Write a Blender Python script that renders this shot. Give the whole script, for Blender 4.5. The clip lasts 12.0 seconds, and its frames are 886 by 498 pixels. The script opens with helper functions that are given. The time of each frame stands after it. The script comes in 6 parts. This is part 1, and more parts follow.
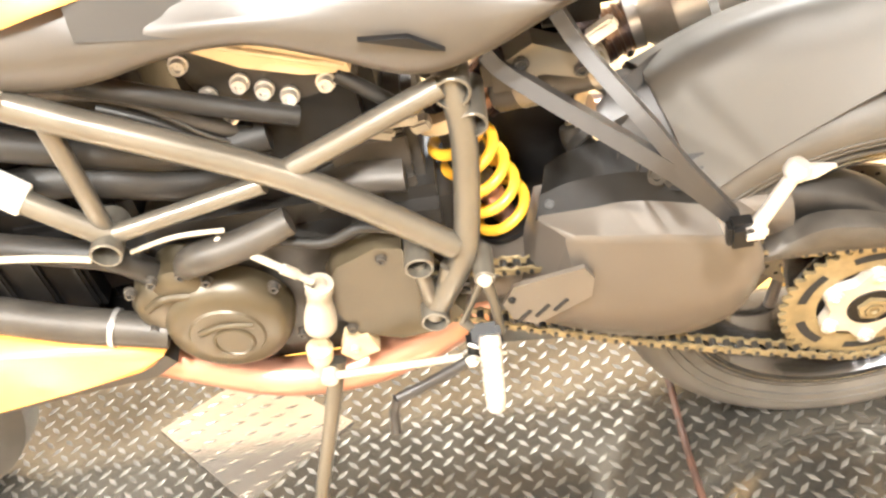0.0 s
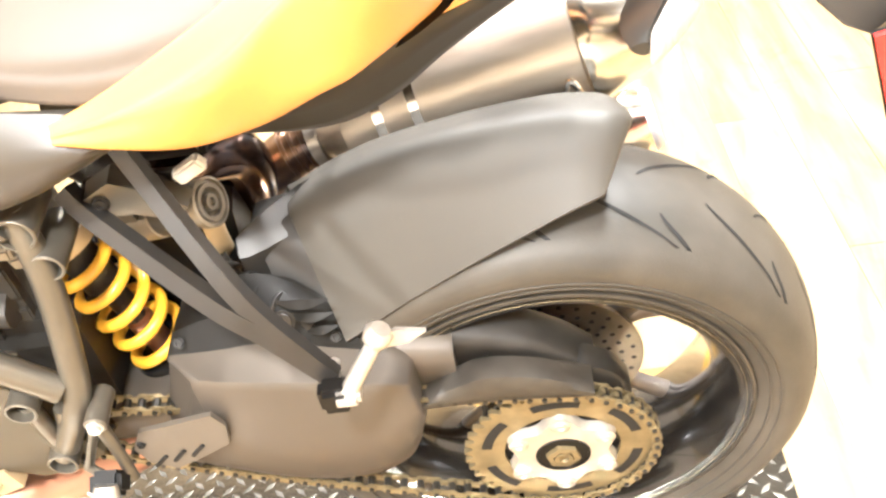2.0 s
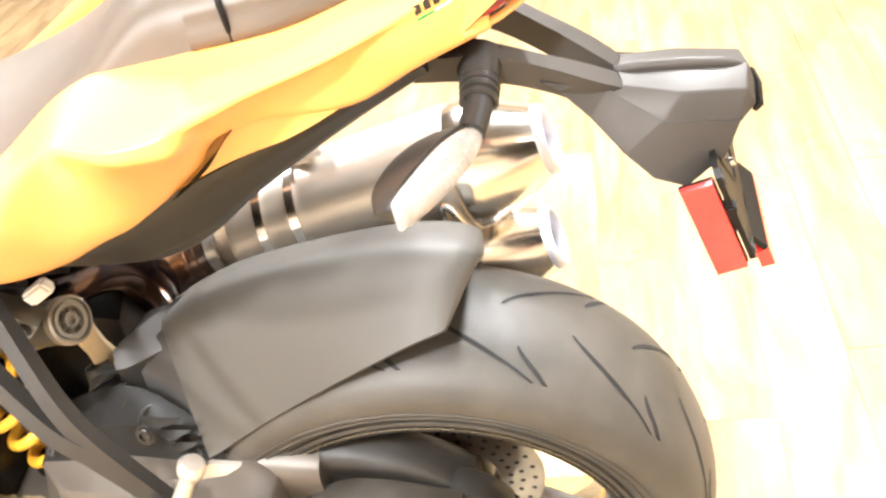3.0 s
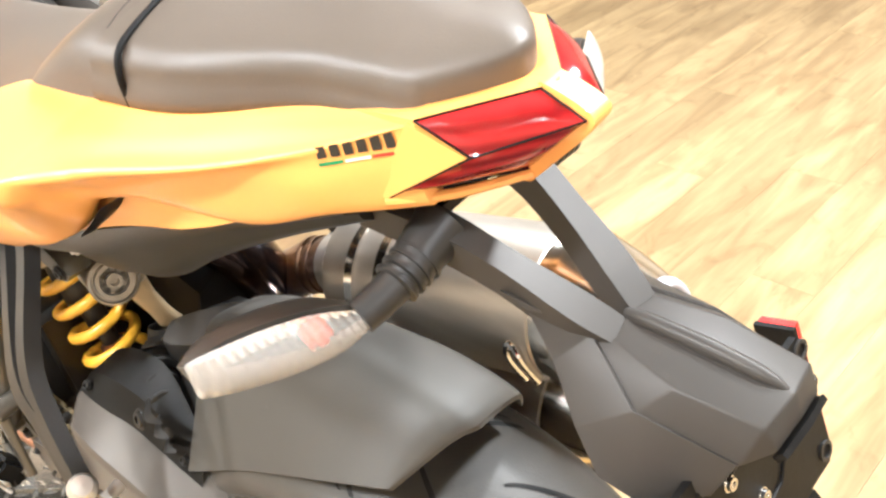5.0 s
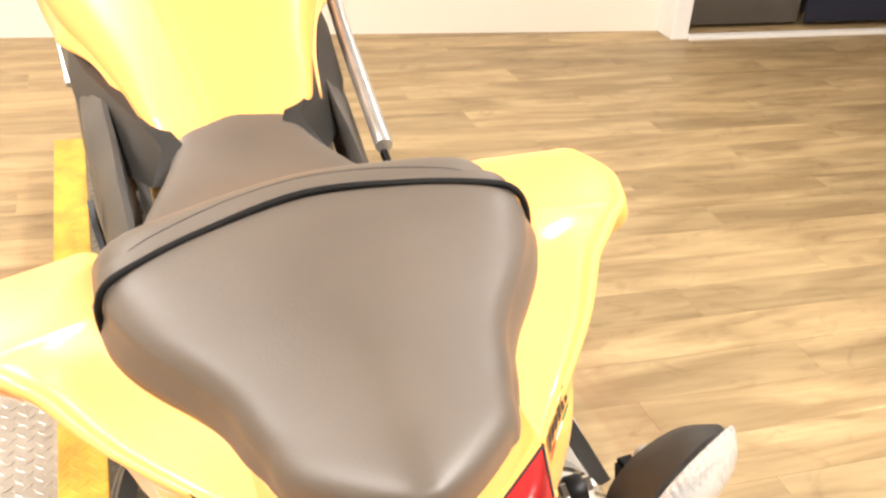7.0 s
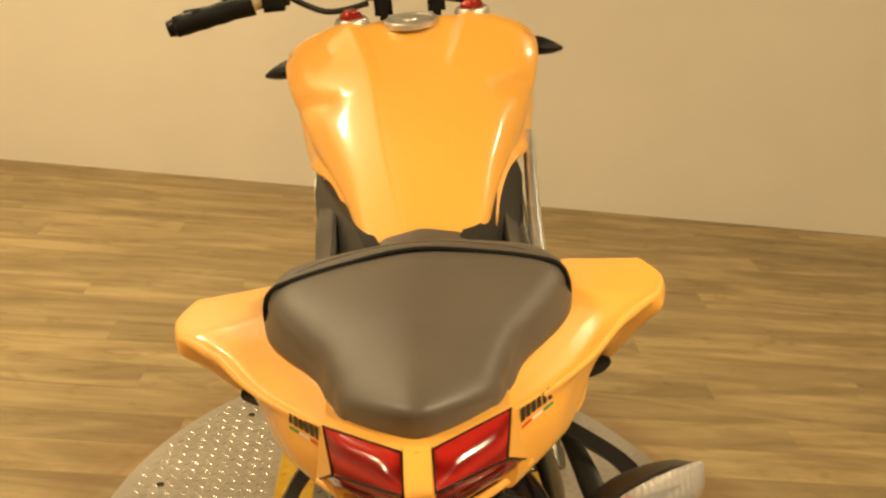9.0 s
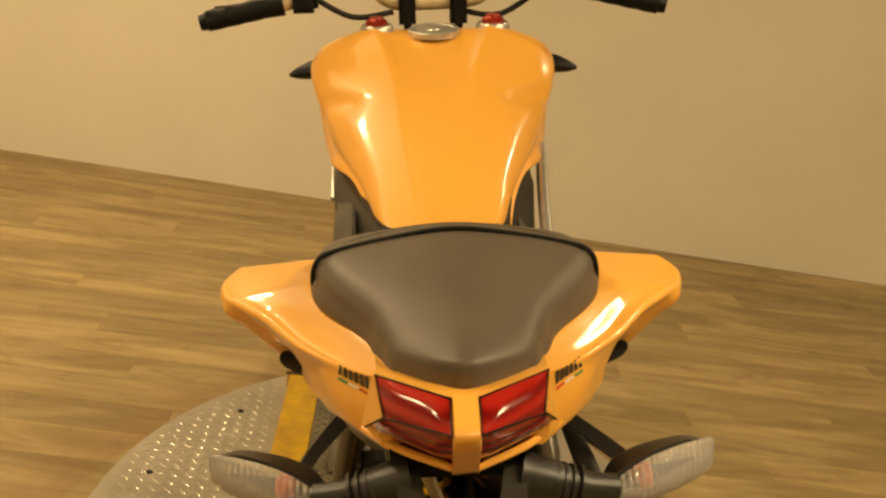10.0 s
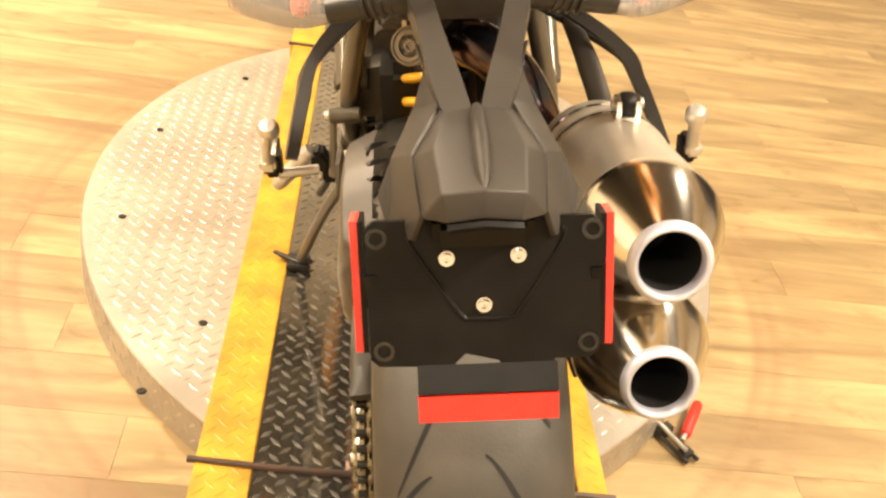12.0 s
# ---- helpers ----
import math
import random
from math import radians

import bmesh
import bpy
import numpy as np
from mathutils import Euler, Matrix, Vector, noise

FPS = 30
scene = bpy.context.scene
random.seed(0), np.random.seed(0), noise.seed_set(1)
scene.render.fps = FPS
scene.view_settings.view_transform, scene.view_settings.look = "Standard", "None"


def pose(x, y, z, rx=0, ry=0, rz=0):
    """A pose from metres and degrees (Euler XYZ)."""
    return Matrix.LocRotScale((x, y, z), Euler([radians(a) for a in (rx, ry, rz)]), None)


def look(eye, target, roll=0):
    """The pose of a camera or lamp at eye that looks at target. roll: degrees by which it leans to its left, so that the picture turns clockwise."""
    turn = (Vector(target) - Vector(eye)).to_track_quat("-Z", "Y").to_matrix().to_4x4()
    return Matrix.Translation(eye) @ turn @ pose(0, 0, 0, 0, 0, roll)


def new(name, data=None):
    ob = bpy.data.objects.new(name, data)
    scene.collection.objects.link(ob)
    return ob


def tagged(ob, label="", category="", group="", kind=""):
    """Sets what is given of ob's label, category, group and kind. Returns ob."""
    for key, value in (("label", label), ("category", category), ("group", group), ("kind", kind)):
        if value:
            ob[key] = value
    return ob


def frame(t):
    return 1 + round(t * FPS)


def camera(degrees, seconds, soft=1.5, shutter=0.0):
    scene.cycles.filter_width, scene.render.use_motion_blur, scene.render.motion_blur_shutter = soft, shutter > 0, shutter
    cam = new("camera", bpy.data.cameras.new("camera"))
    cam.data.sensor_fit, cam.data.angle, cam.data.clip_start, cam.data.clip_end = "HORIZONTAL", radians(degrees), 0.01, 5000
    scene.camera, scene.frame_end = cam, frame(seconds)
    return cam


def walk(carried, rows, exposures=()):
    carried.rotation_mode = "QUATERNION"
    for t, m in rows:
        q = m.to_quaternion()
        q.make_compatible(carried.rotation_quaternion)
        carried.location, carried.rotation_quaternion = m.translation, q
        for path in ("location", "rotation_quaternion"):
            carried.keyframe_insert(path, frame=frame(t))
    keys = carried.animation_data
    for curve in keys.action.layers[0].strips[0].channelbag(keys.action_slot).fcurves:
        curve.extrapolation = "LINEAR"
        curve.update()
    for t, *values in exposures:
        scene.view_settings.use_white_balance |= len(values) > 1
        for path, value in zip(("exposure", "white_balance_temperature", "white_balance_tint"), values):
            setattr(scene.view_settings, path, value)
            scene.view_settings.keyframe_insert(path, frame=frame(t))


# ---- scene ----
cam = camera(46.0, 12.0, 2.5)
PATH = [
    (0, (-0.4047, -1.1439, 1.2239), (-0.5726, 0.4278, -0.0015), -12.37),
    (0.5, (-0.3096, -1.0875, 1.1914), (-0.5073, 0.4264, -0.1005), -10.89),
    (1, (-0.2084, -1.0372, 1.1916), (-0.3079, 0.4846, -0.1022), -8.99),
    (1.5, (-0.1274, -0.9990, 1.2000), (-0.1771, 0.5621, -0.0493), -8.84),
    (2, (-0.0051, -1.0041, 1.1974), (-0.1718, 0.6028, 0.0183), -10.54),
    (2.5, (0.1702, -0.9894, 1.2274), (-0.1430, 0.6478, 0.1223), -12.66),
    (3, (0.2559, -0.9434, 1.2231), (-0.1156, 0.7006, 0.1465), -12.41),
    (3.2, (0.2873, -0.9177, 1.2192), (-0.1092, 0.7163, 0.1362), -12.48),
    (4.8, (0.4756, -0.6173, 1.2171), (-0.5082, 0.7440, 0.1314), -4.07),
    (5, (0.5027, -0.5902, 1.2234), (-0.6296, 0.6718, 0.1626), -3.15),
    (5.5, (0.5401, -0.5219, 1.2341), (-0.7701, 0.5385, 0.1575), -2.88),
    (6, (0.5415, -0.4396, 1.2367), (-0.9112, 0.5120, 0.2447), -0.02),
    (6.5, (0.5017, -0.3440, 1.2766), (-1.0131, 0.4532, 0.2423), 3.81),
    (7, (0.4823, -0.2819, 1.2985), (-1.1707, 0.3214, 0.3478), 4.47),
    (7.5, (0.5101, -0.2136, 1.3099), (-1.2384, 0.1410, 0.4058), 6.13),
    (7.7, (0.5304, -0.1883, 1.3069), (-1.2443, 0.0865, 0.4266), 6.0),
    (9.3, (0.7949, -0.2120, 1.3317), (-1.1034, -0.0899, 0.7142), 6.38),
    (9.5, (0.8119, -0.2280, 1.3248), (-1.0962, -0.0952, 0.7404), 7.29),
    (10, (0.8234, -0.2513, 1.3067), (-1.0727, -0.1027, 0.6880), 9.14),
    (10.5, (0.8543, -0.2470, 1.2438), (-0.9638, -0.0402, 0.4366), 10.62),
    (11, (0.8927, -0.2427, 1.2053), (-0.8556, -0.0353, 0.2564), 10.36),
    (11.5, (0.9222, -0.2366, 1.1778), (-0.7761, -0.0314, 0.1416), 10.59),
    (12, (0.9312, -0.2402, 1.1761), (-0.7400, -0.0288, 0.0980), 10.19),
]
EXPOSURE = [
    (0.0, 2.35, 4920, 9), (1.5, 2.2, 4850, 9), (3.0, 1.9, 4750, 10), (5.0, 1.25, 4580, 8), (5.5, 1.27, 4560, 8), (6.0, 1.33, 4560, 7), (6.5, 1.17, 4720, 9.5), (7.0, 0.80, 5020, 11), (7.5, 0.54, 5350, 12),
    (9.3, -0.70, 7600, 0), (10.0, -0.85, 8300, 1.5), (10.5, -0.87, 9600, 7), (11.0, -0.11, 8000, 10), (11.5, 0.54, 6600, 9), (12.0, 0.86, 6200, 10),
]
walk(cam, [(t, look(eye, target, roll)) for t, eye, target, roll in PATH], EXPOSURE)

from mathutils.bvhtree import BVHTree

# ---------- light ----------
world = bpy.data.worlds.new("world")
scene.world = world
world.use_nodes = True
world.node_tree.nodes["Background"].inputs[0].default_value = (1.0, 0.85, 0.65, 1)
world.node_tree.nodes["Background"].inputs[1].default_value = 0.12
LAMP_COL = (1.0, 0.80, 0.56)
FLOOR_Z = -0.13
CEIL_Z = 2.75
# Out of view; places and powers set to match brightness, some added as fill.
LAMPS = [(-0.1, -1.95, 52), (-0.8, -2.4, 26), (-2.5, -1.9, 62), (0.95, 0.95, 58), (-0.05, 1.45, 54), (-2.3, 1.7, 20), (2.0, -0.3, 12), (2.0, -1.8, 6)]


# ---------- materials ----------
def nodes_of(m):
    m.use_nodes = True
    nt = m.node_tree
    return nt, nt.nodes["Principled BSDF"]


def mat(name, col, rough=0.5, metal=0.0, col2=None, scale=9.0, fine=160.0, bump=0.06, coat=0.0, stretch=(1, 1, 1), rand=0.0, var=0.25, spec=None):
    """Two scales of variation in colour and gloss, and a fine bump, in object space."""
    m = bpy.data.materials.new(name)
    nt, b = nodes_of(m)
    L = nt.links
    tc = nt.nodes.new("ShaderNodeTexCoord")
    mp = nt.nodes.new("ShaderNodeMapping")
    mp.inputs["Scale"].default_value = stretch
    L.new(tc.outputs["Object"], mp.inputs[0])
    n1 = nt.nodes.new("ShaderNodeTexNoise")
    n1.inputs["Scale"].default_value, n1.inputs["Detail"].default_value = scale, 5
    L.new(mp.outputs[0], n1.inputs[0])
    n2 = nt.nodes.new("ShaderNodeTexNoise")
    n2.inputs["Scale"].default_value, n2.inputs["Detail"].default_value = fine, 3
    L.new(mp.outputs[0], n2.inputs[0])
    ramp = nt.nodes.new("ShaderNodeValToRGB")
    c2 = col2 or tuple(v * (1 - var) for v in col)
    ramp.color_ramp.elements[0].position, ramp.color_ramp.elements[1].position = 0.36, 0.66
    ramp.color_ramp.elements[0].color, ramp.color_ramp.elements[1].color = (*c2, 1), (*col, 1)
    L.new(n1.outputs[0], ramp.inputs[0])
    out = ramp.outputs[0]
    if rand:
        oi = nt.nodes.new("ShaderNodeObjectInfo")
        hs = nt.nodes.new("ShaderNodeHueSaturation")
        mr = nt.nodes.new("ShaderNodeMapRange")
        mr.inputs[3].default_value, mr.inputs[4].default_value = 1 - rand, 1 + rand
        L.new(oi.outputs["Random"], mr.inputs[0])
        L.new(mr.outputs[0], hs.inputs["Value"])
        L.new(out, hs.inputs["Color"])
        out = hs.outputs[0]
    L.new(out, b.inputs["Base Color"])
    rr = nt.nodes.new("ShaderNodeMapRange")
    rr.inputs[3].default_value, rr.inputs[4].default_value = max(0.02, rough * 0.8), min(1, rough * 1.2)
    L.new(n1.outputs[0], rr.inputs[0])
    L.new(rr.outputs[0], b.inputs["Roughness"])
    b.inputs["Metallic"].default_value = metal
    b.inputs["Coat Weight"].default_value = coat
    b.inputs["Coat Roughness"].default_value = 0.04
    if spec is not None:
        b.inputs["Specular IOR Level"].default_value = spec
    if bump:
        bn = nt.nodes.new("ShaderNodeBump")
        bn.inputs["Strength"].default_value, bn.inputs["Distance"].default_value = bump, 0.001
        L.new(n2.outputs[0], bn.inputs["Height"])
        L.new(bn.outputs[0], b.inputs["Normal"])
    return m


YELLOW = mat("yellow_paint", (0.88, 0.425, 0.080), 0.42, coat=0.55, scale=3, bump=0.008, var=0.05)
YELLOW.node_tree.nodes["Principled BSDF"].inputs["Coat Roughness"].default_value = 0.11
SEAT = mat("seat_vinyl", (0.106, 0.086, 0.066), 0.47, scale=14, fine=700, bump=0.12, var=0.12)
SEAM = mat("seam_thread", (0.062, 0.050, 0.039), 0.6, bump=0.0)
SEAT_PIPE = mat("seat_piping", (0.006, 0.0055, 0.005), 0.65, spec=0.2)
PLASTIC = mat("black_plastic", (0.024, 0.022, 0.019), 0.42, scale=12, fine=420, bump=0.05, var=0.2)
PANEL = mat("grey_panel_plastic", (0.060, 0.054, 0.046), 0.4, scale=12, fine=420, bump=0.06, var=0.15)
HUG = mat("satin_plastic", (0.058, 0.0535, 0.045), 0.58, scale=10, fine=500, bump=0.1, var=0.12)
HOSE = mat("rubber_hose", (0.019, 0.0175, 0.015), 0.5, spec=0.35, scale=20, fine=260, bump=0.1, var=0.3)
DARK = mat("dark_metal", (0.022, 0.020, 0.017), 0.45, scale=20, bump=0.2, var=0.4)
BLACK = mat("black_part", (0.009, 0.0085, 0.008), 0.42, spec=0.18, scale=25, bump=0.15, var=0.4)
FRAME = mat("frame_bronze", (0.150, 0.138, 0.112), 0.3, 0.55, scale=12, fine=300, bump=0.06, var=0.2)
BRACKET = mat("bracket_black", (0.030, 0.028, 0.026), 0.38, 0.2, scale=14, fine=300, bump=0.08, var=0.2)
ENGINE = mat("engine_grey", (0.058, 0.052, 0.043), 0.48, 0.25, scale=25, fine=200, bump=0.3, var=0.35)
COVER = mat("engine_cover_grey", (0.070, 0.057, 0.033), 0.38, 0.3, scale=10, fine=350, bump=0.12, var=0.2)
PANEL2 = mat("shield_bronze", (0.112, 0.098, 0.080), 0.42, 0.25, scale=9, fine=380, bump=0.08, var=0.15)
SWING = mat("swingarm_bronze", (0.095, 0.082, 0.067), 0.43, 0.25, scale=8, fine=420, bump=0.1, var=0.12)
ALU = mat("aluminium", (0.66, 0.635, 0.59), 0.32, 0.7, scale=30, fine=250, bump=0.12, var=0.2)
CAPM = mat("dull_cap_metal", (0.30, 0.27, 0.22), 0.34, 0.7, scale=30, bump=0.1, var=0.25)
CHROME = mat("chrome", (0.85, 0.83, 0.8), 0.14, 1.0, scale=20, bump=0.0, var=0.1)
STEEL = mat("brushed_steel", (0.58, 0.54, 0.47), 0.38, 0.72, scale=6, fine=60, bump=0.05, var=0.14, stretch=(1, 9, 9))
CONE = mat("polished_steel", (0.78, 0.74, 0.66), 0.17, 1.0, scale=8, fine=60, bump=0.03, var=0.1, stretch=(1, 9, 9))
RINGM = mat("blued_steel_ring", (0.66, 0.68, 0.80), 0.42, 0.55, bump=0.0)
ELBOW = mat("elbow_pipe", (0.17, 0.085, 0.035), 0.17, 0.95, col2=(0.05, 0.055, 0.075), scale=14, bump=0.03)
BURNT = mat("burnt_pipe", (0.34, 0.2, 0.09), 0.3, 0.8, col2=(0.085, 0.08, 0.10), scale=14, bump=0.03)
COPPER = mat("copper_header", (0.56, 0.3, 0.2), 0.36, 0.7, col2=(0.42, 0.24, 0.17), scale=12, bump=0.06)
GOLD = mat("gold_anodised", (0.28, 0.228, 0.122), 0.44, 0.6, scale=40, bump=0.1, var=0.3)
CREAM = mat("cream_cover", (0.62, 0.5, 0.3), 0.45, 0.2, scale=20, bump=0.1, var=0.2)
SPRING = mat("yellow_spring", (0.85, 0.46, 0.012), 0.3, coat=0.3, scale=30, bump=0.03, var=0.1)
RUBBER = mat("tyre_rubber", (0.077, 0.069, 0.057), 0.55, col2=(0.037, 0.034, 0.028), scale=7, fine=380, bump=0.25)
GROOVE = mat("tread_dark", (0.006, 0.006, 0.006), 0.8, bump=0.0)
RIMB = mat("rim_gloss_black", (0.014, 0.013, 0.012), 0.2, coat=0.5, scale=16, bump=0.02)
SPOKE = mat("spoke_bronze", (0.16, 0.14, 0.12), 0.32, 0.5, scale=12, bump=0.05)
DISC = mat("brake_disc", (0.28, 0.24, 0.18), 0.35, 0.85, scale=25, bump=0.1, var=0.3)
CAPRED = mat("red_anodised", (0.4, 0.03, 0.02), 0.35, 0.4, bump=0.0)
REFLECT = mat("red_reflector", (0.8, 0.03, 0.018), 0.22, coat=0.5, scale=60, fine=500, bump=0.35, var=0.15)
CABLE = mat("cream_plastic", (0.38, 0.345, 0.275), 0.42, scale=20, bump=0.05, var=0.25)
HOLDER = mat("satin_grey_plastic", (0.052, 0.047, 0.041), 0.45, 0.15, spec=0.24, scale=12, fine=420, bump=0.04, var=0.2)
WHITE = mat("white_plastic", (0.8, 0.77, 0.7), 0.4, scale=20, bump=0.05, var=0.1)
ORANGE = mat("orange_bulb", (0.8, 0.12, 0.03), 0.3, scale=30, bump=0.0)
INK = mat("dark_decal", (0.03, 0.025, 0.02), 0.5, bump=0.0)
GREEN = mat("green_decal", (0.03, 0.3, 0.1), 0.4, bump=0.0)
RED = mat("red_decal", (0.7, 0.04, 0.02), 0.4, bump=0.0)
COPPER_BEAD = mat("brown_sealant", (0.085, 0.042, 0.026), 0.5, col2=(0.04, 0.024, 0.018), scale=30, bump=0.3)
RUNWAY = mat("black_chequer_plate", (0.29, 0.275, 0.235), 0.085, 0.9, spec=0.6, col2=(0.19, 0.178, 0.152), scale=6, fine=120, bump=0.07, coat=0.0)
RAISED = mat("worn_tread_tips", (0.16, 0.150, 0.130), 0.46, 0.6, scale=30, bump=0.1, var=0.45)
STRIP = mat("worn_yellow_paint", (0.72, 0.43, 0.03), 0.42, col2=(0.5, 0.28, 0.025), scale=14, fine=150, bump=0.3)
PLATE = mat("steel_chequer_plate", (0.56, 0.52, 0.46), 0.36, 0.65, col2=(0.43, 0.4, 0.35), scale=5, fine=110, bump=0.2)
TIPS = mat("worn_plate_tips", (0.60, 0.56, 0.50), 0.36, 0.75, scale=20, bump=0.1, var=0.25)
BRIGHT = mat("bright_steel", (0.80, 0.79, 0.75), 0.08, 0.95, scale=8, bump=0.03, var=0.1)


def wood_floor():
    """Printed oak vinyl: broad streaks, fine grain and small knots, shifted and toned from plank to plank."""
    m = bpy.data.materials.new("wood_vinyl")
    nt, b = nodes_of(m)
    L = nt.links
    geo = nt.nodes.new("ShaderNodeNewGeometry")
    info = nt.nodes.new("ShaderNodeObjectInfo")
    shift = nt.nodes.new("ShaderNodeVectorMath")
    shift.operation = "MULTIPLY_ADD"
    shift.inputs[1].default_value = (7.0, 13.0, 5.0)
    L.new(info.outputs["Random"], shift.inputs[0])
    L.new(geo.outputs["Position"], shift.inputs[2])

    def grain(stretch, scale, detail, rough=0.55, warp=0.0):
        mp = nt.nodes.new("ShaderNodeMapping")
        mp.inputs["Scale"].default_value = stretch
        L.new(shift.outputs[0], mp.inputs[0])
        n = nt.nodes.new("ShaderNodeTexNoise")
        n.inputs["Scale"].default_value, n.inputs["Detail"].default_value = scale, detail
        n.inputs["Roughness"].default_value, n.inputs["Distortion"].default_value = rough, warp
        L.new(mp.outputs[0], n.inputs[0])
        return n.outputs[0]

    def ramp(src, lo, hi, a, c):
        r = nt.nodes.new("ShaderNodeValToRGB")
        e = r.color_ramp.elements
        e[0].position, e[1].position = lo, hi
        e[0].color, e[1].color = (*a, 1), (*c, 1)
        L.new(src, r.inputs[0])
        return r.outputs[0]

    def blend(kind, fac, x, y):
        n = nt.nodes.new("ShaderNodeMixRGB")
        n.blend_type = kind
        n.inputs[0].default_value = fac
        L.new(x, n.inputs[1])
        L.new(y, n.inputs[2])
        return n.outputs[0]

    col = ramp(grain((7.5, 1.2, 1), 1.5, 4, 0.5, 0.9), 0.36, 0.66, (0.268, 0.188, 0.086), (0.440, 0.328, 0.163))
    col = blend("MULTIPLY", 0.32, col, ramp(grain((40, 3.2, 1), 1.6, 5), 0.34, 0.62, (0.62, 0.58, 0.52), (1, 1, 1)))
    col = blend("MULTIPLY", 0.5, col, ramp(grain((9, 5, 1), 1.3, 4, 0.6, 1.2), 0.28, 0.44, (0.55, 0.48, 0.40), (1, 1, 1)))
    hs = nt.nodes.new("ShaderNodeHueSaturation")
    mr = nt.nodes.new("ShaderNodeMapRange")
    mr.inputs[3].default_value, mr.inputs[4].default_value = 0.92, 1.20
    L.new(info.outputs["Random"], mr.inputs[0])
    L.new(mr.outputs[0], hs.inputs["Value"])
    L.new(col, hs.inputs["Color"])
    L.new(hs.outputs[0], b.inputs["Base Color"])
    b.inputs["Roughness"].default_value = 0.46
    bn = nt.nodes.new("ShaderNodeBump")
    bn.inputs["Strength"].default_value, bn.inputs["Distance"].default_value = 0.06, 0.001
    L.new(grain((60, 5, 1), 2.0, 4), bn.inputs["Height"])
    L.new(bn.outputs[0], b.inputs["Normal"])
    return m


WOOD = wood_floor()


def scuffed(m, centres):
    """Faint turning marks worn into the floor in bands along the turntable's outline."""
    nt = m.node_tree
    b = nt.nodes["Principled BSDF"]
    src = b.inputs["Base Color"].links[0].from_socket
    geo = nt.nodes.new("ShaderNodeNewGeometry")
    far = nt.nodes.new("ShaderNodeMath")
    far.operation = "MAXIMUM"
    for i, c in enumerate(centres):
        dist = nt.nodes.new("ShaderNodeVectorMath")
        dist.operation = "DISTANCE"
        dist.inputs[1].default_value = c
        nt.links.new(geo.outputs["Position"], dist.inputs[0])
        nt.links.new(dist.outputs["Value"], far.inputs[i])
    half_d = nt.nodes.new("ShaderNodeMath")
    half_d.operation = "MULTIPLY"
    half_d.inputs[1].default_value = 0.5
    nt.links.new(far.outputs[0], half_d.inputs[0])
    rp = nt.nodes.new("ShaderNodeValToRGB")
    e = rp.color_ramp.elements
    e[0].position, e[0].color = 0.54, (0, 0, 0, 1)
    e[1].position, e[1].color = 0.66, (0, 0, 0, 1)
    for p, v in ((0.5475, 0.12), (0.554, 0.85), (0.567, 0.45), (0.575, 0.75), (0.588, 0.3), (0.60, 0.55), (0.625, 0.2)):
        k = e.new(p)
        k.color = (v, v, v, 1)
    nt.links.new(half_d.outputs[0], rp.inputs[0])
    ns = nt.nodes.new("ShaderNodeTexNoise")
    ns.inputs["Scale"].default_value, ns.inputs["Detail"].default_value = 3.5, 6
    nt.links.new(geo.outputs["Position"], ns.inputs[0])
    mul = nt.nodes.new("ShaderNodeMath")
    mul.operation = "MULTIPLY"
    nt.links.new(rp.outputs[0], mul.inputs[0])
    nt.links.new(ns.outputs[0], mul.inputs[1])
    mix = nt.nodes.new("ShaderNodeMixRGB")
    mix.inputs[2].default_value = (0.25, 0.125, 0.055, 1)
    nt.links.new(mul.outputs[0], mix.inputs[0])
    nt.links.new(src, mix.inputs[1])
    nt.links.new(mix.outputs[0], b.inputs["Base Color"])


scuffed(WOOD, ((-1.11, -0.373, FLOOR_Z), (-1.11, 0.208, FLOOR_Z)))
WALL = mat("wall_paint", (0.82, 0.755, 0.645), 0.75, scale=2, fine=220, bump=0.12, var=0.04)
CEIL = mat("ceiling_paint", (0.86, 0.84, 0.80), 0.8, scale=2, bump=0.05, var=0.04)
CEILDARK = mat("dark_ceiling_paint", (0.11, 0.10, 0.09), 0.8, scale=2, bump=0.05, var=0.06)
DOORM = mat("grey_door", (0.09, 0.078, 0.066), 0.5, scale=4, bump=0.1, var=0.15)
NAVY = mat("navy_cloth", (0.012, 0.014, 0.035), 0.8, scale=30, bump=0.3)


def red_lens():
    m = bpy.data.materials.new("red_lens")
    nt, b = nodes_of(m)
    tc = nt.nodes.new("ShaderNodeTexCoord")
    wv = nt.nodes.new("ShaderNodeTexWave")
    wv.wave_type, wv.bands_direction = "BANDS", "Z"
    wv.inputs["Scale"].default_value, wv.inputs["Distortion"].default_value = 30, 1.5
    nt.links.new(tc.outputs["Object"], wv.inputs[0])
    rp = nt.nodes.new("ShaderNodeValToRGB")
    rp.color_ramp.elements[0].color, rp.color_ramp.elements[1].color = (0.17, 0.005, 0.005, 1), (0.38, 0.017, 0.014, 1)
    nt.links.new(wv.outputs[0], rp.inputs[0])
    nt.links.new(rp.outputs[0], b.inputs["Base Color"])
    b.inputs["Roughness"].default_value = 0.14
    b.inputs["Coat Weight"].default_value = 0.0
    b.inputs["Coat Roughness"].default_value = 0.05
    b.inputs["Specular IOR Level"].default_value = 0.42
    bn = nt.nodes.new("ShaderNodeBump")
    bn.inputs["Strength"].default_value, bn.inputs["Distance"].default_value = 0.1, 0.001
    nt.links.new(wv.outputs[0], bn.inputs["Height"])
    nt.links.new(bn.outputs[0], b.inputs["Normal"])
    return m


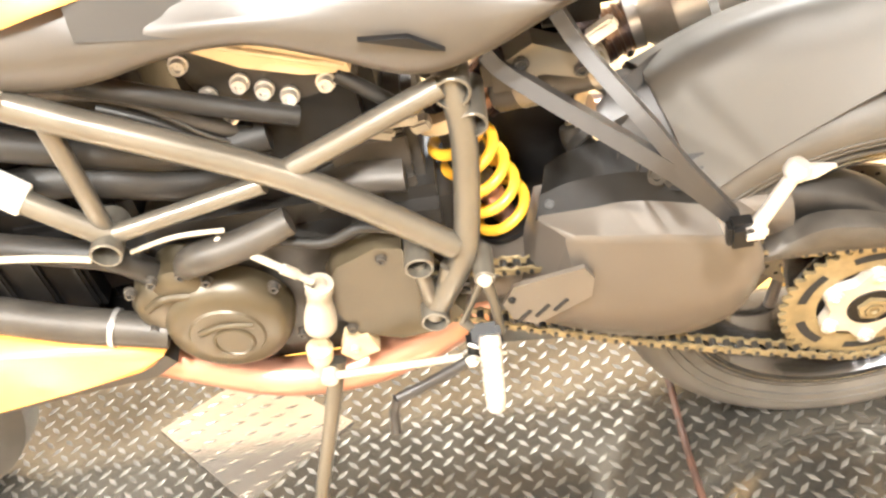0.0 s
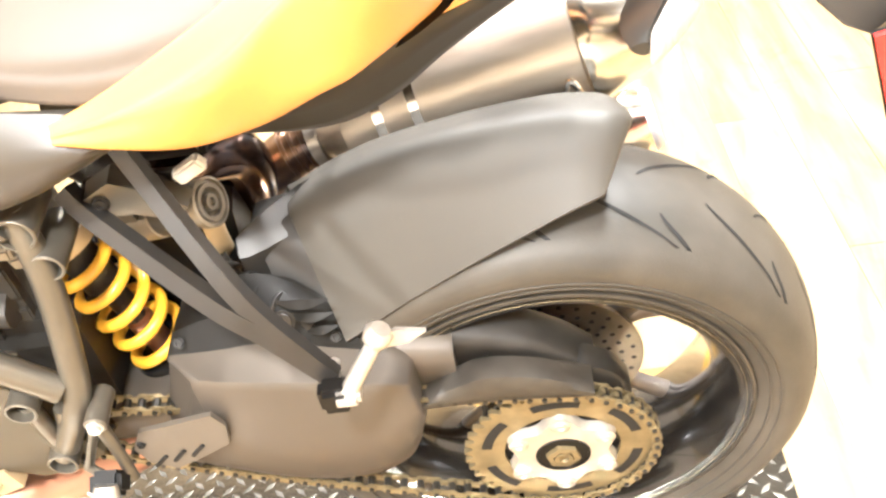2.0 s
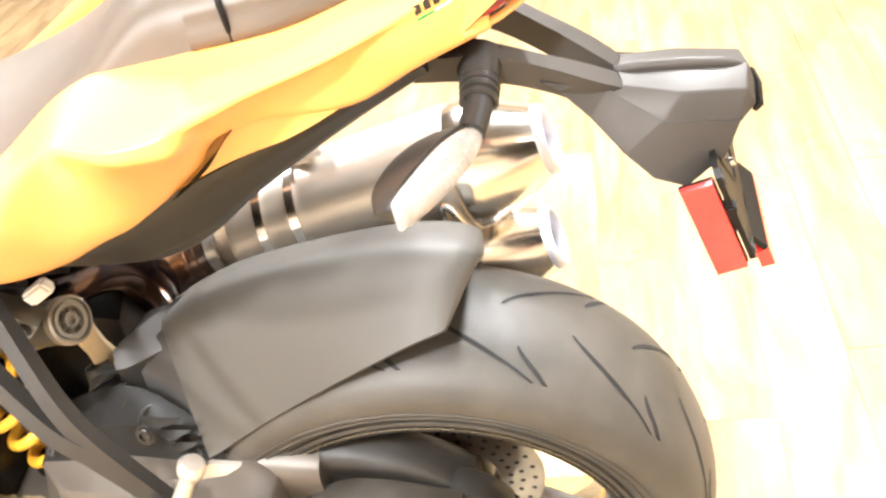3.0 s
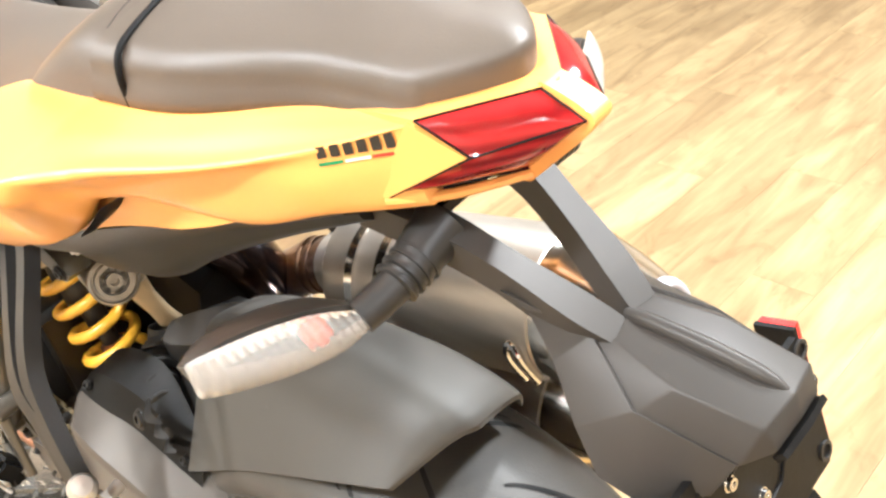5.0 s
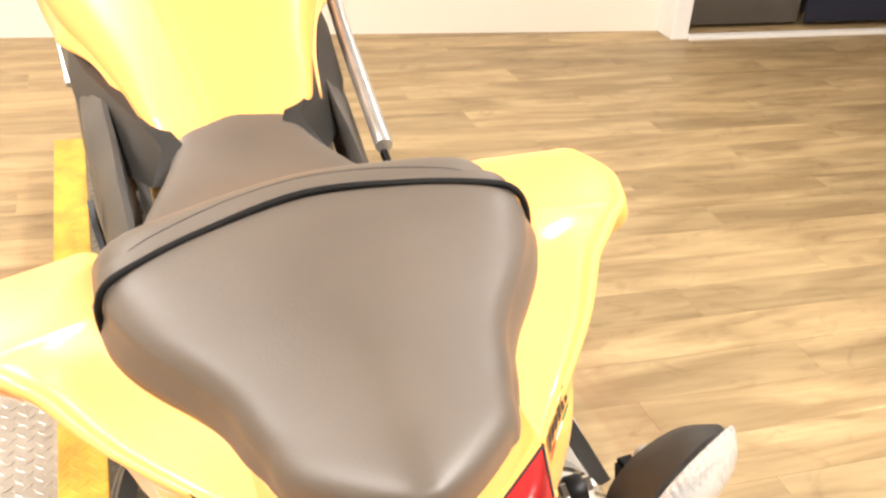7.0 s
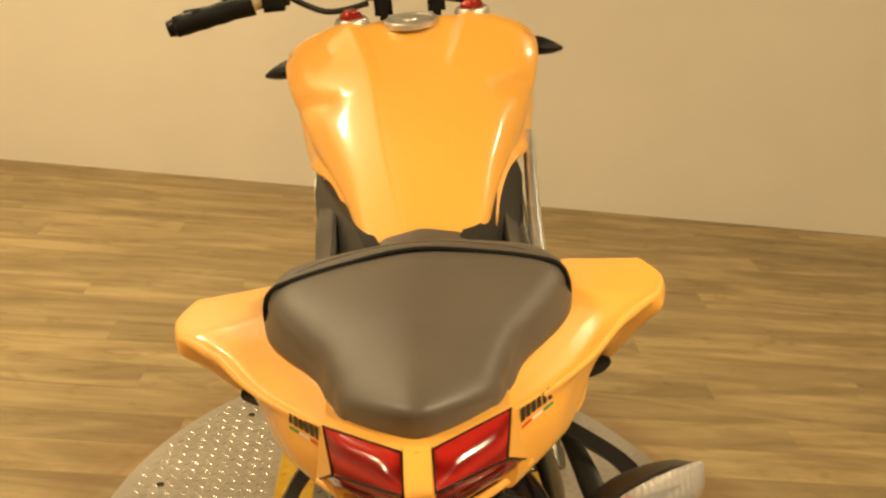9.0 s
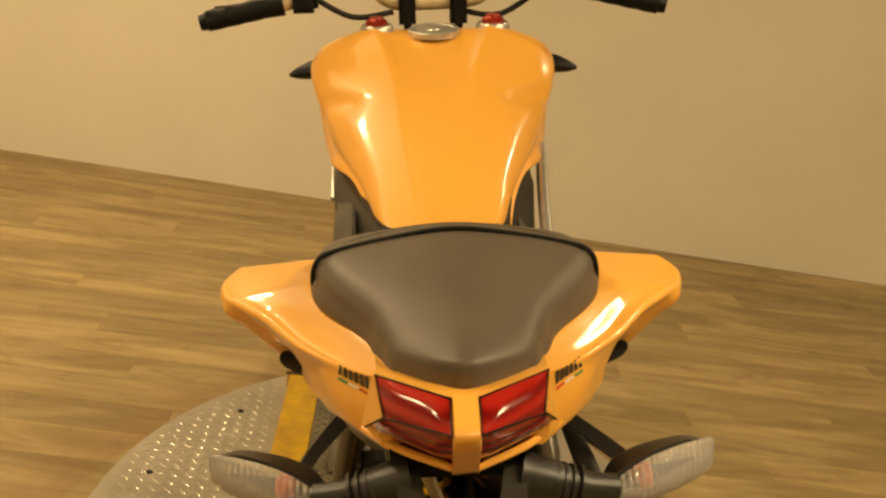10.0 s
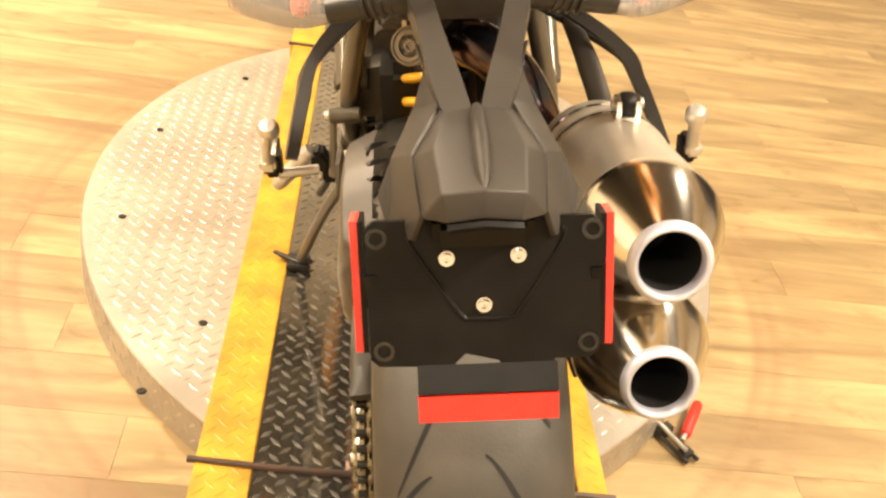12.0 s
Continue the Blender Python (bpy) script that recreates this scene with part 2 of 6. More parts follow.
def clear_lens():
    m = bpy.data.materials.new("clear_lens")
    nt, b = nodes_of(m)
    tc = nt.nodes.new("ShaderNodeTexCoord")
    wv = nt.nodes.new("ShaderNodeTexWave")
    wv.wave_type, wv.bands_direction = "BANDS", "Y"
    wv.inputs["Scale"].default_value = 60
    nt.links.new(tc.outputs["Object"], wv.inputs[0])
    bn = nt.nodes.new("ShaderNodeBump")
    bn.inputs["Strength"].default_value, bn.inputs["Distance"].default_value = 0.5, 0.002
    nt.links.new(wv.outputs[0], bn.inputs["Height"])
    nt.links.new(bn.outputs[0], b.inputs["Normal"])
    b.inputs["Base Color"].default_value = (0.93, 0.9, 0.86, 1)
    b.inputs["Roughness"].default_value = 0.15
    b.inputs["Transmission Weight"].default_value = 0.75
    b.inputs["IOR"].default_value = 1.35
    return m


LENS, CLEAR = red_lens(), clear_lens()
LAMPM = bpy.data.materials.new("lamp_panel")
_nt, _b = nodes_of(LAMPM)
_b.inputs["Emission Color"].default_value = (*LAMP_COL, 1)
_b.inputs["Emission Strength"].default_value = 60.0


# ---------- mesh helpers ----------
def part(name, bm, material, parent=None, label="", smooth=40):
    bmesh.ops.recalc_face_normals(bm, faces=bm.faces[:])
    me = bpy.data.meshes.new(name)
    bm.to_mesh(me)
    bm.free()
    me.materials.append(material)
    if smooth:
        me.shade_smooth()
        me.set_sharp_from_angle(angle=radians(smooth))
    ob = new(name, me)
    ob.parent = parent
    if label:
        tagged(ob, label)
    return ob


def shared(name, me, parent, m=None):
    ob = new(name, me)
    ob.parent = parent
    if m is not None:
        ob.matrix_basis = m
    return ob


def empty(name, label, category, group=""):
    return tagged(new(name), label, category, group)


def crom(pts, sub, closed=False):
    """A smooth line through the points."""
    p = [Vector(q) for q in pts]
    n = len(p)
    if n < 3:
        return p
    out = []
    for i in range(n if closed else n - 1):
        a, b, c, d = (p[(i + k) % n] if closed else p[min(max(i + k, 0), n - 1)] for k in (-1, 0, 1, 2))
        for j in range(sub):
            t = j / sub
            out.append(0.5 * (2 * b + (c - a) * t + (2 * a - 5 * b + 4 * c - d) * t * t + (3 * b - a - 3 * c + d) * t ** 3))
    if not closed:
        out.append(p[-1])
    return out


def grid_faces(bm, rings, closed=True, caps=True):
    vs = [[bm.verts.new(q) for q in r] for r in rings]
    n = len(vs[0])
    for a, b in zip(vs, vs[1:]):
        for j in range(n if closed else n - 1):
            k = (j + 1) % n
            try:
                bm.faces.new((a[j], a[k], b[k], b[j]))
            except ValueError:
                pass
    if caps and closed:
        for r in (vs[0], vs[-1]):
            try:
                bm.faces.new(r)
            except ValueError:
                pass
    return vs


def tube(bm, pts, r, seg=12, sub=5, flat=1.0, caps=True):
    """A round bar along a smooth line; r is one radius or one for each point."""
    rs = r if isinstance(r, (list, tuple)) else [r] * len(pts)
    line = crom(pts, sub) if len(pts) > 2 else [Vector(q) for q in pts]
    m = len(line)
    rings, prev = [], None
    for i, q in enumerate(line):
        d = (line[min(i + 1, m - 1)] - line[max(i - 1, 0)]).normalized()
        if prev is None:
            prev = d.orthogonal().normalized()
        u = (prev - d * prev.dot(d)).normalized()
        prev = u
        v = d.cross(u)
        f = i / (m - 1) * (len(rs) - 1)
        k = min(int(f), len(rs) - 2)
        rad = rs[k] + (rs[k + 1] - rs[k]) * (f - k)
        rings.append([q + rad * (math.cos(a) * u + flat * math.sin(a) * v) for a in (2 * math.pi * j / seg for j in range(seg))])
    grid_faces(bm, rings, True, caps)
    return bm


def lathe(bm, origin, axis, profile, seg=32, caps=False):
    """A body turned round an axis; profile: rows of (along, radius)."""
    o, d = Vector(origin), Vector(axis).normalized()
    u = d.orthogonal().normalized()
    v = d.cross(u)
    rings = [[o + d * a + r * (math.cos(t) * u + math.sin(t) * v) for t in (2 * math.pi * j / seg for j in range(seg))] for a, r in profile]
    grid_faces(bm, rings, True, caps)
    return bm


def rod(bm, a, b, r, r2=None, seg=16, edge=0.12):
    """A cylinder from a to b with softened ends."""
    a, b = Vector(a), Vector(b)
    r2 = r if r2 is None else r2
    L = (b - a).length
    e = min(edge * min(r, r2), L * 0.3)
    lathe(bm, a, b - a, [(0, 0.001), (0, r - e), (e, r), (L - e, r2), (L, r2 - e), (L, 0.001)], seg)
    return bm


def pipe(bm, a, b, r, wall=0.003, seg=20):
    """An open pipe from a to b with a hollow end."""
    a, b = Vector(a), Vector(b)
    L = (b - a).length
    lathe(bm, a, b - a, [(0, 0.001), (0, r), (L - 0.001, r), (L, r - 0.001), (L, r - wall), (L * 0.3, r - wall), (L * 0.3, 0.001)], seg)
    return bm


def bolt(bm, a, n, r=0.006, h=0.006):
    a, n = Vector(a), Vector(n).normalized()
    lathe(bm, a, n, [(0, r * 1.25), (h * 0.3, r * 1.25), (h * 0.3, r), (h, r * 0.92), (h, r * 0.5), (h * 0.5, r * 0.5), (h * 0.5, 0.0005)], 12)
    return bm


def soften(bm, width, seg=2, angle=25):
    es = [e for e in bm.edges if len(e.link_faces) == 2 and e.calc_face_angle(0) > radians(angle)]
    if es and width:
        bmesh.ops.bevel(bm, geom=es, offset=width, segments=seg, affect="EDGES", profile=0.6, clamp_overlap=True)
    return bm


def plate(bm, outline, y0, y1, bev=0.003, seg=2, taper=1.0):
    """A sheet cut to an outline in x and z, between two y; taper shrinks the y0 side round its middle."""
    n = len(outline)
    cx, cz = sum(p[0] for p in outline) / n, sum(p[1] for p in outline) / n
    a = [bm.verts.new((cx + (x - cx) * taper, y0, cz + (z - cz) * taper)) for x, z in outline]
    b = [bm.verts.new((x, y1, z)) for x, z in outline]
    bm.faces.new(a)
    bm.faces.new(b[::-1])
    for i in range(n):
        j = (i + 1) % n
        bm.faces.new((a[i], b[i], b[j], a[j]))
    return soften(bm, bev, seg)


def slab(bm, pts, thick, bev=0.0015):
    """A flat many-sided tile, thickened inwards from its face."""
    p = [Vector(q) for q in pts]
    nrm = Vector((0, 0, 0))
    for i in range(len(p)):
        nrm += p[i].cross(p[(i + 1) % len(p)])
    nrm.normalize()
    a = [bm.verts.new(q) for q in p]
    b = [bm.verts.new(q - nrm * thick) for q in p]
    bm.faces.new(a)
    bm.faces.new(b[::-1])
    for i in range(len(p)):
        j = (i + 1) % len(p)
        bm.faces.new((a[i], b[i], b[j], a[j]))
    return soften(bm, bev, 2)


def block(bm, c, size, bev=0.004, rot=None):
    r = bmesh.ops.create_cube(bm, size=1)
    bmesh.ops.scale(bm, vec=size, verts=r["verts"])
    if bev:
        es = {e for v in r["verts"] for e in v.link_edges}
        r2 = bmesh.ops.bevel(bm, geom=list(es), offset=bev, segments=2, affect="EDGES", clamp_overlap=True)
        vs = {v for f in r2["faces"] for v in f.verts} | {v for v in r["verts"] if v.is_valid}
    else:
        vs = set(r["verts"])
    stack, seen = list(vs), set(vs)
    while stack:
        for e in stack.pop().link_edges:
            for w in e.verts:
                if w not in seen:
                    seen.add(w)
                    stack.append(w)
    if rot is not None:
        bmesh.ops.rotate(bm, verts=list(seen), cent=(0, 0, 0), matrix=rot)
    bmesh.ops.translate(bm, vec=c, verts=list(seen))
    return bm


def loft(bm, sections, ring_sub=4, along_sub=4, closed=True, caps=True):
    """A smooth skin over sections that have as many points each."""
    rows = [crom(r, ring_sub, closed) for r in sections]
    cols = list(zip(*rows))
    lines = [crom(c, along_sub) for c in cols]
    grid_faces(bm, list(zip(*lines)), closed, caps)
    return bm


def B():
    return bmesh.new()


# ---------- room ----------
def box_struct(name, lo, hi, material, label, bev=0.0):
    bm = B()
    block(bm, [(a + b) / 2 for a, b in zip(lo, hi)], [b - a for a, b in zip(lo, hi)], bev)
    return tagged(part(name, bm, material, smooth=0), label, kind="structure")


floor = box_struct("floor", (-4.5, -4.1, FLOOR_Z - 0.12), (4.1, 5.1, FLOOR_Z - 0.006), WOOD, "brown wood-look plank floor of the showroom")
wall_1 = box_struct("wall_1", (-0.15, -6.6, FLOOR_Z), (0.0, 0.0, CEIL_Z), WALL, "plain cream painted wall meeting the wood floor")
wall_1.location = (-3.945, 2.42, 0)
wall_1.rotation_euler = (0, 0, radians(-3.16))
box_struct("wall_2", (4.0, -4.1, FLOOR_Z), (4.1, 5.1, CEIL_Z), WALL, "plain cream painted wall")
box_struct("wall_3", (-4.5, -4.1, FLOOR_Z), (4.0, -4.0, CEIL_Z), WALL, "plain cream painted wall")
box_struct("wall_4", (-3.95, 5.0, FLOOR_Z), (4.0, 5.1, CEIL_Z), WALL, "plain cream painted wall")
box_struct("wall_5", (-4.1, 2.42, 2.05), (-3.95, 5.0, CEIL_Z), WALL, "cream painted wall over the opening")
box_struct("wall_6", (-4.3, 2.42, FLOOR_Z), (-4.2, 5.0, 2.05), DOORM, "dark wall inside the recess")
box_struct("ceiling_1", (-4.6, -4.1, CEIL_Z), (4.1, -0.95, CEIL_Z + 0.1), CEIL, "white painted ceiling of the showroom")
box_struct("ceiling_2", (-4.6, -0.95, CEIL_Z), (4.1, 2.55, CEIL_Z + 0.1), CEILDARK, "dark grey painted ceiling bay over the turntable")
box_struct("ceiling_3", (-4.6, 2.55, CEIL_Z), (4.1, 5.1, CEIL_Z + 0.1), CEIL, "white painted ceiling of the showroom")
box_struct("trim_1", (-3.95, 2.36, FLOOR_Z), (-3.80, 2.45, 2.05), CEIL, "white painted upright trim at the wall's end", 0.004)
box_struct("trim_2", (-3.83, 2.45, FLOOR_Z), (-3.78, 5.0, FLOOR_Z + 0.02), CEIL, "white sill strip along the floor", 0.003)

door = empty("sliding_door", "dark grey sliding door panel standing in the recess", "door")
bm = B()
block(bm, (-3.98, 2.82, FLOOR_Z + 1.02), (0.04, 0.72, 2.0), 0.004)
part("door_panel", bm, DOORM, door)
bm = B()
rod(bm, (-3.952, 3.12, 0.85), (-3.952, 3.12, 1.05), 0.008)
part("door_handle", bm, CHROME, door)
banner = empty("navy_banner", "dark navy cloth banner with a yellow mark in the recess", "banner")
bm = B()
loft(bm, [[(-3.93 + 0.012 * math.sin(3 * z), y, FLOOR_Z + 0.03 + z) for y in (3.2, 3.5, 3.8, 4.1)] + [(-3.945 + 0.012 * math.sin(3 * z), y, FLOOR_Z + 0.03 + z) for y in (4.1, 3.8, 3.5, 3.2)] for z in (0, 0.5, 1.0, 1.5, 1.9)], 1, 3)
part("cloth", bm, NAVY, banner)
bm = B()
block(bm, (-3.912, 3.42, 0.13), (0.012, 0.10, 0.09), 0.003)
part("yellow_mark", bm, STRIP, banner)

for lx, ly, power in LAMPS:
    lamp = empty("ceiling_lamp", "unseen recessed ceiling downlight, added to light the showroom", "lamp", "ceiling lamps of the showroom")
    lamp.location = (lx, ly, CEIL_Z)
    bm = B()
    lathe(bm, (0, 0, 0), (0, 0, -1), [(0, 0.15), (0.006, 0.15), (0.012, 0.142), (0.012, 0.126), (0.004, 0.124), (0.0, 0.12)], 40)
    part("trim_ring", bm, CEIL, lamp)
    bm = B()
    lathe(bm, (0, 0, -0.003), (0, 0, -1), [(0, 0.122), (0.003, 0.12), (0.003, 0.001)], 32)
    part("diffuser", bm, LAMPM, lamp)
    li = bpy.data.lights.new("lamp_light", "AREA")
    li.shape, li.size = "DISK", 0.24
    li.energy, li.color = power, LAMP_COL
    lo = new("lamp_light", li)
    lo.parent = lamp
    lo.location = (0, 0, -0.014)

# ---------- turntable and runway ----------
def lozenge(bm, x, y, z, a, l=0.0138, w=0.0044, h=0.0010):
    c, s = math.cos(a), math.sin(a)
    q = [(-l, 0, 0), (0, -w, 0), (l, 0, 0), (0, w, 0), (-l * 0.45, 0, h), (l * 0.45, 0, h)]
    v = [bm.verts.new((x + c * p - s * r, y + s * p + c * r, z + k)) for p, r, k in q]
    for f in ((0, 1, 5, 4), (1, 2, 5), (2, 3, 4, 5), (3, 0, 4)):
        bm.faces.new([v[i] for i in f])


def treads(bm, inside, x0, x1, y0, y1, z, step=0.033):
    """Columns of slanting lozenges; each column leans the other way and is set off by half a step."""
    nx, ny = int((x1 - x0) / step), int((y1 - y0) / (step / 2))
    for j in range(ny + 1):
        for i in range(nx + 1):
            x, y = x0 + (i + 0.5 * (j % 2)) * step, y0 + j * step / 2
            if inside(x, y):
                lozenge(bm, x, y, z, math.pi / 4 if j % 2 else -math.pi / 4)


DX, DR, DZ = -1.16, 1.05, -0.045
DYL, DYR = 0.265, -0.43
turntable = empty("turntable", "lens-shaped steel chequer-plate turntable lying on the wood floor", "turntable")


def on_table(x, y, edge=0.0):
    return math.hypot(x - DX, y - DYL) < DR - edge and math.hypot(x - DX, y - DYR) < DR - edge


half = math.acos((DYL - DYR) / 2 / DR)
rim = [(DX + DR * math.sin(a), DYL - DR * math.cos(a)) for a in (-half + 2 * half * k / 48 for k in range(48))]
rim += [(DX - DR * math.sin(a), DYR + DR * math.cos(a)) for a in (-half + 2 * half * k / 48 for k in range(48))]
bm = B()
cx, cy = DX, (DYL + DYR) / 2
grid_faces(bm, [[(cx + (x - cx) * f, cy + (y - cy) * f, z) for x, y in rim] for z, f in ((FLOOR_Z, 1.0), (DZ - 0.003, 1.0), (DZ, 0.997))], True, True)
part("disc", bm, PLATE, turntable, smooth=30)
bm = B()
treads(bm, lambda x, y: on_table(x, y, 0.02) and not -0.40 < y < 0.22, DX - DR, DX + DR, -0.85, 0.65, DZ, 0.035)
tagged(part("raised_treads", bm, TIPS, turntable, smooth=0), kind="stuff")


def rim_treads(bm, step=0.036):
    """The same lozenges on the upright edge."""
    for cyy, sg in ((DYL, -1), (DYR, 1)):
        n = int(2 * half * DR / (step / 2))
        for k in range(1, n):
            a = -half + 2 * half * k / n
            nx, ny = math.sin(a), sg * math.cos(a)
            for row in range(2):
                zc = FLOOR_Z + 0.018 + 0.036 * row + (0.018 if k % 2 else 0)
                ca = math.pi / 4 if k % 2 else -math.pi / 4
                q = [(-0.0135, 0, 0), (0, -0.0042, 0), (0.0135, 0, 0), (0, 0.0042, 0), (-0.006, 0, 0.0016), (0.006, 0, 0.0016)]
                v = []
                for p, r, h in q:
                    along, up = p * math.cos(ca) - r * math.sin(ca), p * math.sin(ca) + r * math.cos(ca)
                    v.append(bm.verts.new((DX + (DR + h) * nx + along * ny, cyy + (DR + h) * ny - along * nx, zc + up)))
                for f in ((0, 1, 5, 4), (1, 2, 5), (2, 3, 4, 5), (3, 0, 4)):
                    bm.faces.new([v[i] for i in f])


bm = B()
rim_treads(bm)
tagged(part("rim_treads", bm, TIPS, turntable, smooth=0), kind="stuff")
for sx, sy in ((-0.62, -0.46), (-0.42, -0.53), (-0.95, -0.68), (-1.35, -0.68), (-1.7, -0.52), (-0.6, 0.36), (-1.3, 0.5)):
    bm = B()
    bolt(bm, (sx, sy, DZ), (0, 0, 1), 0.007, 0.003)
    part("screw", bm, DARK, turntable)

RX0, RX1, RY0, RY1 = -2.66, 0.32, -0.41, 0.236
runway = empty("runway", "black chequer-plate ramp with worn yellow edges across the turntable", "ramp")
for x0, x1, dy in ((RX0, -1.8715, -0.008), (-1.8685, RX1, 0.0)):
    for name, y0, y1, m in (("deck", RY0 + 0.088, RY1 - 0.049, RUNWAY), ("yellow_edge", RY0, RY0 + 0.087, STRIP), ("yellow_edge", RY1 - 0.048, RY1, STRIP)):
        bm = B()
        block(bm, ((x0 + x1) / 2, (y0 + y1) / 2 + dy, -0.022), (x1 - x0, y1 - y0, 0.044), 0.0015)
        part(name, bm, m, runway)
        bm = B()
        treads(bm, lambda x, y: True, x0 + 0.02, x1 - 0.01, y0 + dy + 0.012, y1 + dy - 0.008, 0.0, 0.033)
        tagged(part("raised_treads", bm, RAISED if m is RUNWAY else STRIP, runway, smooth=0), kind="stuff")
for x in (-0.225, -1.87):
    bm = B()
    tube(bm, [(x - 0.004, RY0 - 0.012, 0.001), (x + 0.003, -0.25, 0.003), (x, -0.1, 0.002), (x + 0.004, RY1 + 0.01, 0.002)], 0.0055, 8, 6)
    part("joint_bead", bm, COPPER_BEAD, runway, "reddish-brown bead along a plate joint")
bm = B()
slab(bm, [(-1.06, 0.05, 0.004), (-0.89, -0.13, 0.004), (-0.73, 0.01, 0.004), (-0.91, 0.16, 0.004)], 0.004, 0.0008)
steel_patch = empty("steel_patch", "bright bare steel diamond plate screwed onto the black ramp", "plate")
part("sheet", bm, BRIGHT, steel_patch, smooth=0)
bm = B()
for a in range(7):
    for b in range(7):
        lozenge(bm, -1.06 + (a + 0.5) * 0.0243 + (b + 0.5) * 0.0214, 0.05 - (a + 0.5) * 0.0257 + (b + 0.5) * 0.0157, 0.0041, 0.2)
tagged(part("raised_treads", bm, BRIGHT, steel_patch, smooth=0), kind="stuff")
for q in ((-1.042, 0.046), (-0.892, -0.112), (-0.748, 0.012), (-0.91, 0.143)):
    bm = B()
    bolt(bm, (*q, 0.004), (0, 0, 1), 0.004, 0.002)
    part("screw", bm, CHROME, steel_patch)

clamp = empty("toggle_clamp", "small steel latch with a red grip lying by the turntable", "clamp")
bm = B()
for o in (-0.011, 0.011):
    rod(bm, (-0.535 - o * 0.5, 0.412 + o, FLOOR_Z + 0.012), (-0.452 - o * 0.5, 0.462 + o, FLOOR_Z + 0.010), 0.0045, seg=10)
block(bm, (-0.523, 0.420, FLOOR_Z + 0.016), (0.022, 0.036, 0.022), 0.003, Matrix.Rotation(0.54, 3, "Z"))
block(bm, (-0.470, 0.451, FLOOR_Z + 0.012), (0.020, 0.030, 0.016), 0.003, Matrix.Rotation(0.54, 3, "Z"))
part("body", bm, DARK, clamp)
bm = B()
rod(bm, (-0.528, 0.408, FLOOR_Z + 0.030), (-0.462, 0.448, FLOOR_Z + 0.026), 0.0045, seg=10)
rod(bm, (-0.492, 0.448, FLOOR_Z + 0.022), (-0.515, 0.461, FLOOR_Z + 0.024), 0.005, seg=10)
part("latch", bm, ALU, clamp, "bright steel latch bar")
bm = B()
tube(bm, [(-0.506, 0.457, FLOOR_Z + 0.024), (-0.512, 0.460, FLOOR_Z + 0.024), (-0.555, 0.481, FLOOR_Z + 0.026), (-0.590, 0.499, FLOOR_Z + 0.028), (-0.596, 0.502, FLOOR_Z + 0.028)], [0.006, 0.0105, 0.0115, 0.0105, 0.005], 14, 5)
part("grip", bm, REFLECT, clamp, "red plastic grip")

# ---------- motorcycle: forward is -x, built upright and leaned on its side stand ----------
bike = empty("motorcycle", "yellow naked sport motorcycle leaning on its side stand on the ramp", "motorcycle")
bike.rotation_euler = (radians(10.0), 0, 0)
WZ = 0.306

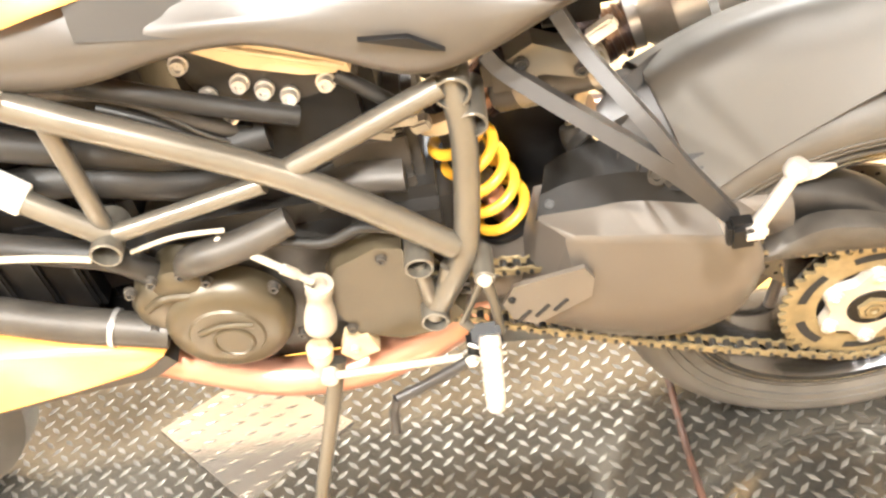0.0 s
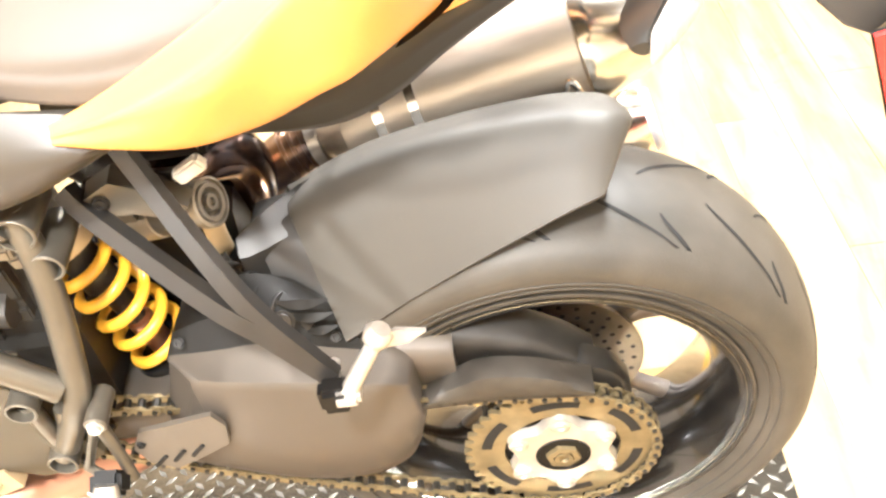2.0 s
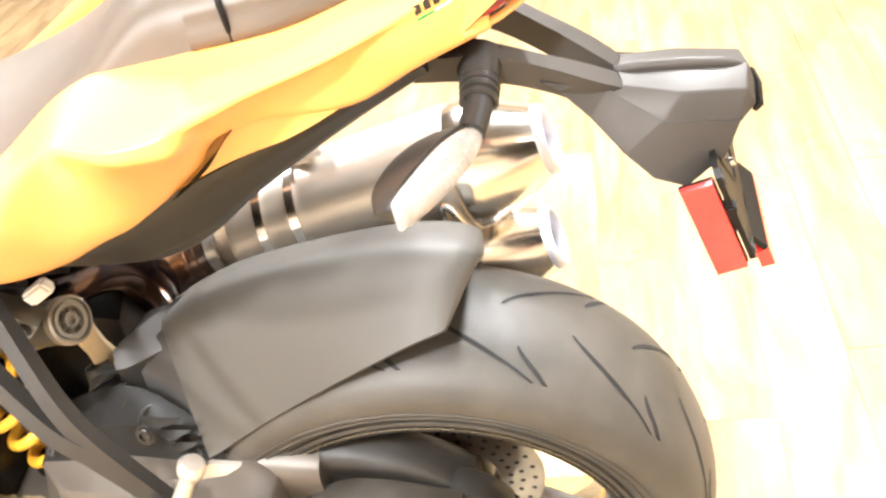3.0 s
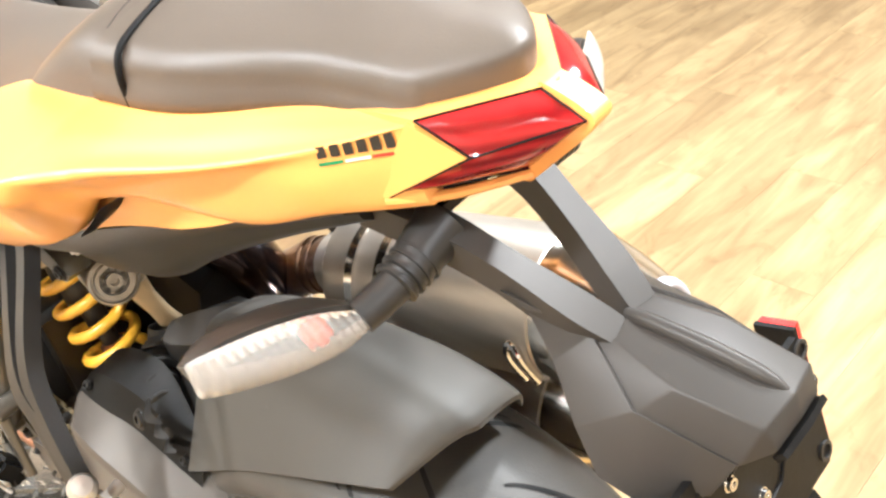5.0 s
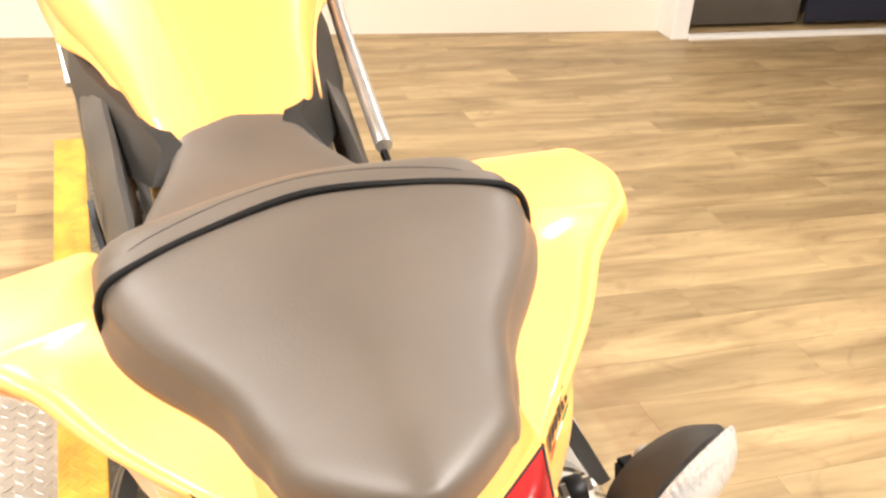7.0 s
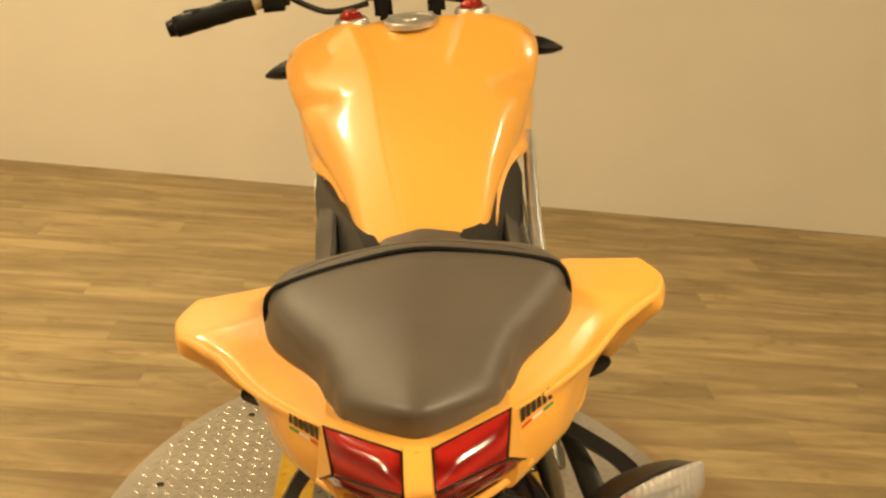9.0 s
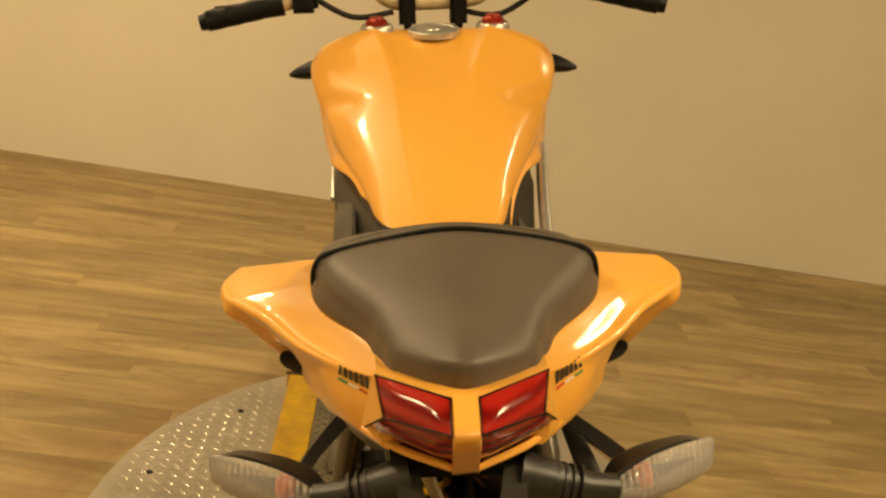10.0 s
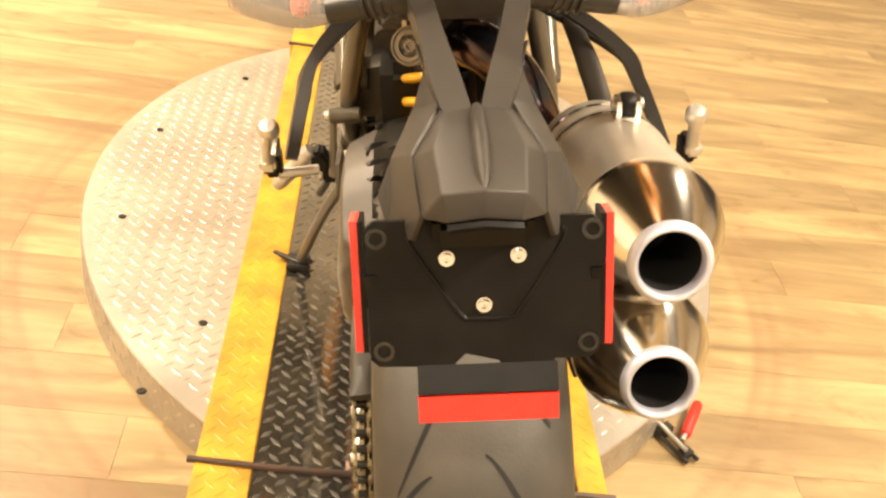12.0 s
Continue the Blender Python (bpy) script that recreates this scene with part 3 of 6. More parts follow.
# rear wheel
def wheel():
    bm = B()
    o = (0, 0, WZ)
    lathe(bm, o, (0, 1, 0), [(-0.082, 0.214), (-0.084, 0.228), (-0.080, 0.234), (-0.074, 0.232), (-0.070, 0.222), (-0.05, 0.205), (0.0, 0.196), (0.05, 0.205), (0.07, 0.222), (0.074, 0.232), (0.080, 0.234), (0.084, 0.228), (0.082, 0.214), (0.05, 0.195), (0, 0.187), (-0.05, 0.195), (-0.082, 0.214)], 80)
    w = part("rear_wheel", bm, RIMB, bike, "gloss black alloy rear wheel")
    bm = B()
    prof = [(-0.074, 0.226), (-0.083, 0.236), (-0.0925, 0.254), (-0.0965, 0.270), (-0.093, 0.2835), (-0.081, 0.2965), (-0.063, 0.306), (-0.04, 0.3125), (-0.02, 0.3158), (0, 0.317)]
    prof += [(-y, r) for y, r in prof[-2::-1]]
    lathe(bm, o, (0, 1, 0), prof, 112)
    part("tyre", bm, RUBBER, w, "worn black sport tyre with few grooves", 60)
    half = prof[:10]

    def crown(y):
        ys, rs = [p[0] for p in half], [p[1] for p in half]
        return float(np.interp(-abs(y), ys, rs))
    for k in range(26):
        a0, side = 2 * math.pi * k / 26, 1 if k % 2 else -1
        for (ya, yb, da, wid) in ((0.010, 0.078, 0.40, 0.0030), (0.040, 0.083, 0.15, 0.0022)):
            bm = B()
            rows, n = [], 12
            off = 0.0 if wid > 0.0025 else 0.30
            for i in range(n + 1):
                t = i / n
                y = side * (ya + (yb - ya) * t)
                a = a0 - off - da * (t ** 1.3)
                wd = wid * (0.25 + 1.5 * math.sin(math.pi * min(1, t * 0.93 + 0.05)))
                r = crown(y) + 0.0007
                row = []
                for sgn in (-1, 1):
                    aa = a + sgn * wd / r
                    row.append((r * math.cos(aa), y, WZ + r * math.sin(aa)))
                rows.append(row)
            grid_faces(bm, rows, False)
            part("tread_groove", bm, GROOVE, w, smooth=60)
    bm = B()
    rod(bm, (0, -0.07, WZ), (0, 0.07, WZ), 0.055, seg=32)
    rod(bm, (0, 0.07, WZ), (0, 0.10, WZ), 0.035, seg=24)
    part("hub", bm, DARK, w)
    for k in range(5):
        a = 2 * math.pi * k / 5 + 0.42
        for d in (-0.16, 0.16):
            bm = B()
            p = [(0.05 * math.cos(a), 0.03, WZ + 0.05 * math.sin(a)), (0.125 * math.cos(a + d * 0.45), 0.038, WZ + 0.125 * math.sin(a + d * 0.45)), (0.205 * math.cos(a + d), 0.03, WZ + 0.205 * math.sin(a + d))]
            tube(bm, p, [0.017, 0.012, 0.013], 10, 6, 0.7)
            part("spoke", bm, SPOKE, w, "bronze-grey cast spoke")
    bm = B()
    lathe(bm, (0, 0.008, WZ), (0, 1, 0), [(-0.0025, 0.062), (-0.0025, 0.117), (0.0025, 0.117), (0.0025, 0.062), (-0.0025, 0.062)], 72)
    part("brake_disc", bm, DISC, w, "drilled brake disc with heat-tinted steel")
    bm = B()
    for k in range(30):
        for r, dk in ((0.076, 0), (0.090, 0.07), (0.105, 0.14)):
            a = 2 * math.pi * k / 30 + dk
            lathe(bm, (r * math.cos(a), 0.0045, WZ + r * math.sin(a)), (0, 1, 0), [(0, 0.0035), (0.0004, 0.0005)], 7, True)
    tagged(part("disc_hole", bm, GROOVE, w, smooth=0), kind="stuff")
    bm = B()
    lathe(bm, (0, -0.0845, WZ), (0, 1, 0), [(0, 0.2217), (-0.0003, 0.222), (0, 0.2223)], 80)
    part("rim_stripe", bm, GOLD, w, "thin dull gold rim stripe", 0)
    bm = B()
    lathe(bm, (0, -0.080, WZ), (0, 1, 0), [(0.004, 0.226), (-0.0045, 0.2275), (-0.0058, 0.2295), (-0.005, 0.2325), (0.004, 0.2345)], 96)
    part("rim_lip", bm, ENGINE, w, "bare metal edge of the rim")
    bm = B()
    for y, r in ((-0.0905, 0.2475), (-0.0945, 0.2585)):
        lathe(bm, (0, y, WZ), (0, 1, 0), [(0.002, r - 0.0014), (-0.0009, r - 0.0008), (-0.0011, r), (-0.0009, r + 0.0008), (0.002, r + 0.0014)], 96)
    part("bead_line", bm, RUBBER, w)
    return w


wheel()

# sprocket, carrier and chain
SPX, SPY, SPZ, SPR = 0.003, -0.118, 0.308, 0.108
FX, FZ, FR = -0.525, 0.452, 0.036


def sprocket(x, z, r, teeth, material, name, label):
    bm = B()
    n = teeth * 4
    ro = [r + (0.0055 if k % 4 in (1, 2) else -0.0035) for k in range(n)]
    outer = [[bm.verts.new((x + ro[k] * math.cos(2 * math.pi * k / n), y, z + ro[k] * math.sin(2 * math.pi * k / n))) for k in range(n)] for y in (SPY - 0.003, SPY + 0.003)]
    ri = r * 0.62
    inner = [[bm.verts.new((x + ri * math.cos(2 * math.pi * k / n), y, z + ri * math.sin(2 * math.pi * k / n))) for k in range(n)] for y in (SPY - 0.003, SPY + 0.003)]
    for k in range(n):
        j = (k + 1) % n
        bm.faces.new((outer[0][k], outer[0][j], outer[1][j], outer[1][k]))
        bm.faces.new((outer[0][j], outer[0][k], inner[0][k], inner[0][j]))
        bm.faces.new((outer[1][k], outer[1][j], inner[1][j], inner[1][k]))
        bm.faces.new((inner[0][k], inner[1][k], inner[1][j], inner[0][j]))
    return part(name, bm, material, bike, label, 30)


spr = sprocket(SPX, SPZ, SPR, 42, GOLD, "rear_sprocket", "gold anodised rear sprocket with dark slots")
for k in range(6):
    bm = B()
    a0 = 2 * math.pi * k / 6 + 0.25
    rows = [[(SPX + r * math.cos(a0 + t), SPY - 0.0035, SPZ + r * math.sin(a0 + t)) for r in (0.082, 0.094)] for t in [0.62 * i / 8 for i in range(9)]]
    grid_faces(bm, rows, False)
    part("slot", bm, GROOVE, spr, smooth=0)
bm = B()
ring = []
for k in range(60):
    a = 2 * math.pi * k / 60
    ring.append((SPX + (0.063 + 0.008 * math.cos(6 * (a - 0.52))) * math.cos(a), SPZ + (0.063 + 0.008 * math.cos(6 * (a - 0.52))) * math.sin(a)))
plate(bm, ring, SPY - 0.011, SPY + 0.001, 0.004, 2, 0.94)
carrier = part("sprocket_carrier", bm, ALU, bike, "pale machined aluminium sprocket carrier")
for k in range(6):
    a = 2 * math.pi * k / 6 + 0.52
    bm = B()
    c = (SPX + 0.057 * math.cos(a), SPY - 0.011, SPZ + 0.06 * math.sin(a))
    lathe(bm, c, (0, -1, 0), [(0, 0.0115), (0.0025, 0.0115), (0.0035, 0.010), (0.0035, 0.0072), (0.0055, 0.0066), (0.0055, 0.004), (0.0035, 0.0036), (0.0035, 0.0005)], 14)
    part("stud_nut", bm, ALU, carrier)
bm = B()
lathe(bm, (SPX, SPY - 0.0095, SPZ), (0, -1, 0), [(0, 0.0325), (0.0030, 0.0315), (0.0030, 0.0290), (0.0018, 0.0285), (0.0018, 0.001)], 32)
part("axle_recess", bm, BLACK, carrier, "dark recess round the axle")
bm = B()
lathe(bm, (SPX, SPY - 0.011, SPZ), (0, -1, 0), [(0, 0.021), (0.005, 0.020), (0.006, 0.018), (0.006, 0.013), (0.002, 0.012), (0.002, 0.0005)], 6)
lathe(bm, (SPX, SPY - 0.011, SPZ), (0, -1, 0), [(0.002, 0.011), (0.007, 0.0105), (0.007, 0.006), (0.004, 0.005), (0.004, 0.0005)], 20)
part("axle_nut", bm, GOLD, carrier, "large dull steel axle nut")


bm = B()
lathe(bm, (SPX, -0.040, SPZ), (0, -1, 0), [(0, 0.002), (0, 0.086), (0.004, 0.090), (0.050, 0.090), (0.056, 0.084), (0.060, 0.06), (0.060, 0.002)], 40)
part("eccentric_hub", bm, RIMB, bike, "gloss black eccentric hub behind the sprocket")


def chain():
    """Outer and inner links by turns along both runs and round the sprockets."""
    dx, dz = FX - SPX, FZ - SPZ
    d = math.hypot(dx, dz)
    base = math.atan2(dz, dx)
    al = math.acos((SPR - FR) / d)
    path = []
    for i in range(33):
        a = base + al + (2 * math.pi - 2 * al) * i / 32
        path.append((SPX + SPR * math.cos(a), SPZ + SPR * math.sin(a)))
    for i in range(13):
        a = base - al + 2 * al * i / 12
        path.append((FX + FR * math.cos(a), FZ + FR * math.sin(a)))
    path.append(path[0])
    sag = []
    for (xa, za), (xb, zb) in zip(path, path[1:]):
        n = max(1, int(math.hypot(xb - xa, zb - za) / 0.004))
        low = (za + zb) / 2 < 0.36 and n > 40
        for i in range(n):
            t = i / n
            sag.append((xa + (xb - xa) * t, za + (zb - za) * t - (0.014 * math.sin(math.pi * t) if low else 0)))
    pts, acc, last = [sag[0]], 0.0, sag[0]
    for q in sag[1:]:
        acc += math.hypot(q[0] - last[0], q[1] - last[1])
        last = q
        if acc >= 0.0159:
            pts.append(q)
            acc = 0.0
    plates, rollers = B(), B()
    for i, (a, b) in enumerate(zip(pts, pts[1:])):
        ax, az, bx, bz = *a, *b
        L = math.hypot(bx - ax, bz - az)
        if L < 1e-6:
            continue
        ux, uz = (bx - ax) / L, (bz - az) / L
        for y in ((SPY - 0.0105, SPY + 0.0085) if i % 2 else (SPY - 0.008, SPY + 0.006)):
            prof = [(-0.0055, -0.003), (-0.0055, 0.003), (-0.002, 0.0062), (0.003, 0.0055), (L / 2, 0.0044), (L - 0.003, 0.0055), (L + 0.002, 0.0062), (L + 0.0055, 0.003), (L + 0.0055, -0.003), (L + 0.002, -0.0062), (L - 0.003, -0.0055), (L / 2, -0.0044), (0.003, -0.0055), (-0.002, -0.0062)]
            f0 = [plates.verts.new((ax + ux * p - uz * q, y, az + uz * p + ux * q)) for p, q in prof]
            f1 = [plates.verts.new((ax + ux * p - uz * q, y + 0.002, az + uz * p + ux * q)) for p, q in prof]
            plates.faces.new(f0)
            plates.faces.new(f1[::-1])
            for j in range(len(prof)):
                k = (j + 1) % len(prof)
                plates.faces.new((f0[j], f1[j], f1[k], f0[k]))
        lathe(rollers, (ax, SPY - 0.013, az), (0, 1, 0), [(0, 0.0005), (0, 0.003), (0.004, 0.003), (0.004, 0.0048), (0.02, 0.0048), (0.024, 0.003), (0.024, 0.0005)], 8)
    ch = part("drive_chain", plates, GOLD, bike, "gold-sided drive chain with dark rollers", 20)
    tagged(part("chain_roller", rollers, DARK, ch), kind="stuff")


chain()
sprocket(FX, FZ, FR, 15, DARK, "front_sprocket", "")

# swingarm and its covers
bm = B()
loft(bm, [[(x, -0.03, z + h), (x, -0.095, z + h * 0.9), (x, -0.105, z), (x, -0.095, z - h * 0.9), (x, -0.03, z - h), (x, 0.01, z)] for x, z, h in ((-0.53, 0.415, 0.028), (-0.45, 0.420, 0.030), (-0.39, 0.440, 0.036), (-0.32, 0.485, 0.042), (-0.2, 0.47, 0.042), (-0.1, 0.45, 0.04))], 3, 4)
swing = part("swingarm", bm, SWING, bike, "bronze-grey single-sided swingarm with bolted covers")
SWING_SECTIONS = (
    ((-0.392, 0.533), (-0.366, 0.527), (-0.362, 0.482), (-0.436, 0.386), 0.000),
    ((-0.388, 0.535), (-0.350, 0.531), (-0.342, 0.482), (-0.426, 0.384), 0.006),
    ((-0.343, 0.540), (-0.317, 0.527), (-0.324, 0.449), (-0.376, 0.354), 0.011),
    ((-0.295, 0.540), (-0.282, 0.522), (-0.287, 0.432), (-0.318, 0.324), 0.013),
    ((-0.248, 0.531), (-0.244, 0.514), (-0.247, 0.425), (-0.257, 0.307), 0.013),
    ((-0.206, 0.517), (-0.205, 0.503), (-0.203, 0.428), (-0.203, 0.313), 0.012),
    ((-0.170, 0.503), (-0.173, 0.494), (-0.169, 0.438), (-0.163, 0.344), 0.008),
    ((-0.148, 0.488), (-0.151, 0.481), (-0.147, 0.459), (-0.142, 0.403), 0.000),
    ((-0.143, 0.482), (-0.146, 0.476), (-0.143, 0.457), (-0.139, 0.415), -0.012),
)
bm = B()
lines = []
for (tx, tz), (cx, cz), (mx, mz), (bx, bz), o in SWING_SECTIONS:
    lines.append([Vector(q) for q in ((tx, -0.055, tz + 0.001), (tx, -0.100, tz + 0.002), (tx, -0.108, tz), (cx, -0.1365 - o * 0.7, cz + 0.004), (cx, -0.1385 - o * 0.8, cz), (cx, -0.140 - o * 0.8, cz - 0.007), (mx, -0.146 - o, mz), ((mx + bx) / 2, -0.143 - o, mz * 0.45 + bz * 0.55), (bx, -0.136, bz + 0.012), (bx, -0.126, bz + 0.002), (bx, -0.112, bz), (bx, -0.070, bz + 0.004))])
cols = [crom(c, 6) for c in zip(*lines)]
grid_faces(bm, [list(r) for r in zip(*cols)], True, True)
part("arm_body", bm, SWING, swing, "smooth bronze-grey arm casting with a creased shoulder", 28)
bm = B()
plate(bm, [(-0.350, 0.505), (-0.432, 0.489), (-0.447, 0.460), (-0.438, 0.432), (-0.412, 0.416), (-0.345, 0.452), (-0.340, 0.484)], -0.163, -0.157, 0.0015)
part("chain_shield", bm, PANEL2, swing, "flat pale bronze-grey chain shield")
bm = B()
for k in range(3):
    block(bm, (-0.425 + 0.022 * k, -0.1640, 0.435 + 0.006 * k), (0.004, 0.002, 0.024), 0.0, Matrix.Rotation(0.75, 3, "Y"))
bolt(bm, (-0.436, -0.163, 0.468), (0, -1, 0), 0.004, 0.003)
part("shield_slots", bm, GROOVE, swing, smooth=0)
# arm to the axle
bm = B()
loft(bm, [[(x, -0.088, z + h * 0.5), (x, -0.070, z + h), (x, -0.035, z + h), (x, -0.02, z), (x, -0.035, z - h), (x, -0.075, z - h)] for x, z, h in ((-0.22, 0.50, 0.035), (-0.16, 0.487, 0.032), (-0.11, 0.462, 0.034), (-0.06, 0.445, 0.036), (-0.02, 0.428, 0.036), (0.02, 0.402, 0.034), (0.052, 0.375, 0.026))], 3, 5)
part("axle_arm", bm, DARK, swing, "black upper arm reaching the axle")
bm = B()
loft(bm, [[(x, -0.126, z + h), (x, -0.131, z), (x, -0.126, z - h), (x, -0.098, z - h), (x, -0.092, z), (x, -0.098, z + h)] for x, z, h in ((-0.147, 0.431, 0.004), (-0.11, 0.437, 0.014), (-0.07, 0.444, 0.022), (-0.02, 0.438, 0.020), (0.02, 0.428, 0.012), (0.044, 0.422, 0.004))], 2, 5)
part("chain_guard", bm, ENGINE, swing, "satin grey chain guard")
bm = B()
lathe(bm, (0, -0.11, WZ), (0, 1, 0), [(0, 0.001), (0, 0.075), (0.07, 0.085), (0.07, 0.001)], 40)
part("hub_carrier", bm, DARK, swing)
bm = B()
grid_faces(bm, [crom(r, 5) for r in ([(-0.396, -0.106, 0.532), (-0.33, -0.107, 0.541), (-0.25, -0.107, 0.531), (-0.19, -0.106, 0.512)], [(-0.386, -0.086, 0.552), (-0.34, -0.084, 0.565), (-0.265, -0.086, 0.562), (-0.195, -0.094, 0.528)], [(-0.376, -0.052, 0.563), (-0.34, -0.046, 0.577), (-0.275, -0.050, 0.583), (-0.20, -0.080, 0.540)])], False, False)
bmesh.ops.solidify(bm, geom=bm.faces[:], thickness=0.005)
soften(bm, 0.0015)
for x, y, z in ((-0.378, -0.098, 0.5475), (-0.215, -0.1005, 0.532)):
    bolt(bm, (x, y, z), (0, -0.7, 0.7), 0.005, 0.004)
part("upper_cover", bm, HOSE, swing, "satin black upper swingarm cover")
bm = B()
loft(bm, [[(x, -0.092, z + h), (x, -0.096, z), (x, -0.092, z - h), (x, -0.06, z - h), (x, -0.05, z), (x, -0.06, z + h)] for x, z, h in ((0.02, 0.402, 0.012), (0.04, 0.395, 0.026), (0.07, 0.375, 0.026), (0.088, 0.355, 0.012))], 2, 4)
part("brake_caliper", bm, DARK, bike)

# hugger over the tyre
def hugger_rings():
    """Arches from the lower side edge over the crown and down the far side."""
    rows = []
    for xl, yl, zl, xc, zc, th in ((-0.205, -0.106, 0.528, -0.250, 0.622, 0.5), (-0.186, -0.101, 0.536, -0.216, 0.647, 0.8), (-0.132, -0.094, 0.567, -0.150, 0.676, 1.0), (-0.062, -0.091, 0.607, -0.070, 0.694, 1.0), (-0.002, -0.089, 0.639, 0.000, 0.703, 1.0), (0.036, -0.084, 0.655, 0.046, 0.705, 1.0), (0.058, -0.078, 0.6595, 0.082, 0.700, 0.95), (0.068, -0.074, 0.6605, 0.100, 0.691, 0.8), (0.0705, -0.072, 0.6600, 0.107, 0.683, 0.7)):
        g = (zc - zl)
        ring = [(xl + (xc - xl) * f, yl + (0.002 - yl) * f - o * 0.55 * th, zl + g * f + o * th) for f, o in ((0, 0), (0.3, 0.006), (0.62, 0.012), (0.84, 0.0115), (1.0, 0.004))]
        ring += [(xc - 0.002, 0.026, zc - 0.004), (xc - 0.006, 0.050, zc - 0.016), (xc - 0.012, 0.066, zc - 0.036 * th - 0.006), (xc - 0.016, 0.072, zc - 0.060 * th - 0.006)]
        rows.append(ring)
    return rows


bm = B()
hr = hugger_rings()
outer = [crom(r, 6) + crom([(p[0], p[1] * 0.965, p[2] - 0.005) for p in r[::-1]], 6) for r in hr]
lines = [crom(c, 6) for c in zip(*outer)]
grid_faces(bm, list(zip(*lines)), True, True)
hug = part("rear_hugger", bm, HUG, bike, "satin dark grey rear tyre hugger", 50)
bm = B()
flap = [[(x + dx, y * 0.94 + 0.004, z + dz) for x, y, z in hr[0][:8]] for dx, dz in ((-0.046, -0.022), (-0.036, -0.016), (0.012, -0.006))]
flap = [crom(r, 5) + crom([(x, y * 0.96, z - 0.005) for x, y, z in r[::-1]], 5) for r in flap]
grid_faces(bm, flap, True, True)
part("front_flap", bm, PLASTIC, hug, "set-back black front piece of the hugger", 50)
bm = B()
loft(bm, [[(-0.215, 0.034, 0.640), (-0.300, -0.005, 0.610), (-0.308, -0.022, 0.600), (-0.298, -0.030, 0.592), (-0.225, 0.0, 0.610)], [(-0.215, 0.034, 0.55), (-0.300, -0.005, 0.53), (-0.308, -0.022, 0.53), (-0.298, -0.030, 0.53), (-0.225, 0.0, 0.54)]], 3, 3)
part("front_guard", bm, PLASTIC, hug, "black inner guard before the tyre")
for k in range(3):
    bm = B()
    z = 0.592 - 0.021 * k
    loft(bm, [[(x, y - 0.003 * f, zz), (x, y - 0.011 * f, zz + 0.004 * f), (x, y - 0.002 * f, zz + 0.008 * f)] for x, y, zz, f in ((-0.268 + 0.006 * k, -0.084, z - 0.014, 0.3), (-0.250 + 0.006 * k, -0.093, z - 0.010, 0.9), (-0.230 + 0.003 * k, -0.101, z - 0.003, 1.0), (-0.208, -0.106, z + 0.006, 0.2))], 1, 4)
    part("fin", bm, HOSE, hug, "", 25)
# folded boot round the linkage
bm = B()
tube(bm, [(-0.340, -0.012, 0.582), (-0.336, -0.020, 0.566), (-0.318, -0.038, 0.556), (-0.290, -0.058, 0.552), (-0.262, -0.076, 0.548), (-0.235, -0.090, 0.540)], [0.013, 0.016, 0.015, 0.014, 0.012, 0.009], 18, 6)
boot = part("rubber_boot", bm, HOSE, hug, "black moulded boot before the hugger")
for (x, y, z), d, r in (((-0.333, -0.024, 0.566), (0.5, -0.6, -0.45), 0.021), ((-0.312, -0.043, 0.560), (0.75, -0.55, -0.1), 0.022), ((-0.290, -0.057, 0.558), (0.8, -0.5, 0.1), 0.021), ((-0.270, -0.070, 0.556), (0.8, -0.5, 0.15), 0.018)):
    bm = B()
    lathe(bm, (x, y, z), d, [(-0.010, 0.011), (-0.002, r * 0.86), (0.004, r), (0.0055, r * 0.96), (0.006, 0.011)], 18)
    part("boot_fold", bm, HOSE, hug, "", 25)
bm = B()
bolt(bm, (-0.258, -0.106, 0.574), (-0.2, -1, 0.45), 0.009, 0.004)
part("boot_bolt", bm, DARK, hug)

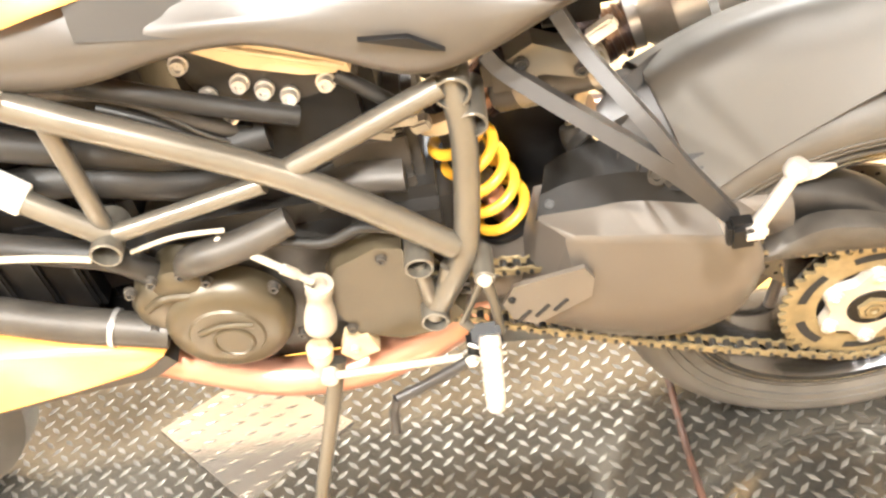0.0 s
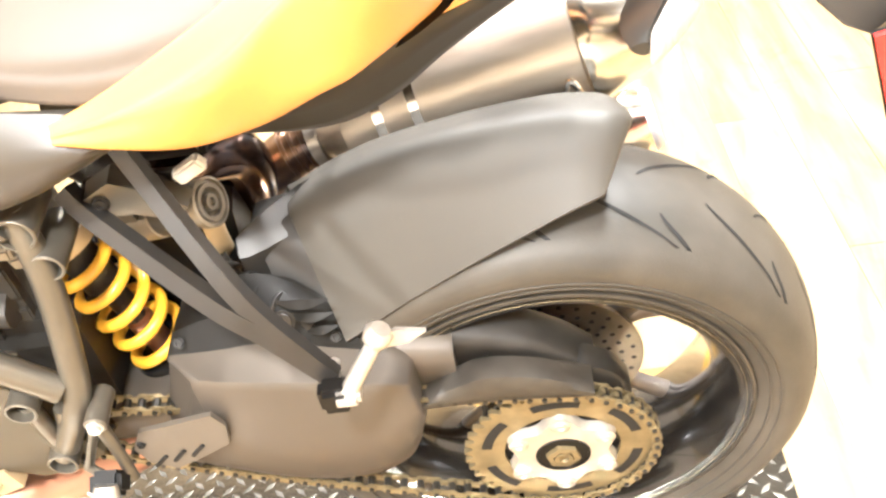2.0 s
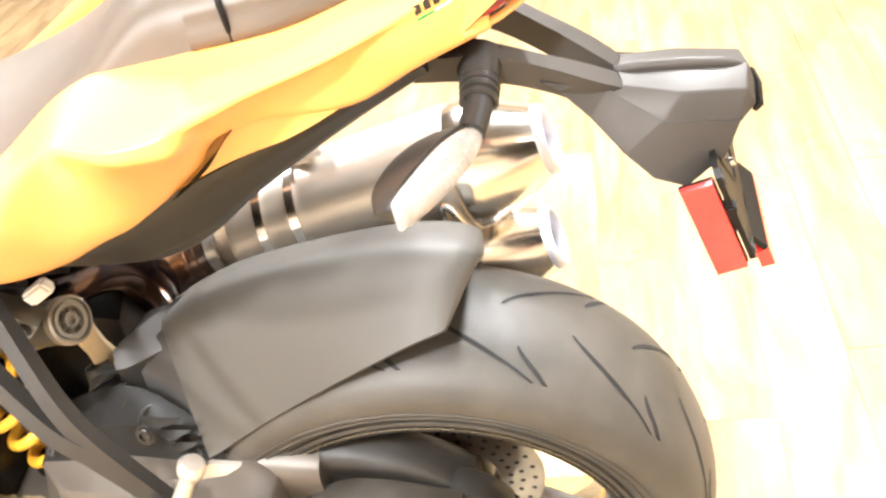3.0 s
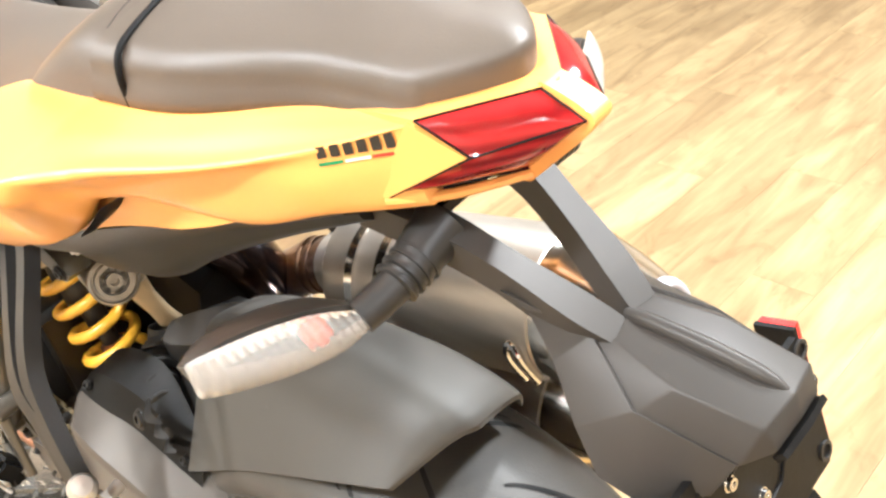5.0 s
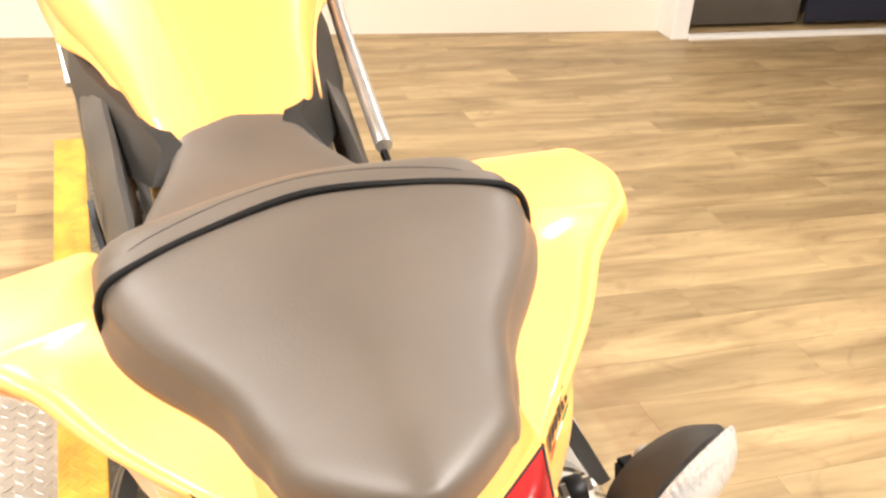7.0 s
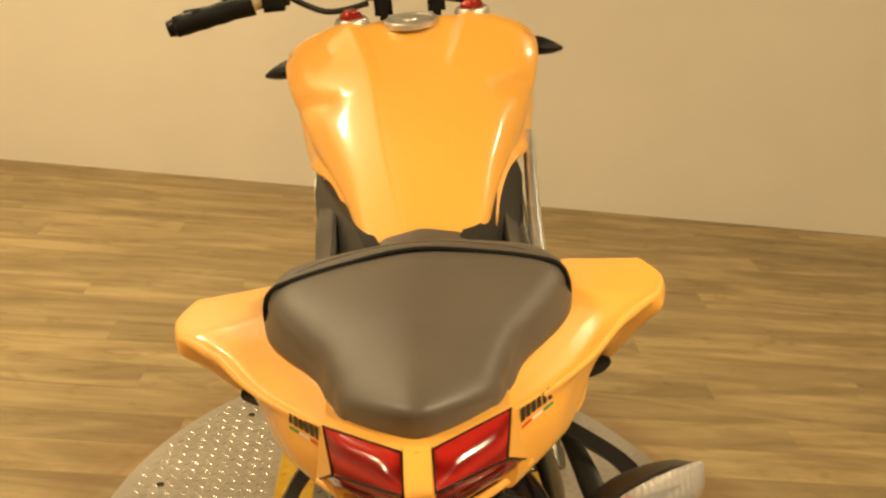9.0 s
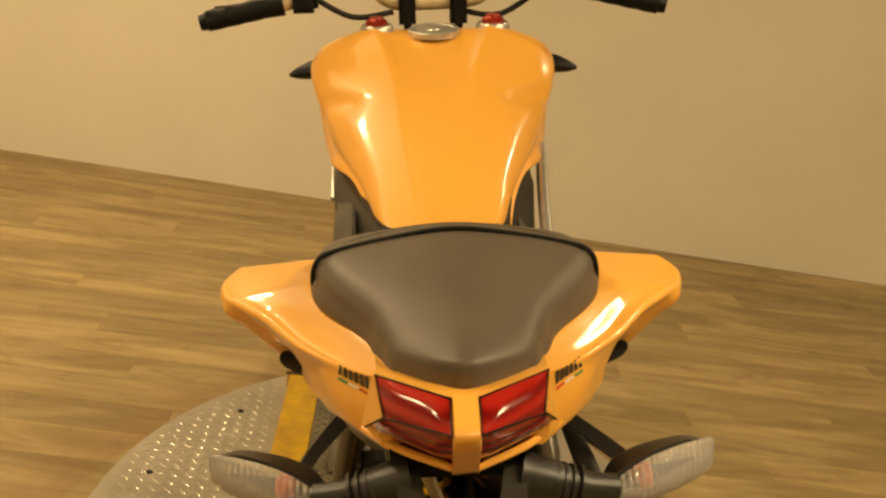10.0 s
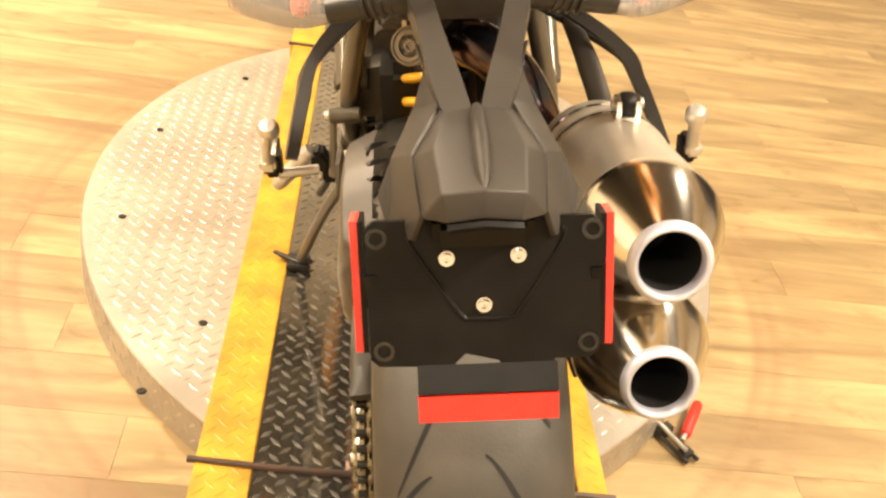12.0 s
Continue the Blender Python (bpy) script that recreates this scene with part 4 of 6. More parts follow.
# trellis frame
def bars():
    L = [
        ("main_tube", [(-1.02, -0.095, 0.935), (-0.93, -0.135, 0.89), (-0.86, -0.15, 0.84), (-0.64, -0.15, 0.702), (-0.488, -0.15, 0.56)], 0.0155),
        ("diagonal_tube", [(-0.645, -0.148, 0.702), (-0.470, -0.112, 0.752)], 0.0125),
        ("brace_tube", [(-0.842, -0.145, 0.815), (-0.847, -0.14, 0.650)], 0.0105),
        ("lower_tube", [(-1.03, -0.10, 0.80), (-0.93, -0.135, 0.728), (-0.845, -0.145, 0.652)], 0.0135),
        ("lower_diagonal", [(-0.84, -0.145, 0.652), (-0.665, -0.142, 0.688)], 0.0105),
        ("rear_tube", [(-0.463, -0.100, 0.762), (-0.456, -0.118, 0.69), (-0.472, -0.142, 0.570), (-0.49, -0.15, 0.52), (-0.53, -0.15, 0.45)], 0.0145),
        ("short_tube", [(-0.532, -0.15, 0.545), (-0.527, -0.15, 0.455)], 0.0095),
        ("short_tube", [(-0.50, -0.15, 0.53), (-0.522, -0.148, 0.455)], 0.0085),
    ]
    for name, pts, r in L:
        for s in (1, -1):
            bm = B()
            tube(bm, [(x, y * s, z) for x, y, z in pts], r, 16, 6)
            part(name, bm, FRAME, bike, "bronze-grey steel frame tube" if s == 1 else "")
    for x, z, r, y0, y1 in ((-0.459, 0.747, 0.0195, -0.06, -0.122), (-0.445, 0.706, 0.0165, -0.06, -0.126), (-0.529, 0.552, 0.0165, -0.12, -0.170), (-0.528, 0.452, 0.0165, -0.12, -0.168), (-0.847, 0.645, 0.0175, -0.11, -0.168)):
        for s in (1, -1):
            bm = B()
            pipe(bm, (x, y0 * s, z), (x, y1 * s, z), r)
            part("frame_boss", bm, FRAME, bike)
    for s in (1, -1):
        for a, b in (((-0.95, -0.122, 0.905), (-0.868, -0.148, 0.846)), ((-1.0, -0.112, 0.78), (-0.91, -0.137, 0.712))):
            bm = B()
            rod(bm, (a[0], a[1] * s, a[2]), (b[0], b[1] * s, b[2]), 0.0185, seg=20)
            part("tube_sleeve", bm, WHITE, bike, "white sleeve round a frame tube")


bars()

# passenger footpeg hangers
for s, yo in ((-1, 0.0), (1, 0.062)):
    def q(x, y, z):
        return (x, s * y + yo * min(1.0, max(0.0, (y - 0.10) / 0.11)), z)
    bm = B()
    tube(bm, [q(-0.42, 0.075, 0.755), q(-0.395, 0.094, 0.732), q(-0.292, 0.171, 0.686), q(-0.25, 0.185, 0.652), q(-0.203, 0.199, 0.600)], [0.0125, 0.0125, 0.013, 0.013, 0.012], 4, 6, 0.8)
    hanger = part("peg_hanger", bm, BRACKET, bike, "black forged passenger peg hanger")
    bm = B()
    tube(bm, [q(-0.352, 0.078, 0.805), q(-0.328, 0.102, 0.762), q(-0.275, 0.163, 0.704), q(-0.245, 0.183, 0.660), q(-0.198, 0.200, 0.596)], [0.0115, 0.0115, 0.012, 0.012, 0.011], 4, 6, 0.8)
    part("hanger_bar", bm, BRACKET, hanger)
    bm = B()
    block(bm, q(-0.196, 0.222, 0.596), (0.03, 0.022, 0.034), 0.005)
    part("peg_joint", bm, BLACK, hanger)
    bm = B()
    rod(bm, q(-0.186, 0.226, 0.598), q(-0.144, 0.214, 0.664), 0.0085, 0.0075)
    lathe(bm, q(-0.150, 0.214, 0.655), (0.05, 0, 0.09), [(0, 0.008), (0.004, 0.012), (0.014, 0.013), (0.02, 0.009), (0.021, 0.0005)], 14)
    block(bm, q(-0.185, 0.226, 0.600), (0.026, 0.02, 0.016), 0.004)
    part("passenger_peg", bm, ALU, hanger, "folded pale aluminium passenger footpeg")
    if s == -1:
        bm = B()
        plate(bm, [(-0.148, 0.652), (-0.13, 0.660), (-0.104, 0.654), (-0.122, 0.642), (-0.146, 0.638)], -0.208, -0.203, 0.0015)
        part("heel_tab", bm, ALU, hanger)
        bm = B()
        rod(bm, q(-0.205, 0.168, 0.578), q(-0.2, 0.218, 0.576), 0.0065)
        part("peg_pivot", bm, ALU, hanger)

# shock absorber
top, bot = Vector((-0.478, -0.027, 0.650)), Vector((-0.4290, -0.0300, 0.462))
ax = (bot - top).normalized()
bm = B()
rod(bm, top - ax * 0.03, bot + ax * 0.03, 0.011)
lathe(bm, top - ax * 0.005, ax, [(0, 0.001), (0, 0.036), (0.012, 0.036), (0.014, 0.021), (0.075, 0.021), (0.077, 0.014), (0.12, 0.014), (0.12, 0.001)], 20)
shock = part("shock_absorber", bm, DARK, bike, "rear shock with yellow coil spring")
bm = B()
u = ax.orthogonal().normalized()
v = ax.cross(u)
L = (bot - top).length
pts = []
for i in range(131):
    t = i / 130
    a = 2 * math.pi * 5.1 * t + 0.9
    pts.append(top + ax * (0.012 + (L - 0.02) * t) + 0.0335 * (math.cos(a) * u + math.sin(a) * v))
tube(bm, pts, 0.0068, 12, 1)
part("coil_spring", bm, SPRING, shock, "yellow coil spring")
bm = B()
lathe(bm, bot - ax * 0.006, ax, [(0, 0.012), (0, 0.038), (0.006, 0.040), (0.010, 0.036), (0.022, 0.018), (0.05, 0.015), (0.05, 0.001)], 24)
part("spring_seat", bm, BLACK, shock, "black lower spring seat")
bm = B()
lathe(bm, top - ax * 0.012, ax, [(0, 0.020), (0, 0.036), (0.004, 0.038), (0.016, 0.038), (0.020, 0.034), (0.020, 0.020)], 28)
part("preload_collar", bm, CREAM, shock, "pale notched preload collar")
for k, (x, y, z, w) in enumerate(((-0.545, -0.072, 0.672, 0.030), (-0.520, -0.070, 0.684, 0.034), (-0.502, -0.066, 0.668, 0.022))):
    bm = B()
    block(bm, (x, y, z), (w, 0.018, 0.016), 0.003, Matrix.Rotation(0.35 - 0.3 * k, 3, "Y"))
    part("connector", bm, CABLE, shock, "cream cable connector")
bm = B()
lathe(bm, bot - ax * 0.062, ax, [(0, 0.010), (0.004, 0.0155), (0.05, 0.0145), (0.054, 0.010)], 18)
part("bump_stop", bm, COPPER, shock, "orange-brown bump stop inside the spring")
ra, rb = Vector((-0.418, -0.016, 0.652)), Vector((-0.306, -0.050, 0.694))
rx = (rb - ra).normalized()
bm = B()
rod(bm, ra, rb, 0.0235, seg=28)
res = part("shock_reservoir", bm, ENGINE, shock, "grey metal shock reservoir with a screwed cap")
bm = B()
lathe(bm, ra, rx, [(0.03, 0.0236), (0.031, 0.0252), (0.062, 0.0252), (0.063, 0.0236)], 28)
lathe(bm, rb, rx, [(-0.006, 0.0252), (0.003, 0.0252), (0.004, 0.0225), (0.0005, 0.0215), (0.0005, 0.0195), (0.004, 0.0185), (0.004, 0.0145), (0.0, 0.0135), (0.0, 0.0085), (0.005, 0.008), (0.005, 0.0045), (0.001, 0.004), (0.001, 0.0005)], 32)
part("reservoir_cap", bm, CAPM, shock, "dull silver ringed cap")
bm = B()
tube(bm, [(-0.318, -0.030, 0.672), (-0.322, -0.022, 0.645), (-0.328, -0.010, 0.610), (-0.336, 0.004, 0.570)], [0.017, 0.013, 0.012, 0.016], 14, 6, 0.45)
part("linkage_arm", bm, CREAM, shock, "cream forged linkage arm")
bm = B()
block(bm, (0, 0, 0), (0.034, 0.014, 0.016), 0.003, Matrix.Rotation(-0.55, 3, "Y"))
bmesh.ops.translate(bm, vec=(-0.304, -0.066, 0.752), verts=bm.verts[:])
part("white_plug", bm, WHITE, shock, "small white cable plug")
bm = B()
tube(bm, [(-0.42, -0.03, 0.72), (-0.38, -0.045, 0.735), (-0.34, -0.05, 0.735), (-0.318, -0.062, 0.745)], 0.007, 10)
part("plug_cable", bm, BLACK, shock)
bm = B()
block(bm, (-0.40, -0.02, 0.70), (0.06, 0.07, 0.05), 0.01)
part("shock_mount", bm, ENGINE, shock)
# Added black filler: stands in for the shade in the gap before the tyre.
bm = B()
loft(bm, [[(x, 0.035, z0), (x, 0.09, z0), (x, 0.10, (z0 + z1) / 2), (x, 0.09, z1), (x, 0.035, z1), (x, 0.026, (z0 + z1) / 2)] for x, z0, z1 in ((-0.48, 0.40, 0.60), (-0.42, 0.41, 0.615), (-0.37, 0.43, 0.615), (-0.32, 0.46, 0.60))], 2, 3)
part("dark_gap_filler", bm, BLACK, bike, "black filler added to keep the gap before the tyre dark")

# engine
bm = B()
block(bm, (-0.70, 0.0, 0.475), (0.34, 0.23, 0.24), 0.03)
engine = part("engine", bm, DARK, bike, "dark V-twin engine with grey covers and black hoses")
bm = B()
block(bm, (-0.55, 0.0, 0.50), (0.14, 0.20, 0.18), 0.02)
part("gearbox", bm, DARK, engine)
bm = B()
block(bm, (-0.71, 0.02, 0.345), (0.36, 0.18, 0.14), 0.03)
part("sump", bm, DARK, engine)
bm = B()
block(bm, (-0.64, 0.0, 0.70), (0.20, 0.14, 0.26), 0.02, None)
part("cylinder", bm, BLACK, engine)
bm = B()
block(bm, (-0.93, 0.0, 0.55), (0.16, 0.14, 0.16), 0.02)
part("cylinder", bm, BLACK, engine)
bm = B()
block(bm, (-1.01, 0.0, 0.545), (0.24, 0.19, 0.17), 0.03)
fhead = part("front_cylinder_head", bm, BLACK, engine, "dark finned front cylinder head")
for k in range(4):
    bm = B()
    block(bm, (-0.93 - 0.045 * k, -0.098, 0.555), (0.010, 0.012, 0.12), 0.003)
    part("fin", bm, BLACK, fhead)
bm = B()
block(bm, (-0.98, 0.0, 0.42), (0.30, 0.20, 0.10), 0.03)
part("oil_sump_guard", bm, BLACK, engine)
bm = B()
block(bm, (-0.88, 0.0, 0.745), (0.22, 0.16, 0.18), 0.02)
part("throttle_body", bm, BLACK, engine)
bm = B()
block(bm, (-1.10, 0.0, 0.64), (0.05, 0.30, 0.36), 0.01)
part("radiator", bm, BLACK, bike, "black radiator behind the front wheel")
bm = B()
block(bm, (-0.562, 0.0, 0.615), (0.105, 0.15, 0.14), 0.012)
for z in (0.585, 0.645):
    block(bm, (-0.562, -0.0765, z), (0.085, 0.006, 0.045), 0.002)
for z in (0.566, 0.612, 0.664):
    rod(bm, (-0.605, -0.0785, z + 0.004), (-0.535, -0.0785, z), 0.0022, seg=8)
part("battery_box", bm, ENGINE, engine, "brown-grey box behind the cylinders")
# alternator cover
bm = B()
oc = (-0.770, -0.118, 0.476)
lathe(bm, oc, (0, -1, 0), [(0, 0.078), (0.02, 0.077), (0.033, 0.071), (0.040, 0.060), (0.041, 0.045), (0.044, 0.043), (0.044, 0.001)], 40)
cov = part("alternator_cover", bm, COVER, engine, "round bronze-grey alternator cover")
bm = B()
for (x, z), r in (((-0.765, 0.465), 0.026),):
    lathe(bm, (x, -0.160, z), (0, -1, 0), [(0, r), (0.004, r * 0.94), (0.005, r * 0.85), (0.003, r * 0.8), (0.003, 0.001)], 24)
tube(bm, [(-0.80, -0.162, 0.487), (-0.77, -0.164, 0.497), (-0.735, -0.162, 0.49)], 0.004, 8)
part("cover_relief", bm, COVER, engine)
bm = B()
lathe(bm, (-0.828, -0.10, 0.510), (0, -1, 0), [(0, 0.048), (0.032, 0.046), (0.044, 0.036), (0.048, 0.02), (0.048, 0.001)], 24)
lathe(bm, (-0.805, -0.10, 0.545), (0, -1, 0), [(0, 0.034), (0.04, 0.031), (0.048, 0.02), (0.048, 0.001)], 20)
tube(bm, [(-0.85, -0.146, 0.525), (-0.825, -0.150, 0.543), (-0.795, -0.148, 0.54)], 0.005, 8)
part("water_pump", bm, COVER, engine, "bronze-grey water pump housing")
for x, z in ((-0.86, 0.555), (-0.83, 0.568), (-0.795, 0.573), (-0.77, 0.557), (-0.78, 0.522), (-0.855, 0.49), (-0.70, 0.53), (-0.69, 0.44)):
    bm = B()
    bolt(bm, (x, -0.140, z), (0, -1, 0), 0.006, 0.010)
    part("engine_bolt", bm, ENGINE, engine)
bm = B()
tube(bm, [(-1.05, -0.115, 0.525), (-0.96, -0.13, 0.503), (-0.90, -0.135, 0.488), (-0.845, -0.138, 0.47)], [0.023, 0.023, 0.022, 0.020], 14)
part("coolant_pipe", bm, ENGINE, engine, "dark coolant hose with a clip")
bm = B()
lathe(bm, (-0.908, -0.134, 0.489), (0.06, -0.01, -0.016), [(0, 0.0225), (0, 0.0245), (0.006, 0.0245), (0.006, 0.0225)], 20)
part("hose_clip", bm, ALU, engine)
bm = B()
tube(bm, [(-0.79, -0.13, 0.570), (-0.765, -0.152, 0.602), (-0.71, -0.152, 0.615), (-0.655, -0.14, 0.628)], [0.015, 0.019, 0.018, 0.016], 14)
part("upper_hose", bm, ENGINE, engine, "dark grey rubber hose")
bm = B()
plate(bm, [(-0.645, 0.52), (-0.628, 0.548), (-0.575, 0.572), (-0.545, 0.565), (-0.532, 0.515), (-0.488, 0.428), (-0.52, 0.40), (-0.575, 0.392), (-0.628, 0.415), (-0.645, 0.46)], -0.142, -0.10, 0.008, 3, 0.93)
part("sprocket_cover", bm, COVER, engine, "bronze-grey front sprocket cover")
for x, z in ((-0.572, 0.548), (-0.52, 0.425), (-0.63, 0.435)):
    bm = B()
    bolt(bm, (x, -0.142, z), (0, -1, 0), 0.006, 0.006)
    part("cover_bolt", bm, ENGINE, engine)
# slave cylinder and its cable
bm = B()
lathe(bm, (-0.662, -0.158, 0.462), (0.02, 0, 0.09), [(0, 0.001), (0, 0.0165), (0.003, 0.0190), (0.014, 0.0195), (0.028, 0.0185), (0.046, 0.0150), (0.062, 0.0140), (0.066, 0.0160), (0.080, 0.0165), (0.080, 0.010), (0.068, 0.009), (0.068, 0.001)], 24)
part("slave_cylinder", bm, CABLE, engine, "cream-white cup-shaped slave cylinder")
bm = B()
tube(bm, [(-0.735, -0.15, 0.628), (-0.70, -0.163, 0.607), (-0.648, -0.165, 0.553)], 0.0045, 8)
lathe(bm, (-0.676, -0.165, 0.583), (0.6, 0, -0.6), [(0, 0.004), (0.002, 0.0065), (0.02, 0.0065), (0.024, 0.004)], 10)
part("cable", bm, CABLE, engine, "pale cable with a ferrule")
bm = B()
lathe(bm, (-0.682, -0.15, 0.380), (0.01, 0, 0.06), [(0, 0.001), (0, 0.010), (0.012, 0.010), (0.016, 0.016), (0.036, 0.0165), (0.04, 0.012), (0.04, 0.001)], 16)
rod(bm, (-0.69, -0.15, 0.362), (-0.683, -0.15, 0.382), 0.007)
part("stand_switch", bm, CREAM, engine, "cream-coloured switch under the engine")
bm = B()
plate(bm, [(-0.645, 0.415), (-0.615, 0.42), (-0.607, 0.385), (-0.64, 0.372), (-0.655, 0.39)], -0.145, -0.125, 0.003)
bolt(bm, (-0.636, -0.145, 0.395), (0, -1, 0), 0.006, 0.005)
part("stand_mount", bm, CREAM, engine, "cream cast side-stand mount")
# upper head with cream belt cover
bm = B()
plate(bm, [(-0.735, 0.815), (-0.70, 0.842), (-0.555, 0.785), (-0.552, 0.752), (-0.60, 0.735), (-0.65, 0.728), (-0.71, 0.74)], -0.072, 0.02, 0.006)
part("cylinder_head", bm, ENGINE, engine, "grey cylinder head with pale bolts")
bm = B()
plate(bm, [(-0.712, 0.832), (-0.70, 0.852), (-0.555, 0.792), (-0.552, 0.770), (-0.60, 0.776), (-0.66, 0.798)], -0.092, -0.055, 0.005, 2, 0.96)
tube(bm, [(-0.70, -0.093, 0.838), (-0.63, -0.094, 0.810), (-0.56, -0.092, 0.780)], 0.003, 8)
part("belt_cover", bm, CREAM, engine, "cream head cover with a long ridge")
for x, z in ((-0.722, 0.802), (-0.706, 0.758), (-0.67, 0.768), (-0.648, 0.755), (-0.625, 0.742), (-0.585, 0.752), (-0.69, 0.73)):
    bm = B()
    bolt(bm, (x, -0.074, z), (0, -1, 0.15), 0.0085, 0.012)
    part("head_bolt", bm, ALU, engine)
for pts, r in (([(-0.88, -0.09, 0.835), (-0.78, -0.115, 0.815), (-0.70, -0.10, 0.765), (-0.62, -0.09, 0.725)], 0.011), ([(-0.95, -0.10, 0.77), (-0.85, -0.10, 0.735), (-0.75, -0.09, 0.70), (-0.66, -0.08, 0.70)], 0.018), ([(-0.96, -0.09, 0.69), (-0.87, -0.10, 0.70), (-0.76, -0.095, 0.665), (-0.70, -0.08, 0.66)], 0.021), ([(-0.80, -0.12, 0.80), (-0.75, -0.125, 0.775), (-0.72, -0.12, 0.74)], 0.004), ([(-1.0, -0.11, 0.63), (-0.92, -0.13, 0.625), (-0.86, -0.13, 0.60), (-0.83, -0.125, 0.56)], 0.016), ([(-0.70, -0.13, 0.60), (-0.63, -0.14, 0.585), (-0.585, -0.14, 0.60), (-0.55, -0.14, 0.59)], 0.006), ([(-0.57, -0.09, 0.77), (-0.535, -0.10, 0.745), (-0.52, -0.09, 0.72)], 0.008)):
    bm = B()
    tube(bm, pts, r, 12, 6)
    part("hose", bm, HOSE, engine)
bm = B()
tube(bm, [(-1.02, -0.14, 0.642), (-0.93, -0.155, 0.645), (-0.87, -0.157, 0.632)], 0.0042, 8)
tube(bm, [(-0.83, -0.148, 0.625), (-0.77, -0.158, 0.648), (-0.72, -0.155, 0.643)], 0.0028, 8)
part("wiring", bm, CABLE, engine, "pale wiring sleeves")
bm = B()
loft(bm, [[(x, -0.05, z + 0.02), (x, -0.10, z + 0.012), (x, -0.10, z - 0.012), (x, -0.05, z - 0.02)] for x, z in ((-0.63, 0.605), (-0.58, 0.622), (-0.53, 0.615))], 3, 4)
part("breather", bm, ENGINE, engine)

bm = B()
block(bm, (-0.56, 0.045, 0.335), (0.34, 0.17, 0.11), 0.03)
part("exhaust_collector", bm, DARK, bike, "dark exhaust collector box under the engine")
bm = B()
block(bm, (-0.420, 0.005, 0.262), (0.165, 0.085, 0.135), 0.022, Matrix.Rotation(0.12, 3, "Y"))
part("suspension_linkage", bm, DARK, bike, "dark suspension linkage before the rear tyre")

# breather hose, thin leads and caps between frame and head
bm = B()
tube(bm, [(-0.87, -0.085, 0.805), (-0.80, -0.093, 0.797), (-0.75, -0.095, 0.770), (-0.705, -0.088, 0.728), (-0.68, -0.07, 0.70)], 0.0095, 12, 6)
part("breather_hose", bm, ENGINE, engine, "grey rubber breather hose")
for d, m in ((0.0, CABLE), (0.012, BLACK), (0.024, ENGINE)):
    bm = B()
    tube(bm, [(-0.79 + d, -0.10, 0.775), (-0.765 + d, -0.103, 0.757), (-0.745 + d, -0.102, 0.735), (-0.725 + d, -0.098, 0.715), (-0.70 + d, -0.08, 0.70 - d)], 0.0022, 8, 5)
    part("lead", bm, m, engine)
bm = B()
lathe(bm, (-0.681, -0.085, 0.711), (0, -1, 0.15), [(-0.02, 0.012), (0.0, 0.012), (0.003, 0.0105), (0.003, 0.008), (0.0005, 0.007), (0.0005, 0.001)], 18)
part("plug_cap", bm, BLACK, engine, "black rubber spark plug cap")
for k in range(4):
    bm = B()
    block(bm, (-0.567 - 0.005 * k, -0.082, 0.628 - 0.016 * k), (0.050, 0.004, 0.003), 0.0012, Matrix.Rotation(0.18, 3, "Y"))
    part("box_rib", bm, ENGINE, engine)
bm = B()
plate(bm, [(-0.405, 0.748), (-0.375, 0.765), (-0.33, 0.742), (-0.31, 0.722), (-0.325, 0.708), (-0.365, 0.722), (-0.395, 0.722)], -0.085, -0.060, 0.004, 2, 0.95)
part("subframe_mount", bm, FRAME, bike, "cast bronze-grey subframe mount")
for x, z in ((-0.388, 0.742), (-0.328, 0.722)):
    bm = B()
    bolt(bm, (x, -0.086, z), (0, -1, 0), 0.007, 0.004)
    part("mount_bolt", bm, DARK, bike)

# exhaust: headers, burnt link pipe and two silencers on the far side
bm = B()
tube(bm, [(-0.99, -0.06, 0.37), (-0.88, -0.085, 0.345), (-0.77, -0.09, 0.29), (-0.66, -0.09, 0.283), (-0.56, -0.08, 0.315), (-0.47, -0.05, 0.345)], [0.026, 0.026, 0.027, 0.029, 0.033, 0.034], 18, 6)
part("header_pipe", bm, COPPER, bike, "copper-toned steel exhaust header under the engine")
bm = B()
tube(bm, [(-0.44, 0.01, 0.63), (-0.40, 0.015, 0.662), (-0.356, 0.03, 0.674), (-0.330, 0.055, 0.668), (-0.315, 0.085, 0.640), (-0.315, 0.110, 0.585), (-0.335, 0.130, 0.520), (-0.370, 0.140, 0.450)], 0.033, 22, 7)
part("exhaust_elbow", bm, ELBOW, bike, "heat-tinted exhaust elbow with rainbow sheen")
bm = B()
tube(bm, [(-0.234, 0.166, 0.578), (-0.27, 0.158, 0.568), (-0.31, 0.148, 0.540), (-0.345, 0.14, 0.490)], 0.031, 20, 7)
link = part("link_pipe", bm, BURNT, bike, "heat-tinted brown exhaust link pipe")
for t in (0.0, 0.012, 0.024):
    bm = B()
    lathe(bm, (-0.252 - t, 0.1625 - 0.22 * t, 0.5735 - 0.28 * t), (1, 0.22, 0.28), [(0, 0.031), (0.001, 0.0335), (0.005, 0.0335), (0.006, 0.031)], 24)
    part("pipe_ring", bm, BURNT, link)
bm = B()
tube(bm, [(-0.34, 0.15, 0.715), (-0.28, 0.172, 0.67), (-0.235, 0.195, 0.59), (-0.235, 0.20, 0.50)], [0.010, 0.016, 0.016, 0.010], 12, 7, 0.5)
part("pipe_strap", bm, HOLDER, bike, "grey curved strap beside the exhaust pipe")


